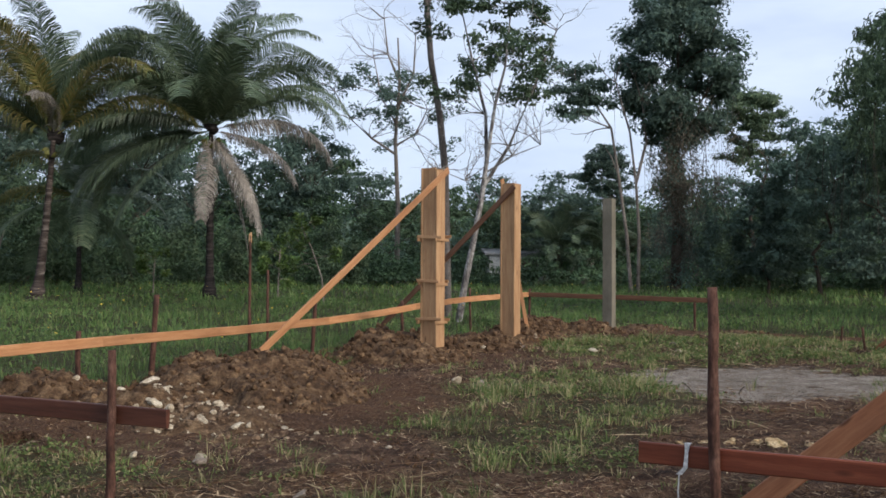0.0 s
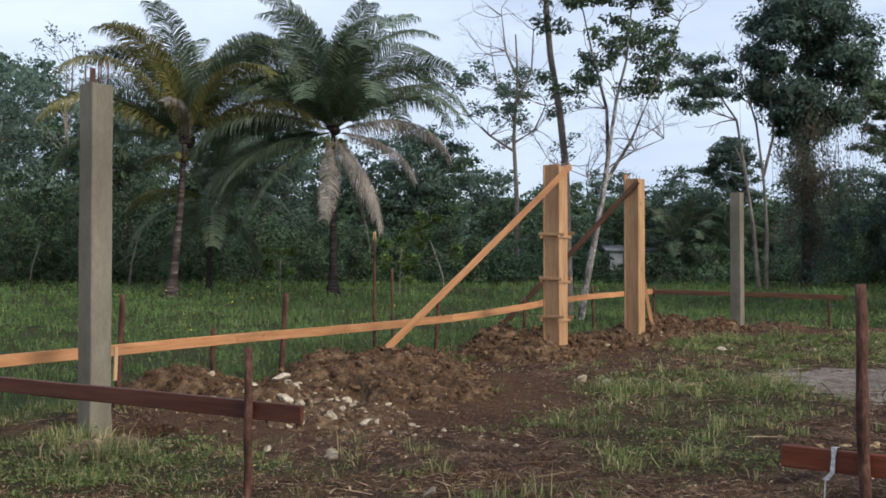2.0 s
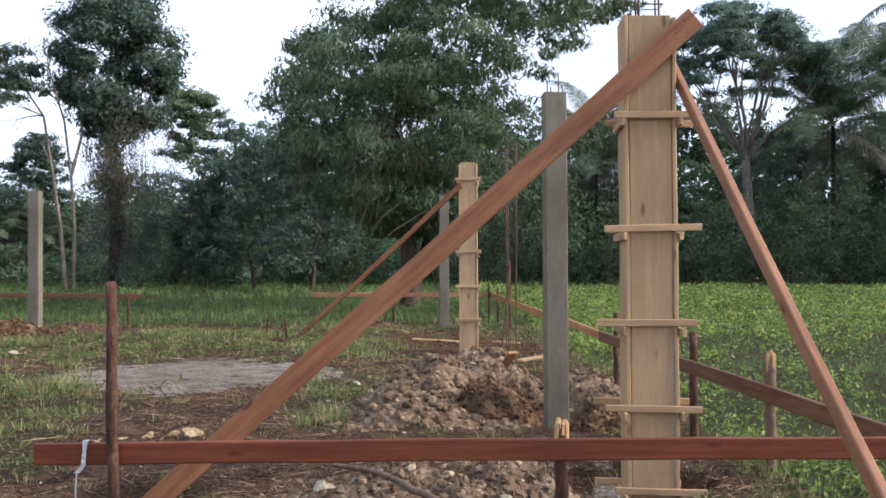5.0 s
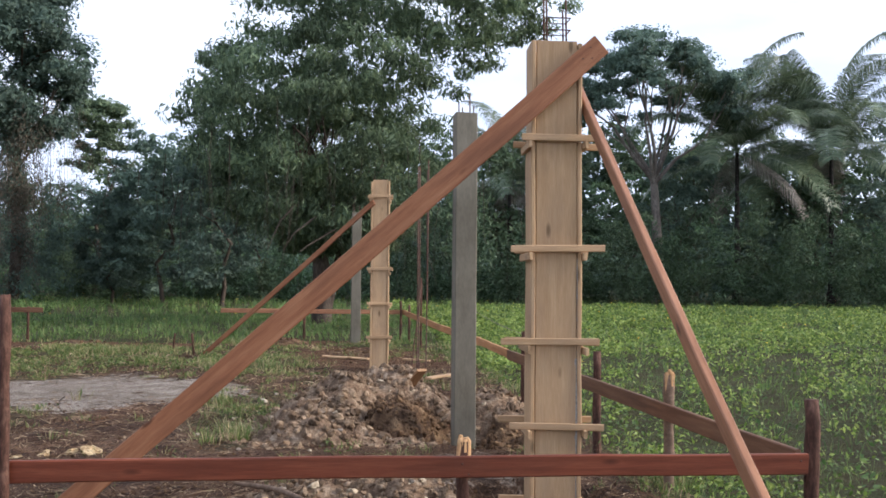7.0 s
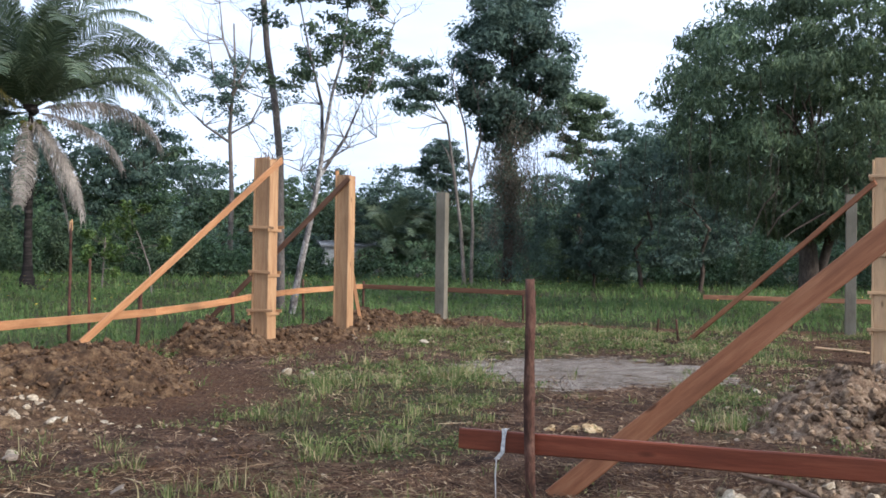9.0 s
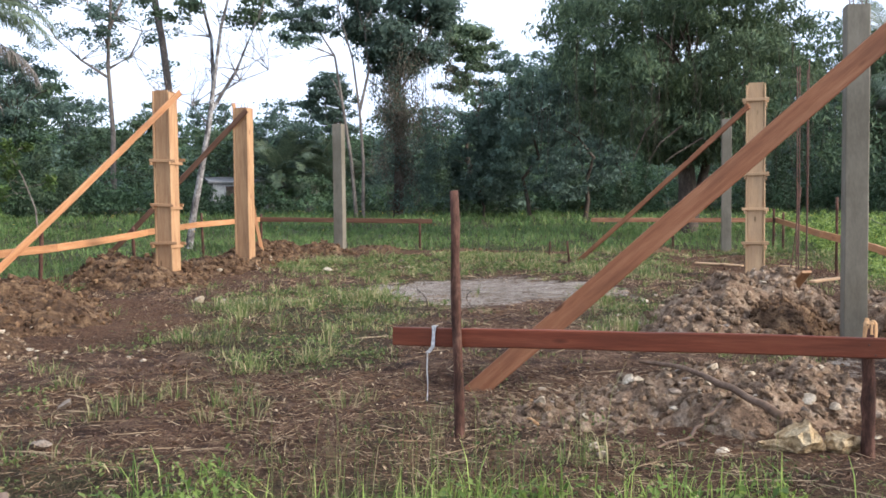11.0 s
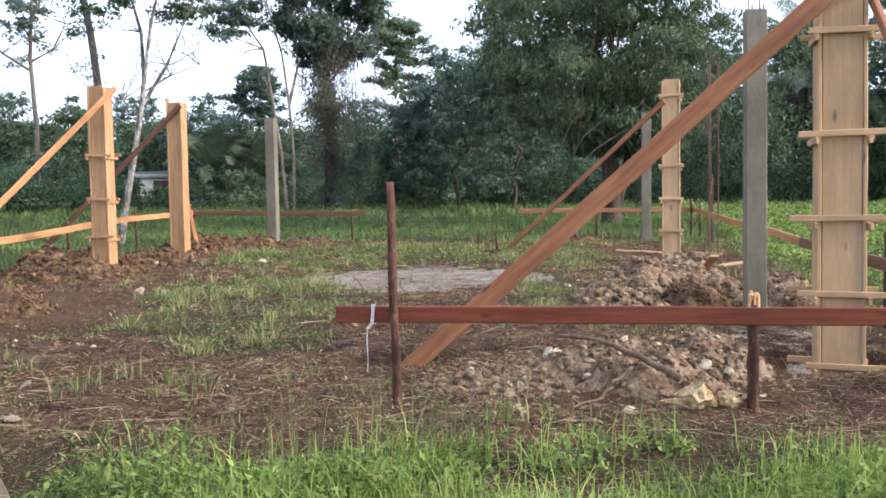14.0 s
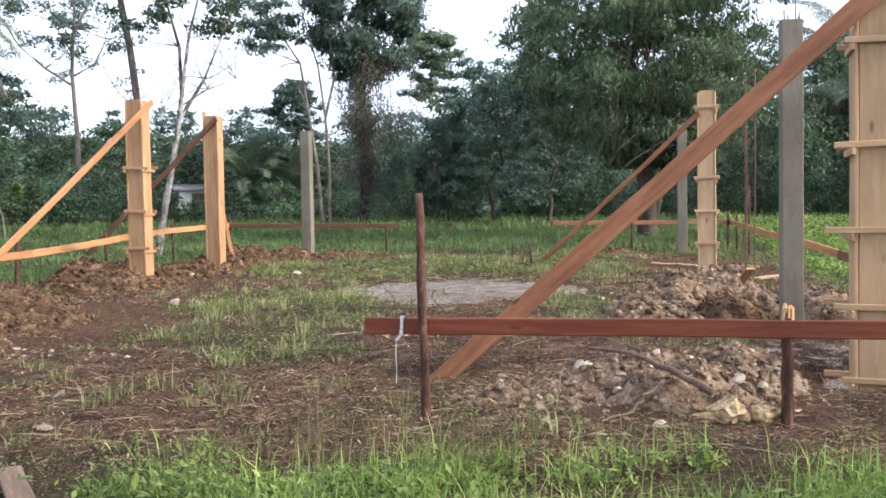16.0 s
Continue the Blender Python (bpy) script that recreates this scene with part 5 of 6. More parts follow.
def distant_wood():
    """The wooded rise beyond the field, far off."""
    g = np.random.default_rng(15)
    pts, sizes = [], []
    for k in range(420):
        yaw = g.uniform(-68, 66)
        d = g.uniform(105, 150)
        t = float(np.interp(yaw, SKY_YAW, SKY_TAN)) * 1.0
        top = min(t, 0.104) * d * g.uniform(0.82, 1.04) + 1.4
        z = top * g.uniform(0.35, 1.0) - 1.2
        x, y = polar(yaw, d)
        w = g.uniform(2.2, 4.0)
        pts.append(cloud_points(g, [(x, y, z, w, w, w * 0.6)], 120))
        sizes.append(g.uniform(0.35, 0.7, 120))
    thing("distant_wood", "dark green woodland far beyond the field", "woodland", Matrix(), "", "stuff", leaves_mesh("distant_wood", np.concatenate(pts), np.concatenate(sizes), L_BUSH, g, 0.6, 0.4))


distant_wood()


def wooded_ridge():
    """A low wooded rise closing the view, a dark backing added so forest gaps look shaded."""
    yaws = np.arange(-72, 72.1, 0.6)
    tans = np.minimum(np.interp(yaws, SKY_YAW, SKY_TAN) * 0.86, 0.078)
    f = np.linspace(0, 1, 14)
    A, T = np.meshgrid(np.radians(yaws), f, indexing="ij")
    D = 165 + 25 * T
    H = (tans[:, None] * 165 + 1.4) * T ** 0.8
    H = H + T * 6.0 * (fbm(A * 60, T * 4, 1.0, 4, 17) - 0.55)
    X, Y = -D * np.sin(A), D * np.cos(A)
    na, nt = A.shape
    i, j = np.meshgrid(np.arange(na - 1), np.arange(nt - 1), indexing="ij")
    F = np.stack([i * nt + j, i * nt + j + 1, (i + 1) * nt + j + 1, (i + 1) * nt + j], -1).reshape(-1, 4)
    m = rough_material("far_canopy_backing", [(0.3, (0.018, 0.034, 0.014)), (0.55, (0.035, 0.062, 0.022)), (0.75, (0.06, 0.095, 0.035))], 0.5, 0.95, 1.0, 0.8)
    thing("backdrop", "low wooded ridge, dark backing to the forest", "ridge", Matrix(), "", "structure", mesh_of("backdrop", np.stack([X, Y, H], -1).reshape(-1, 3), F, m, True))


wooded_ridge()


def strands(rng, places, lengths, r=0.012):
    """Hanging vine strands as thin tubes."""
    out = []
    for (x, y, z), l in zip(places, lengths):
        k = 4
        out.append(([Vector((x + rng.gauss(0, 0.06) * i, y + rng.gauss(0, 0.06) * i, z - l * i / (k - 1))) for i in range(k)], [r * (1 - 0.2 * i) for i in range(k)]))
    return out


def vine_tree():
    """The tall dark tree hung with vines, with pale slanting stems beside it."""
    rng, g = random.Random(31), np.random.default_rng(31)
    H = 15.2
    tubes, tips = [stem(((0, 0, -0.3), (0.1, 0, 3), (0.0, 0.1, 6), (0.15, 0, 9), (0.3, 0, 12.5)), 0.30, 0.1)], []
    clumps = []
    for k in range(120):
        z = 7.6 + 7.3 * (k / 119) ** 0.8
        R = 2.6 * math.sqrt(max(0.05, 1 - ((z - 11.6) / 4.4) ** 2)) + 0.2
        a, q = g.random() * 6.28, g.random() ** 0.5
        s = g.uniform(0.6, 1.15)
        clumps.append((R * q * math.cos(a) + 0.2, R * q * math.sin(a), z, s, s, s * 0.7))
    for k in range(10):
        a = rng.random() * 6.28
        grow(rng, Vector((0.1, 0, rng.uniform(6, 11))), Vector((math.cos(a), math.sin(a), 0.8)), 2.0, 0.07, 1, 0.5, tubes, tips)
    crown = dense_crown("crown", g, clumps, 230, 0.21, L_DARK, 0.45, 0.4, 40)
    low = [(g.normal() * 0.4, -0.3 + g.normal() * 0.4, g.uniform(0.4, 9.0), 0.3, 0.3, 1.1) for k in range(80)] + [(g.normal() * 0.8, g.normal() * 0.9, g.uniform(2.5, 10.0), 0.4, 0.4, 1.0) for k in range(70)] + [(0.9 + g.normal() * 1.0, -0.4 + g.normal() * 0.8, g.uniform(4.2, 9.5), 0.4, 0.4, 1.2) for k in range(48)]
    lp = cloud_points(g, low, 75)
    veil = leaves_mesh("vines", lp, g.uniform(0.09, 0.2, len(lp)), L_DRYVINE, g, 0.25, 0.0, 1.8)
    ivy = dense_crown("vines", g, [(g.normal() * 0.55, g.normal() * 0.5, g.uniform(0.6, 9.0), 0.5, 0.5, 0.7) for k in range(60)] + [(1.5 + g.normal() * 0.7, g.normal() * 0.8, g.uniform(1.0, 5.5), 0.5, 0.5, 0.8) for k in range(26)], 60, 0.2, L_DARK, 0.4, 0.9, 4)
    places = [(0.5 + g.normal() * 1.7, g.normal() * 1.2, g.uniform(5.5, 10)) for k in range(60)]
    hang = tubes_mesh("hanging_vines", strands(rng, places, [rng.uniform(2.5, 7) for _ in places], 0.008), M_DARKBARK, 4, 3, 0, False)
    plant_tree("tree", "tall dark tree wrapped in vines at the field's edge", -7.4, 50, tubes, [("crown", crown), ("vines", veil), ("vines", ivy), ("vines", hang)], M_DARKBARK)


def slanting_tree():
    rng, g = random.Random(41), np.random.default_rng(41)
    tubes, tips = [stem(((0, 0, -0.3), (-0.25, 0, 3), (-0.7, 0, 6.2), (-1.0, 0, 8.2), (-1.9, 0, 9.6)), 0.11, 0.04),
                   stem(((0.3, 0.1, -0.3), (0.35, 0, 3), (0.2, 0, 5.5), (-0.1, 0, 8.0), (-0.8, 0, 10.5)), 0.10, 0.035),
                   stem(((-0.55, 0, 5.6), (-1.0, 0, 6.8), (-1.4, 0.1, 7.4)), 0.04, 0.02), stem(((0.2, 0, 5.5), (0.7, 0, 7.5), (0.5, 0, 9.5)), 0.09, 0.04)], []
    for b in ((-1.9, 0, 9.6), (-0.8, 0, 10.5), (-1.0, 0, 8.2), (0.5, 0, 9.5)):
        for k in range(3):
            grow(rng, Vector(b), Vector((rng.uniform(-1.2, 0.1), rng.gauss(0, 0.5), rng.uniform(0.2, 1))), 1.2, 0.035, 1, 0.6, tubes, tips)
    clumps = [(-2.5 + g.normal() * 0.8, g.normal() * 0.6, 10.1 + g.normal() * 0.85, 0.8, 0.7, 0.28) for k in range(30)]
    plant_tree("tree", "slender pale-stemmed tree with flat leafy tufts", -5.0, 49, tubes, [("crown", spray_mesh("crown", g, clumps, 100, 0.2, L_DARK, 0.45, 0.2, 14))], M_BARK)


def upright_trees():
    for seed, yaw, d, h, r, cb, mat, label in ((51, -11.5, 57, 11.2, 2.3, 7.2, L_SOFT, "tall tree with a rounded light green crown"), (52, -3.6, 66, 9.4, 2.0, 5.4, L_DARK, "small dark tree with layered foliage"), (53, -15.2, 48, 8.2, 3.0, 1.6, L_DARK, "broad dark tree overgrown with creepers"),
                                               (54, -12.4, 50, 5.4, 2.4, 0.8, L_DARK, "dark leafy tree overgrown with creepers"), (55, -18.3, 46, 8.0, 2.7, 1.3, L_DARK, "broad dark tree overgrown with creepers"), (56, 37.8, 56, 11.9, 4.6, 4.5, L_DARK, "wide spreading dark tree beyond the grass"),
                                               (57, 31.0, 60, 10.2, 3.8, 3.5, L_DARK, "dark leafy tree behind the palms"), (58, 23.5, 60, 10.4, 4.2, 3.5, L_DARK, "dark leafy tree behind the palms"), (59, 13.6, 62, 9.6, 3.4, 3.0, L_DARK, "dark leafy tree behind the palm")):
        tubes, crown = forest_tree_meshes(seed, h, r, cb, mat, 0.2, 9000, 0.55, 95)
        plant_tree("tree", label, yaw, d, tubes, [("crown", crown)], M_DARKBARK)


def umbrella_tree():
    """A tall tree with a flat, layered crown on bare forking limbs."""
    rng, g = random.Random(61), np.random.default_rng(61)
    tubes, tips = [stem(((0, 0, -0.3), (0.1, 0, 3.5), (-0.2, 0, 7.5)), 0.36, 0.22)], []
    for k in range(9):
        a = k * 0.7
        grow(rng, Vector((-0.2, 0, 7.4 - 0.2 * (k % 3))), Vector((math.cos(a) * 0.8, math.sin(a) * 0.8, 1.1)), 3.9, 0.13, 2, 0.5, tubes, tips, 0.2, (2, 3), 0.6, 0.1)
    clumps = []
    for k in range(78):
        a, q = g.random() * 6.28, g.random() ** 0.55
        r = g.uniform(0.7, 1.25)
        clumps.append((4.7 * q * math.cos(a), 4.7 * q * math.sin(a), 16.3 - 3.6 * q ** 2 - g.uniform(0, 1.8), r, r, r * 0.42))
    clumps += [(p.x, p.y, p.z, 0.7, 0.7, 0.3) for p, _ in tips[::3]]
    crown = spray_mesh("crown", g, clumps, 150, 0.22, L_DARK, 0.5, 0.2, 24)
    plant_tree("tree", "tall umbrella-shaped tree on bare forking limbs", -43.2, 58, tubes, [("crown", crown)], M_BARK)


def mango_tree():
    """The big dark tree beside the far boards: heavy drooping foliage, hanging twigs."""
    rng, g = random.Random(71), np.random.default_rng(71)
    tubes, tips = [stem(((0, 0, -0.3), (0.05, 0, 0.5), (0.0, 0, 1.8), (-0.15, 0.1, 3.2)), 0.34, 0.25), stem(((0.15, 0, 0.2), (0.5, 0.1, 1.6), (0.9, 0, 3.2)), 0.16, 0.12)], []
    for k in range(12):
        a = k * 0.55 + 0.2
        grow(rng, Vector((-0.1, 0.05, 2.5 + 0.12 * (k % 5))), Vector((math.cos(a), math.sin(a), rng.uniform(0.9, 1.8))), 2.6, 0.085, 1, 0.45, tubes, tips, 0.3, (2, 3), 0.6)
    for k in range(3):
        p = Vector((-1.7 + 0.5 * k, -2.0 - 0.3 * k, 3.6 - 0.35 * k))
        tubes.append(stem((p, p + Vector((-0.5 - 0.2 * k, -0.1, -0.5)), p + Vector((-0.9 - 0.15 * k, -0.2, -1.3 + 0.3 * k))), 0.03, 0.012))
    across = Vector((math.cos(radians(24.2)), -math.sin(radians(24.2)), 0))
    away = Vector((math.sin(radians(24.2)), math.cos(radians(24.2)), 0))
    clumps = []
    for k in range(560):
        z = g.uniform(2.4, 13.0)
        wide = float(np.interp(z, (2.4, 3.4, 5.0, 6.6, 7.7, 9.3, 10.0, 11.5, 13.0), (1.4, 3.0, 4.0, 4.5, 4.6, 4.9, 5.0, 4.6, 2.4)))
        mid = float(np.interp(z, (2.4, 4.0, 6.5, 7.7, 9.3, 10.0, 11.5, 13.0), (0.6, -0.1, -0.4, 0.2, 2.0, 2.9, 3.7, 3.9)))
        a, q = g.random() * 6.28, g.random() ** 0.5
        s = g.uniform(0.35, 0.8) if q > 0.8 else g.uniform(0.6, 1.1)
        p = across * (mid + wide * q * math.cos(a)) + away * (wide * q * math.sin(a))
        clumps.append((p.x, p.y, z, s, s, s * 0.62))
    crown = spray_mesh("crown", g, clumps, 150, 0.19, L_MANGO, 0.3, 1.2, 20, 0.6, 0.1)
    light = cloud_points(g, [(2.6 + g.normal() * 0.9, -3.6 + g.normal() * 0.8, g.uniform(2.2, 6.0), 0.5, 0.5, 0.6) for k in range(26)], 70)
    sprays = leaves_mesh("young_foliage", light, g.uniform(0.12, 0.26, len(light)), L_MID, g, 0.34, 0.2, 0.9)
    places = [(g.normal() * 2.8, g.normal() * 2.4 - 1.0, g.uniform(3.5, 6)) for k in range(150)]
    hang = tubes_mesh("hanging_vines", strands(rng, places, [rng.uniform(1, 3.4) for _ in places], 0.008), M_DARKBARK, 4, 3, 0, False)
    plant_tree("tree", "broad dark tree with heavy drooping foliage near the boards", -24.2, 31.0, tubes, [("crown", crown), ("young_foliage", sprays), ("vines", hang)], M_DARKBARK)


def open_tree():
    """The pale tree with a forked, half-bare crown standing just outside the building."""
    rng, g = random.Random(83), np.random.default_rng(83)
    tubes, tips = [stem(((0, 0, -0.2), (0.18, 0, 1.0), (0.42, 0, 2.2), (0.62, 0, 3.3), (0.74, 0, 4.2)), 0.105, 0.065)], []
    limbs = (((0.74, 0, 4.2), (0.70, 0.1, 5.4), (0.35, 0.2, 6.8), (0.1, 0.1, 8.0)), ((0.74, 0, 4.2), (0.95, -0.1, 5.6), (1.2, 0, 6.6), (1.35, 0.1, 8.2)), ((0.70, 0, 3.6), (1.3, 0.2, 4.6), (1.9, 0.1, 6.0), (2.5, 0, 7.5)), ((0.6, 0, 3.2), (0.2, 0, 3.7), (-0.5, 0.1, 4.0)), ((0.72, 0, 3.9), (1.4, -0.2, 4.3), (2.1, 0, 4.6)))
    for k, pts in enumerate(limbs):
        tubes.append(stem(pts, 0.058 if k < 3 else 0.024, 0.018 if k < 3 else 0.008))
        for q in pts[1:]:
            for j in range(4 if k < 3 else 6):
                grow(rng, Vector(q), Vector((rng.gauss(0, 0.8), rng.gauss(0, 0.6), rng.uniform(0.0, 1.1))), rng.uniform(0.5, 1.0), 0.014, 2, 0.65, tubes, tips, 0.05, (2, 4), 0.66, 0.22)
    clumps = [(p.x, p.y, p.z, 0.26, 0.26, 0.14) for p, _ in tips if p.z > 5.8 and p.x < 2.3 and rng.random() < 0.85]
    plant_tree("tree", "pale slender tree with a forked, half-bare crown", 4.95, 25, tubes, [("crown", spray_mesh("crown", g, clumps, 24, 0.13, L_MID, 0.5, 0.3))], M_WHITEBARK)
    tubes, tips = [stem(((0, 0, -0.2), (-0.05, 0, 2.0), (-0.1, 0, 4.2), (-0.25, 0, 5.6), (-0.5, 0, 7.2), (-0.62, 0, 8.6)), 0.125, 0.09), stem(((-0.62, 0, 8.6), (-0.8, 0, 9.8), (-0.9, 0.1, 11.0)), 0.07, 0.04), stem(((-0.62, 0, 8.6), (-0.3, 0, 9.9), (0.1, 0, 11.2)), 0.06, 0.04)], []
    for b in ((-0.9, 0.1, 11.0), (0.1, 0, 11.2)):
        for k in range(4):
            grow(rng, Vector(b), Vector((rng.gauss(0, 0.8), rng.gauss(0, 0.8), 0.9)), 1.2, 0.03, 1, 0.6, tubes, tips)
    pts = cloud_points(g, [(p.x, p.y, p.z, 0.4, 0.4, 0.3) for p, _ in tips], 50)
    plant_tree("tree", "thin grey bare-stemmed tree bending upward", 5.5, 27, tubes, [("crown", leaves_mesh("crown", pts, g.uniform(0.1, 0.2, len(pts)), L_MID, g))], M_GREYSTEM)


def sparse_tree():
    """A lofty tree with twiggy, thinly leaved limbs beyond the field."""
    rng, g = random.Random(93), np.random.default_rng(93)
    tubes, tips = [stem(((0, 0, -0.3), (0.05, 0, 4), (-0.1, 0, 7.2), (0.1, 0, 10.2), (0, 0, 12.4)), 0.15, 0.04)], []
    main = (((-0.1, 0, 6.6), (-1.3, 0, 7.4), (-2.4, 0.2, 8.4), (-3.2, 0, 9.8)), ((0, 0, 8.0), (-0.8, 0, 9.4), (-1.2, 0, 11.4)), ((0.05, 0, 9.0), (0.8, 0, 10.6), (0.9, 0, 12.6)), ((-0.1, 0, 7.0), (0.9, 0.1, 7.6), (1.5, 0, 8.8)), ((0.1, 0, 10.2), (-0.5, 0, 11.6), (-0.7, 0, 13.4)))
    for k, pts in enumerate(main):
        tubes.append(stem(pts, 0.075, 0.024))
        for q in pts[1:]:
            for j in range(5):
                grow(rng, Vector(q), Vector((rng.gauss(0, 0.9) - 0.2, rng.gauss(0, 0.6), rng.uniform(0.0, 1.0))), rng.uniform(0.8, 1.5), 0.021, 2, 0.65, tubes, tips, 0.08, (2, 3), 0.66, 0.2)
    low = [t for t, _ in tips if t.z < 10.9]
    clumps = [(p.x, p.y, p.z, 0.45, 0.45, 0.2) for p in low]
    pts = cloud_points(g, clumps, 13)
    lofty = plant_tree("tree", "lofty thinly leaved tree with twiggy limbs", 8.6, 60, tubes, [("crown", leaves_mesh("crown", pts, g.uniform(0.12, 0.24, len(pts)), L_DARK, g, 0.5, 0.4))], M_BARK)
    lofty.matrix_basis = lofty.matrix_basis @ Matrix.Scale(1.23, 4)
    tubes, tips = [stem(((0, 0, -0.3), (0.2, 0, 4), (0, 0, 8), (-0.2, 0, 11)), 0.2, 0.08)], []
    for k in range(10):
        grow(rng, Vector((0, 0, 7 + 0.5 * k)), Vector((rng.gauss(-0.2, 0.8), rng.gauss(0, 0.8), 0.8)), 2.2, 0.06, 2, 0.6, tubes, tips, 0.15)
    pts = cloud_points(g, [(p.x, p.y, p.z, 0.5, 0.5, 0.35) for p, _ in tips][:130], 8)
    plant_tree("tree", "thin twiggy tree beyond the forest edge", 33.8, 64, tubes, [("crown", leaves_mesh("crown", pts, g.uniform(0.15, 0.3, len(pts)), L_MID, g))], M_BARK)


def sapling(yaw, d, h, lean, seed, label):
    rng, g = random.Random(seed), np.random.default_rng(seed)
    top = Vector((lean, 0, h))
    tubes, tips = [stem(((0, 0, -0.1), (0.02 + lean * 0.12, 0, h * 0.35), (lean * 0.5, 0, h * 0.7), tuple(top)), 0.03, 0.014)], []
    for k in range(9):
        f = 0.45 + 0.06 * k
        grow(rng, Vector((lean * f, 0, h * f)), Vector((rng.gauss(0, 1), rng.gauss(0, 1), 0.4)), h * 0.22, 0.01, 1, 0.6, tubes, tips, 0.1)
    pts = cloud_points(g, [(p.x, p.y, p.z, 0.2, 0.2, 0.16) for p, _ in tips], 22)
    plant_tree("sapling", label, yaw, d, tubes, [("crown", leaves_mesh("crown", pts, g.uniform(0.1, 0.22, len(pts)), L_LIGHT, g, 0.45, 0.5))], M_BARK, "saplings in the field")


def edge_stems():
    """Thin pale stems and fallen poles standing out at the foot of the forest."""
    rng = random.Random(131)
    for k in range(9):
        yaw = rng.uniform(27, 43)
        d, h, lean = rng.uniform(50, 53), rng.uniform(1.4, 3.4), rng.uniform(-0.6, 0.6) if k % 3 else rng.choice((-1.6, 1.6))
        tubes = [stem(((0, 0, -0.1), (lean * 0.3, 0, h * 0.45), (lean, 0.1, h)), rng.uniform(0.04, 0.075), 0.03)]
        x, y = polar(yaw, d)
        thing("dead_stem", "thin pale bare stem at the foot of the forest", "stem", pose(x, y, ground_at(x, y)), "bare stems at the forest edge", "", tubes_mesh("dead_stem", tubes, M_BARK, 6, k, 0.08, False))


edge_stems()
vine_tree()
slanting_tree()
upright_trees()
umbrella_tree()
mango_tree()
open_tree()
sparse_tree()
sapling(12.7, 33, 2.9, -0.9, 101, "young leaning sapling with light green leaves")
sapling(15.4, 36, 2.0, 0.1, 102, "small young sapling in the tall grass")
sapling(22.3, 40, 1.8, 0.1, 103, "small young sapling in the tall grass")

# ---- palms ----


def frond_mesh(name, length, arch, mat, seed, leaflets=46, leaf_len=0.85, droop=0.55, fold=0.0):
    """A feathered palm leaf along local x: a rachis that arches up and falls, with two rows of hanging leaflets."""
    rng = random.Random(seed)
    V, F = [], []
    k = 14
    pts = []
    a = arch[0]
    p = Vector((0, 0, 0))
    side = 0.0
    for i in range(k):
        pts.append(p.copy())
        f = i / (k - 1)
        ang = radians(arch[0] + (arch[1] - arch[0]) * f ** 2.0)
        side += rng.gauss(0, 0.012)
        p = p + Vector((math.cos(ang), side, math.sin(ang))) * (length / (k - 1))
    v, f4 = tube_rows(pts, [0.028 * (1 - 0.85 * i / (k - 1)) for i in range(k)], 4)
    V += v
    F += f4
    for i in range(leaflets):
        f = 0.08 + 0.92 * (i + 0.5) / leaflets
        x = f * (k - 1)
        j = min(int(x), k - 2)
        base = pts[j].lerp(pts[j + 1], x - j)
        t = (pts[j + 1] - pts[j]).normalized()
        ll = leaf_len * (0.45 + 0.55 * math.sin(math.pi * f ** 0.8)) * rng.uniform(0.85, 1.1)
        for s in (-1, 1):
            if rng.random() < 0.06:
                continue
            out = Vector((0, s, 0)) * (0.8 - fold) + t * rng.uniform(0.45, 0.65) + Vector((0, 0, 0.2 - fold))
            out.normalize()
            d2 = (out * 0.9 + Vector((0, 0, -droop * rng.uniform(0.8, 1.7)))).normalized()
            d3 = (out * 0.3 + Vector((0, 0, -droop * 2.6 * rng.uniform(0.7, 1.4)))).normalized()
            m = base + out * ll * 0.35
            n2 = m + d2 * ll * 0.35
            e = n2 + d3 * ll * 0.3
            w = t * 0.021
            o = len(V)
            V += [base - w * 0.7, base + w * 0.7, m - w, m + w, n2 - w * 0.7, n2 + w * 0.7, e, e + w * 0.1]
            F += [(o, o + 1, o + 3, o + 2), (o + 2, o + 3, o + 5, o + 4), (o + 4, o + 5, o + 7, o + 6)]
    return mesh_of(name, [tuple(q) for q in V], F, mat)


FROND_SHAPES = ((86, 2), (74, -30), (56, -52), (36, -68), (13, -75), (-12, -78), (-32, -78), (-52, -85), (-66, -88))
FROND = {}
for kind_name, mat, dr in (("green", L_PALM, 0.28), ("yellow", L_PALMYEL, 0.4), ("dead", L_PALMDEAD, 0.75)):
    for i, sh in enumerate(FROND_SHAPES):
        FROND[kind_name, i] = frond_mesh("frond", 5.9, sh, mat, 200 + i, 150, 1.4 if kind_name != "dead" else 1.5, dr, 0.05 if kind_name == "dead" else 0.0)


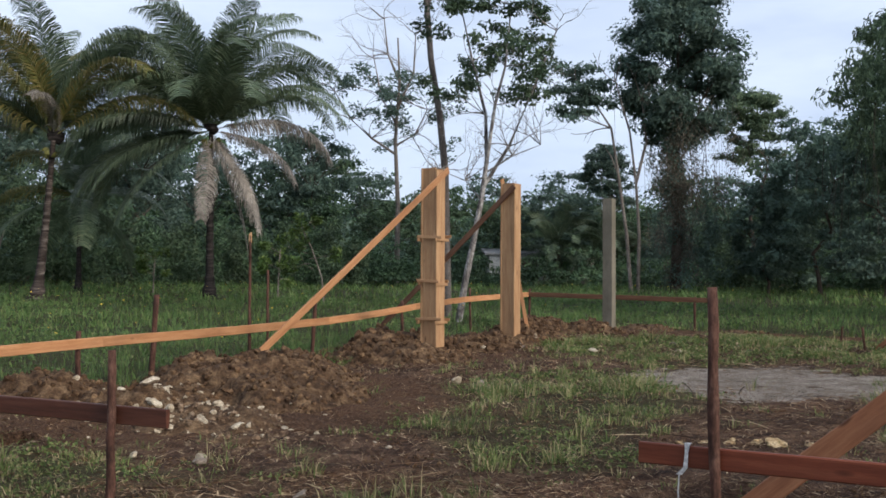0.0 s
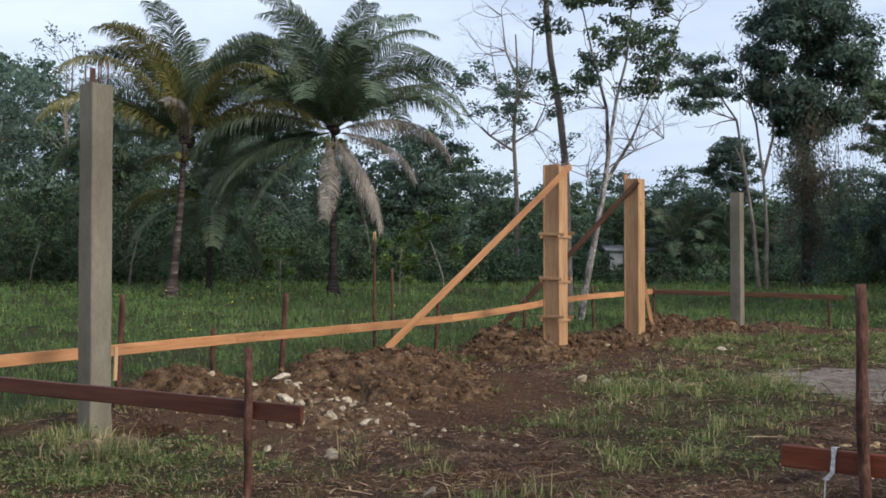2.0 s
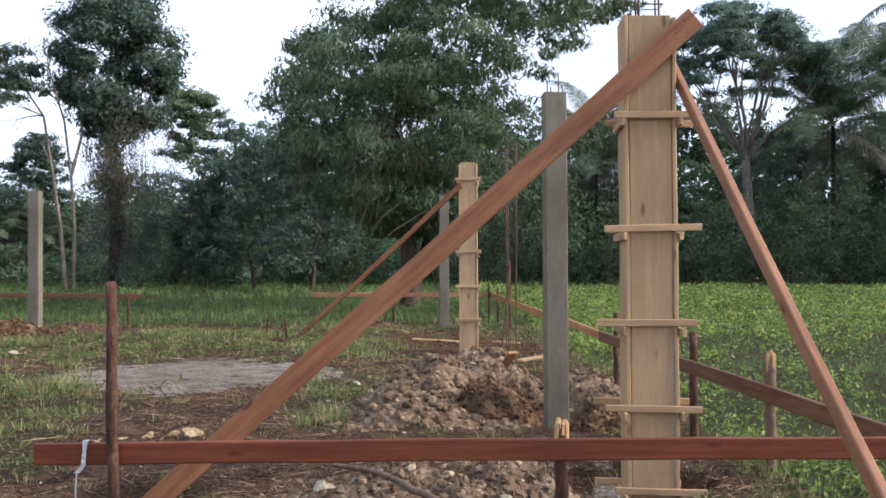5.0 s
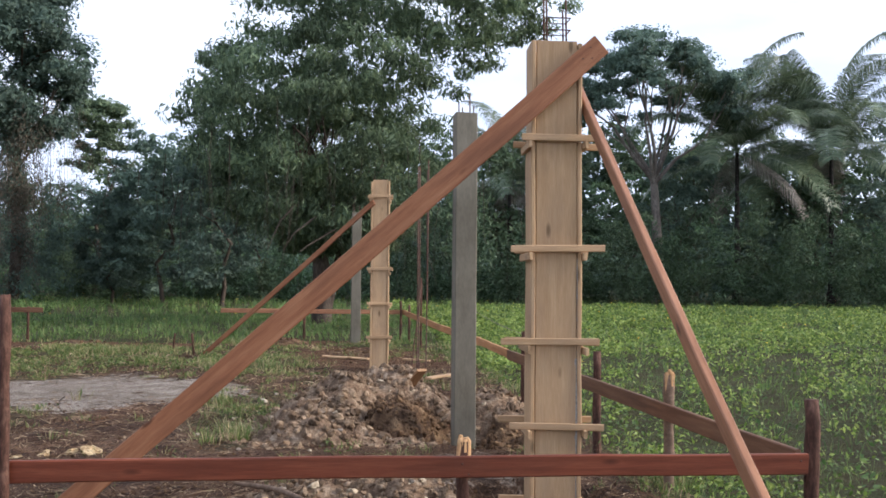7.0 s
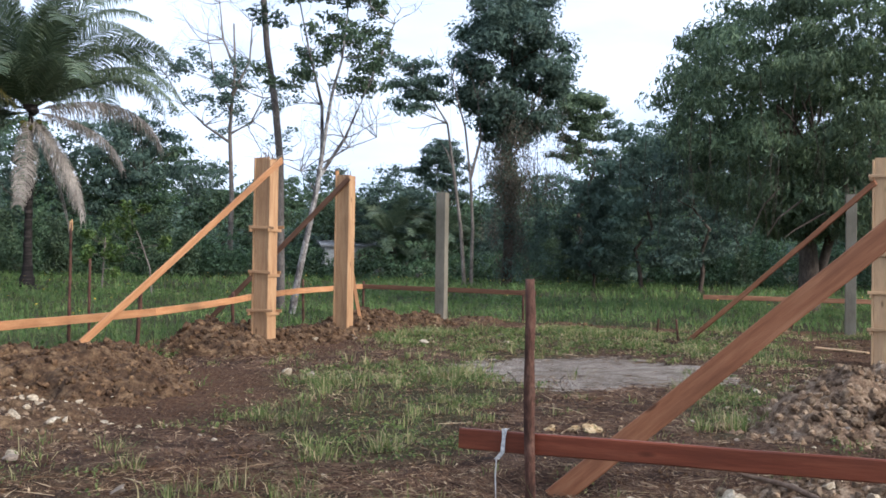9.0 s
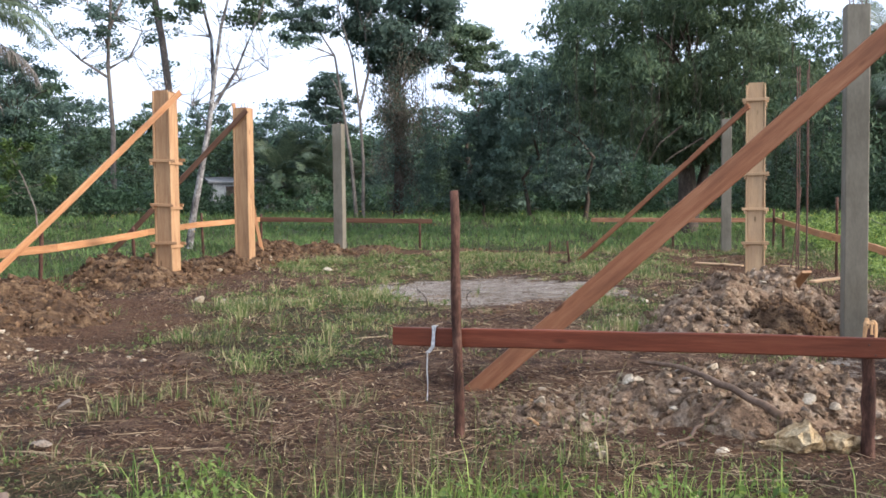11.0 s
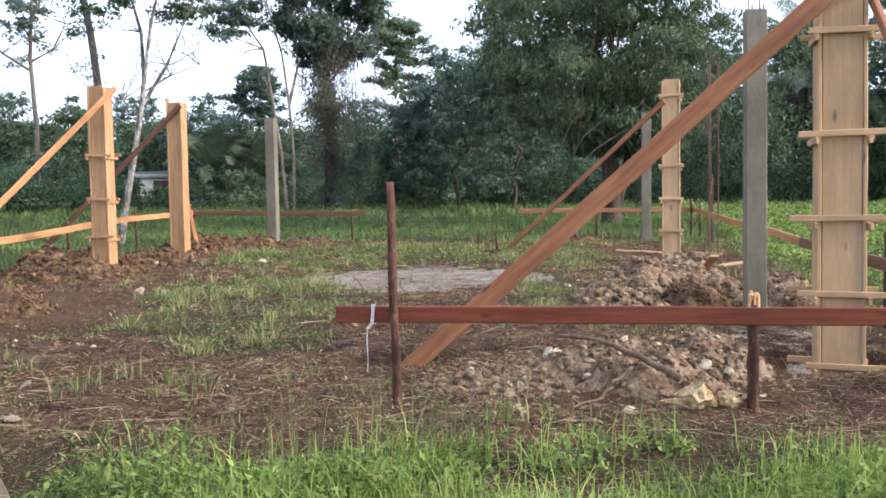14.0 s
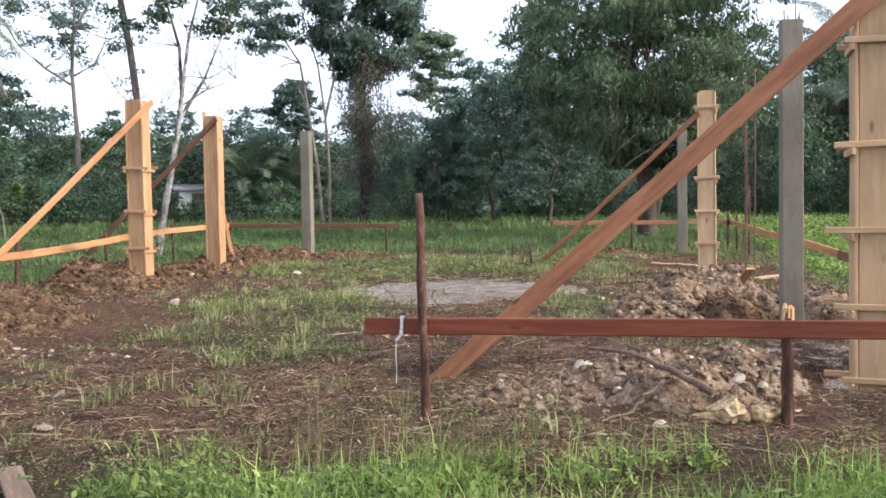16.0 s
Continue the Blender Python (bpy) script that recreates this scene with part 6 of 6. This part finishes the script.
def palm(yaw, d, height, lean, seed, fronds, label, scale=1.0, nuts=True, radius=0.17, trunk_mat=None):
    rng = random.Random(seed)
    x, y = polar(yaw, d)
    g = ground_at(x, y)
    e = thing("coconut_palm", label, "palm", pose(x, y, g, 0, 0, yaw), "palms in the field")
    pts, radii, k = [], [], 34
    for i in range(k):
        f = i / (k - 1)
        pts.append(Vector((lean * f ** 0.7, 0, -0.2 + f * (height + 0.2))))
        radii.append(radius * (1.75 - 1.0 * min(1, f * 6) + 0.25 * (1 - f) - 0.25 * f) * (1.0 + (0.10 if i % 2 else -0.07)))
    bole = part("trunk", tubes_mesh("trunk", [(pts, radii)], trunk_mat or M_PALMBARK, 8, seed, 0.05, False), e)
    top = Vector((lean, 0, height))
    m0 = pose(x, y, g, 0, 0, yaw)
    for i, (shape, az, kind_name, s) in enumerate(fronds):
        m = m0 @ Matrix.Translation(top + Vector((0, 0, 0.25 - 0.04 * shape))) @ pose(0, 0, 0, rng.uniform(-28, 28), 0, az + rng.uniform(-7, 7)) @ Matrix.Diagonal((s * scale, s * scale, s * scale, 1))
        part("frond", FROND[kind_name, shape], e, m, {"green": "", "yellow": "yellowing frond", "dead": "dead grey-brown hanging frond"}[kind_name])
    if nuts:
        part("crown_heart", rock_mesh("crown_heart", 0.62, M_DARKPALMBARK, seed, 1.1, 2), e, m0 @ Matrix.Translation(top + Vector((0, 0, 0.12))), "dark fibrous heart of the crown")
        for i in range(7):
            a = i * 0.9 + 0.3
            me = rock_mesh("coconut", 0.24, M_COCONUT, 40 + i, 1.2, 2)
            part("coconut", me, bole, m0 @ Matrix.Translation(top + Vector((0.3 * math.cos(a), 0.3 * math.sin(a), -0.35 - 0.12 * (i % 3)))), "green coconut")
    return e


def frond_set(seed, dead_az, yellow=0.4):
    rng = random.Random(seed)
    out = []
    az = rng.uniform(0, 360)
    shapes = (0, 0, 0, 1, 1, 1, 1, 2, 2, 2, 2, 2, 3, 3, 3, 3, 3, 3, 4, 4, 4, 4, 4, 5, 5, 5, 5, 5, 6, 6, 6, 6)
    for i in range(len(shapes)):
        shape = shapes[i]
        az += 137.5
        out.append((shape, az, "yellow" if rng.random() < yellow * (0.4 + shape / 6) else "green", rng.uniform(0.9, 1.1)))
    for a, shape in dead_az:
        out.append((shape, a, "dead", rng.uniform(0.85, 1.0)))
    return out


G, Y, X = "green", "yellow", "dead"
palm(28.4, 38, 5.7, 0.55, 301, [(0, 60, G, 0.9), (0, 240, G, 0.95), (0, 150, Y, 0.9), (1, 0, G, 1), (1, 42, Y, 1), (1, 90, G, 1), (1, 135, G, 1), (1, 172, Y, 1), (1, 222, Y, 1), (1, 300, G, 1), (1, 335, G, 1), (2, 15, Y, 1), (2, 70, G, 1), (2, 110, G, 1), (2, 160, G, 1), (2, 195, Y, 1), (2, 238, X, 0.5), (2, 325, Y, 0.95), (3, -8, Y, 1), (3, 186, Y, 1.02), (3, 40, G, 1), (3, 130, G, 1), (4, 172, G, 0.95), (3, 95, G, 1), (2, 350, G, 1), (3, 215, G, 0.9)], "coconut palm with yellowing fronds and a leaning trunk", 0.98)
palm(19.2, 38, 6.3, 0.0, 302, [(0, 20, G, 0.95), (0, 200, G, 1), (0, 110, G, 0.9), (0, 290, G, 0.9), (1, 5, G, 1), (1, 50, G, 1), (1, 95, G, 1), (1, 140, G, 1), (1, 180, G, 1), (1, 230, G, 1), (1, 320, G, 1), (3, 30, G, 1), (3, 340, G, 1), (3, 120, G, 1), (3, 235, G, 0.9), (3, 262, G, 0.85), (3, 290, G, 0.9), (2, 272, G, 1), (2, 25, G, 1), (2, 75, G, 1), (2, 120, G, 1), (2, 165, Y, 1), (2, 195, G, 1), (2, 345, G, 1), (3, 10, G, 1), (3, 150, G, 1), (3, 185, G, 1), (3, 60, G, 1), (4, 175, G, 1), (4, 192, G, 1), (5, 170, G, 1.02), (5, 184, G, 1), (5, 196, G, 0.9), (4, 182, G, 1), (4, 163, G, 1), (6, 203, G, 0.9), (5, 158, G, 1), (4, -5, X, 0.85), (5, -25, X, 0.7), (7, 10, X, 0.7), (7, -20, X, 0.75), (8, -5, X, 0.8), (7, -50, X, 0.65), (8, -75, X, 0.6)], "coconut palm with dark green fronds and dead hanging leaves", 1.0, True, 0.17, M_DARKPALMBARK)
palm(26.2, 45, 4.0, 0.0, 303, frond_set(3, (), 0.1)[::2], "younger dark palm half hidden behind the coconut palms", 0.72, False, 0.13, M_DARKPALMBARK)


def thick_palm(yaw, d, height, seed, scale, label):
    rng = random.Random(seed)
    fr = [(min(5, int(i / 20 * 6)), i * 137.5, "green", rng.uniform(0.9, 1.15)) for i in range(20)] + [(6, rng.uniform(0, 360), "dead", 0.8) for _ in range(2)]
    palm(yaw, d, height, 0.0, seed, fr, label, scale, False, 0.2, M_DARKPALMBARK)


thick_palm(-47.6, 60, 8.9, 311, 1.2, "tall feathery palm at the forest edge")
thick_palm(-52.5, 62, 9.2, 312, 1.25, "feathery palm at the forest edge")
thick_palm(-34.8, 62, 7.2, 313, 1.0, "feathery palm at the forest edge")
thick_palm(-0.6, 62, 2.2, 314, 0.62, "low feathery palm in the undergrowth")
thick_palm(-2.9, 63, 1.9, 315, 0.6, "low feathery palm in the undergrowth")

# ---- far building and mast ----


def far_shed():
    x, y = polar(3.3, 64)
    g = ground_at(x, y) - 0.5
    e = thing("shed", "small pale shed half hidden behind the trees", "shed", pose(x, y, g, 0, 0, 8))
    wall = plank_mesh("wall", 3.4, 1.7, 3.0, rough_material("pale_plaster", [(0.3, (0.34, 0.34, 0.33)), (0.7, (0.48, 0.48, 0.46))], 2.0), 1, 3)
    part("wall", wall, e, pose(x, y, g + 1.6, 0, 0, 8))
    roof = plank_mesh("roof", 3.9, 0.12, 3.5, rough_material("sheet_roof", [(0.3, (0.2, 0.2, 0.2)), (0.7, (0.32, 0.31, 0.30))], 3.0), 2, 3)
    part("roof", roof, e, pose(x - 0.3, y, g + 2.62, 6, 0, 8))
    for k in range(2):
        part("window", plank_mesh("window", 0.9, 0.9, 0.1, M_DARKBARK, 3, 1), e, pose(x, y, g, 0, 0, 8) @ Matrix.Translation((0.8 + 1.3 * k, -1.52, 1.75)), "dark window opening")


def radio_mast():
    x, y = polar(9.4, 420)
    e = thing("radio_mast", "faint lattice radio mast on the horizon", "mast", pose(x, y, 0))
    legs = [((a, b, 0), (a * 0.25, b * 0.25, 46)) for a, b in ((-1.8, -1.8), (1.8, -1.8), (1.8, 1.8), (-1.8, 1.8))]
    for p0, p1 in legs:
        part("leg", tubes_mesh("leg", [([Vector(p0), Vector(p1)], [0.10, 0.08])], M_MAST, 4, 1, 0), e)
    for i in range(12):
        z, s = 3.6 * i, 1.8 * (1 - 0.75 * (3.6 * i / 46))
        s2 = 1.8 * (1 - 0.75 * (3.6 * (i + 1) / 46))
        part("lattice_bar", tubes_mesh("lattice_bar", [([Vector((-s, -s, z)), Vector((s2, -s2, z + 3.6))], [0.08, 0.08]), ([Vector((s, -s, z)), Vector((-s2, -s2, z + 3.6))], [0.05, 0.05])], M_MAST, 4, 1, 0), e)


far_shed()
radio_mast()

# ---- grass, weeds and litter ----


def scatter(g, n, r0, r1, y0, y1, power=0.5):
    """Places in a fan round the origin."""
    a = np.radians(g.uniform(y0, y1, n))
    r = (r0 ** (1 / power) + (r1 ** (1 / power) - r0 ** (1 / power)) * g.random(n)) ** power
    return np.stack([-r * np.sin(a), r * np.cos(a)], 1)


def field_grass():
    g = np.random.default_rng(21)
    parts_xy, hs, ws, ways = [], [], [], []
    for n, r0, r1, h, w in ((4500, 2.5, 9, 0.13, 0.005), (9500, 9, 20, 0.16, 0.009), (9000, 20, 36, 0.2, 0.019), (4500, 36, 62, 0.3, 0.045)):
        xy = scatter(g, n, r0, r1, -64, 54)
        e, green, c = bare_masks(xy[:, 0], xy[:, 1])
        u, q = to_site(xy[:, 0], xy[:, 1])
        out = (1 - (u < 3.6) * (q > -9) * (q < 2.2)) * (1 - (smooth(3.4, 3.9, u) * (1 - smooth(20.8, 22.0, u)) * smooth(-9.0, -8.5, q) * (1 - smooth(2.2, 2.6, q))))
        keep = g.random(n) < out * (1 - 0.7 * (q > 2.7)) * green * (0.55 + 0.45 * fbm(xy[:, 0], xy[:, 1], 0.3, 3, 6))
        xy, way = tufts(g, xy[keep], 6, 0.06 + 0.005 * r0)
        ways.append(way)
        tall = 0.5 + 1.0 * fbm(xy[:, 0], xy[:, 1], 0.35, 3, 26)
        parts_xy.append(xy)
        hs.append(h * tall * g.uniform(0.5, 1.3, len(xy)))
        ws.append(w * g.uniform(0.7, 1.3, len(xy)))
    xy, h, w = np.concatenate(parts_xy), np.concatenate(hs), np.concatenate(ws)
    me = blades_mesh("field_grass", xy, ground_height(xy[:, 0], xy[:, 1]), h, w, L_FIELD, g, 1.3, np.concatenate(ways))
    thing("field_grass", "tall green grass of the open field", "grass", Matrix(), "", "stuff", me)
    xy = scatter(g, 900, 14, 50, -62, 50)
    u, q = to_site(xy[:, 0], xy[:, 1])
    xy = xy[(u > 22) | (q < -9.2) | (q > 2.8)]
    z = ground_height(xy[:, 0], xy[:, 1]) + g.uniform(0.3, 0.6, len(xy))
    thing("wild_flowers", "scattered yellow wild flowers in the grass", "flowers", Matrix(), "", "stuff", leaves_mesh("wild_flowers", np.column_stack([xy, z]), g.uniform(0.03, 0.055, len(xy)), M_FLOWER, g, 1.0, 0.8))


def field_weeds():
    """Leafy weeds among the grass, thick beyond the boards."""
    g = np.random.default_rng(24)
    xy = scatter(g, 7000, 3.0, 54, -64, 50, 0.58)
    u, q = to_site(xy[:, 0], xy[:, 1])
    out = (u > 22) | (q < -9.3) | (q > 2.65)
    dense = fbm(xy[:, 0], xy[:, 1], 0.22, 3, 66)
    xy = xy[out & (g.random(len(xy)) < smooth(0.36, 0.58, dense) + 0.5 * (q > 2.65))]
    r = np.hypot(xy[:, 0], xy[:, 1])
    h = g.uniform(0.12, 0.45, len(xy))
    z = ground_height(xy[:, 0], xy[:, 1])
    cl = [(a, b, c + k * 0.5, 0.24, 0.24, k * 0.5) for (a, b), c, k in zip(xy, z, h)]
    pts = cloud_points(g, cl, 13)
    rr2 = np.repeat(r, 13)
    thing("field_weeds", "leafy weeds and creepers in the field", "weeds", Matrix(), "", "stuff", leaves_mesh("field_weeds", pts, g.uniform(0.03, 0.075, len(pts)) * (0.8 + rr2 / 45), L_FIELD, g, 0.5, 0.5))


def lush_weeds():
    """Bright leafy ground cover of the field beside the board line, in low cushions."""
    g = np.random.default_rng(28)
    n = 7500
    u, q = 1.5 + 46 * g.random(n) ** 1.3, 2.7 + 30 * g.random(n) ** 1.6
    x, y = u * UX + q * UY, u * UY - q * UX
    keep = g.random(n) < 0.25 + 0.75 * smooth(0.4, 0.56, fbm(x, y, 0.55, 3, 69))
    x, y = x[keep], y[keep]
    d = np.hypot(x, y)
    r = g.uniform(0.12, 0.34, len(x)) * (0.8 + d / 40)
    h = g.uniform(0.05, 0.2, len(x)) * (0.4 + 1.2 * fbm(x, y, 0.4, 3, 68))
    clumps = np.column_stack([x, y, ground_height(x, y) + h * 0.7, r, r, h])
    thing("field_weeds", "bright leafy weeds beside the board line", "weeds", Matrix(), "", "stuff", spray_mesh("field_weeds", g, clumps, 26, 0.035 * (0.7 + d / 12), L_LUSH_LIT, 0.5, 0.2))


def site_grass():
    """Grass in patches and tufts over the trodden ground, with dry stalks among it."""
    g = np.random.default_rng(22)
    n = 60000
    u, q = g.uniform(2.6, 22.5, n), g.uniform(-9.3, 2.8, n)
    x, y = u * UX + q * UY, u * UY - q * UX
    e, green, clay = bare_masks(x, y)
    tuft = smooth(0.5, 0.64, fbm(x, y, 1.5, 4, 44))
    small = smooth(0.6, 0.7, fbm(x, y, 3.2, 2, 46))
    p = np.clip(green * (0.05 + 0.75 * tuft) + 0.10 * small, 0, 1) * (1 - clay * 0.97) * (1 - e * 0.8) * smooth(3.4, 4.1, u) * np.interp(np.hypot(x, y), (3, 9, 22), (0.9, 0.55, 0.3))
    xy = np.column_stack([x, y])[g.random(n) < p]
    xy, way = tufts(g, xy, 15, 0.06)
    r = np.hypot(xy[:, 0], xy[:, 1])
    high = smooth(0.42, 0.66, fbm(xy[:, 0], xy[:, 1], 0.9, 3, 27))
    h = g.uniform(0.03, 0.09, len(xy)) + high * g.uniform(0.0, 0.15, len(xy))
    me = blades_mesh("site_grass", xy, ground_height(xy[:, 0], xy[:, 1]), h, (0.003 + 0.00055 * r) * g.uniform(0.6, 1.4, len(xy)), L_GRASS, g, 1.3, way)
    thing("site_grass", "green and yellowed grass in patches", "grass", Matrix(), "", "stuff", me)
    n = 11000
    u, q = 2.4 + 18.4 * g.random(n) ** 1.15, g.uniform(-9.0, 2.4, n)
    x, y = u * UX + q * UY, u * UY - q * UX
    e, green, clay = bare_masks(x, y)
    keep = g.random(n) < np.clip(green * (0.08 + 0.95 * smooth(0.47, 0.62, fbm(x, y, 1.3, 3, 45))) + 0.05 * small[:n], 0, 1) * (1 - clay) * (1 - 0.85 * e)
    x, y = x[keep], y[keep]
    d = np.hypot(x, y)
    h = g.uniform(0.02, 0.075, len(x))
    r = g.uniform(0.05, 0.16, len(x))
    clumps = np.column_stack([x, y, ground_height(x, y) + h * 0.8, r, r, h])
    thing("low_weeds", "small broad-leaved weeds on the trodden ground", "weeds", Matrix(), "", "stuff", spray_mesh("low_weeds", g, clumps, 22, 0.03 * (0.6 + d / 14), L_WEED, 0.45, 0.2))


def straw_litter():
    """Cut stalks and straw strewn over the bare ground."""
    g = np.random.default_rng(23)
    xy = np.concatenate([scatter(g, 230000, 2.0, 19, -64, 44, 0.6), scatter(g, 80000, 2.0, 7.0, -64, 44, 0.55)])
    n = len(xy)
    e, green, clay = bare_masks(xy[:, 0], xy[:, 1])
    u, q = to_site(xy[:, 0], xy[:, 1])
    xy = xy[(u > 1.4) & (u < 20) & (q > -9) & (q < 2.6) & (g.random(n) < (1 - 0.5 * green) * (1 - 0.95 * clay) * (1 - 0.5 * e) * (0.35 + 0.65 * fbm(xy[:, 0], xy[:, 1], 0.9, 3, 12)))]
    n = len(xy)
    long = g.random(n) < 0.02
    l = np.where(long, g.uniform(0.15, 0.45, n), g.uniform(0.02, 0.11, n))
    a = g.random(n) * np.pi
    w = np.where(long, 0.0028, 0.0017) * g.uniform(0.6, 1.5, n) * (0.7 + np.hypot(xy[:, 0], xy[:, 1]) / 13)
    d = np.stack([np.cos(a), np.sin(a)], 1)
    s = np.stack([-np.sin(a), np.cos(a)], 1)
    p0, p1 = xy - d * l[:, None] / 2, xy + d * l[:, None] / 2
    z0 = ground_height(p0[:, 0], p0[:, 1]) + g.uniform(0.0, 0.045, n)
    z1 = ground_height(p1[:, 0], p1[:, 1]) + g.uniform(0.0, 0.05, n)
    wv = s * w[:, None]
    A = np.column_stack([p0 - wv, z0])
    B = np.column_stack([p0 + wv, z0])
    C = np.column_stack([p1, z1])
    D = np.column_stack([(p0 + p1) / 2, (z0 + z1) / 2 + w * 1.6])
    V = np.stack([A, B, C, D], 1).reshape(-1, 3)
    i = np.arange(n)[:, None] * 4
    F = np.concatenate([i + np.array([0, 1, 3]), i + np.array([1, 2, 3])], 0)
    thing("straw_litter", "dry cut stalks and straw strewn on the ground", "straw", Matrix(), "", "stuff", mesh_of("straw_litter", V, F, L_STRAW))


def soil_crumbs():
    """Small clods of loose earth over the trodden ground."""
    g = np.random.default_rng(33)
    n = 26000
    u, q = 2.2 + 11 * g.random(n) ** 1.3, g.uniform(-8.8, 2.3, n)
    x, y = u * UX + q * UY, u * UY - q * UX
    e, green, clay = bare_masks(x, y)
    keep = g.random(n) < (1 - 0.75 * green) * (1 - clay) * (0.15 + 0.85 * smooth(0.42, 0.62, fbm(x, y, 1.1, 3, 18)))
    x, y = x[keep], y[keep]
    size = 0.012 + 0.034 * g.random(len(x)) ** 2.5
    thing("soil_crumbs", "small loose clods of brown earth", "soil", Matrix(), "", "stuff", lumps_mesh("soil_crumbs", np.column_stack([x, y, ground_height(x, y) + 0.012]), size, M_CLOD, 33))


def leaf_litter():
    """Dead leaves and trodden scraps lying flat over the bare ground."""
    g = np.random.default_rng(29)
    n = 60000
    u, q = 1.6 + 19 * g.random(n) ** 1.3, g.uniform(-9.0, 2.5, n)
    x, y = u * UX + q * UY, u * UY - q * UX
    e, green, clay = bare_masks(x, y)
    keep = g.random(n) < (1 - smooth(0.02, 0.2, clay)) * (0.2 + 0.8 * smooth(0.38, 0.6, fbm(x, y, 1.4, 3, 14)))
    x, y = x[keep], y[keep]
    c = np.column_stack([x, y, ground_height(x, y) + 0.012 + g.uniform(0, 0.03, len(x))])
    thing("leaf_litter", "dead brown leaves and scraps on the trodden ground", "litter", Matrix(), "", "stuff", leaves_mesh("leaf_litter", c, g.uniform(0.014, 0.05, len(c)) * (0.5 + np.hypot(x, y) / 16), L_STRAW, g, 0.4, 0.85))


def verge():
    """The thick green verge in front of the building: broad-leaved weeds, grass and long seed stalks."""
    g = np.random.default_rng(25)

    def edge(x, y):
        u, q = to_site(x, y)
        w = fbm(x, y, 1.3, 3, 91) - 0.5
        return smooth(-2.25, -1.85, q + 0.6 * w) * (1 - smooth(3.1, 3.6, u + 0.8 * w)) * smooth(0.33, 0.5, fbm(x, y, 1.1, 3, 92))

    n = 17000
    xy = np.stack([g.uniform(-2.2, 4.6, n), g.uniform(0.6, 4.9, n)], 1)
    xy = xy[g.random(n) < edge(xy[:, 0], xy[:, 1]) * 0.85]
    z = ground_height(xy[:, 0], xy[:, 1])
    h = g.uniform(0.03, 0.17, len(xy)) * (0.5 + fbm(xy[:, 0], xy[:, 1], 2.4, 2, 95))
    k = 13
    ang = g.random((len(xy), k)) * 2 * np.pi
    c = np.stack([xy[:, None, 0] + np.cos(ang) * 0.05, xy[:, None, 1] + np.sin(ang) * 0.05, (z + h)[:, None] * np.ones((1, k)) - g.random((len(xy), k)) * h[:, None] * 0.8], -1).reshape(-1, 3)
    thing("verge_weeds", "lush broad-leaved green weeds beside bare ground", "weeds", Matrix(), "", "stuff", leaves_mesh("verge_weeds", c, 0.02 + 0.05 * g.random(len(c)) ** 1.6, L_LUSH_LIT, g, 0.42, 0.6))
    n = 46000
    xy = np.stack([g.uniform(-2.4, 4.8, n), g.uniform(0.4, 5.0, n)], 1)
    xy = xy[g.random(n) < edge(xy[:, 0], xy[:, 1] - 0.12) * (0.25 + 0.75 * smooth(0.4, 0.6, fbm(xy[:, 0], xy[:, 1], 0.9, 3, 93)))]
    h = g.uniform(0.06, 0.26, len(xy))
    thing("verge_grass", "bright green grass beside the bare ground", "grass", Matrix(), "", "stuff", blades_mesh("verge_grass", xy, ground_height(xy[:, 0], xy[:, 1]), h, g.uniform(0.004, 0.008, len(xy)), L_LUSH_LIT, g, 0.7))
    n = 150
    xy = np.concatenate([np.stack([0.45 + 0.38 * g.normal(size=n), 3.5 + 0.32 * g.normal(size=n)], 1), np.stack([g.uniform(-0.9, 2.4, 40), g.uniform(2.4, 4.2, 40)], 1)])
    n = len(xy)
    h = g.uniform(0.18, 0.58, n)
    thing("seed_stalks", "long thin grass stalks gone to seed", "grass", Matrix(), "", "stuff", blades_mesh("seed_stalks", xy, ground_height(xy[:, 0], xy[:, 1]), h, g.uniform(0.0014, 0.0028, n), L_GRASS, g, 0.4))


field_grass()
field_weeds()
lush_weeds()
site_grass()
straw_litter()
soil_crumbs()
leaf_litter()
verge()
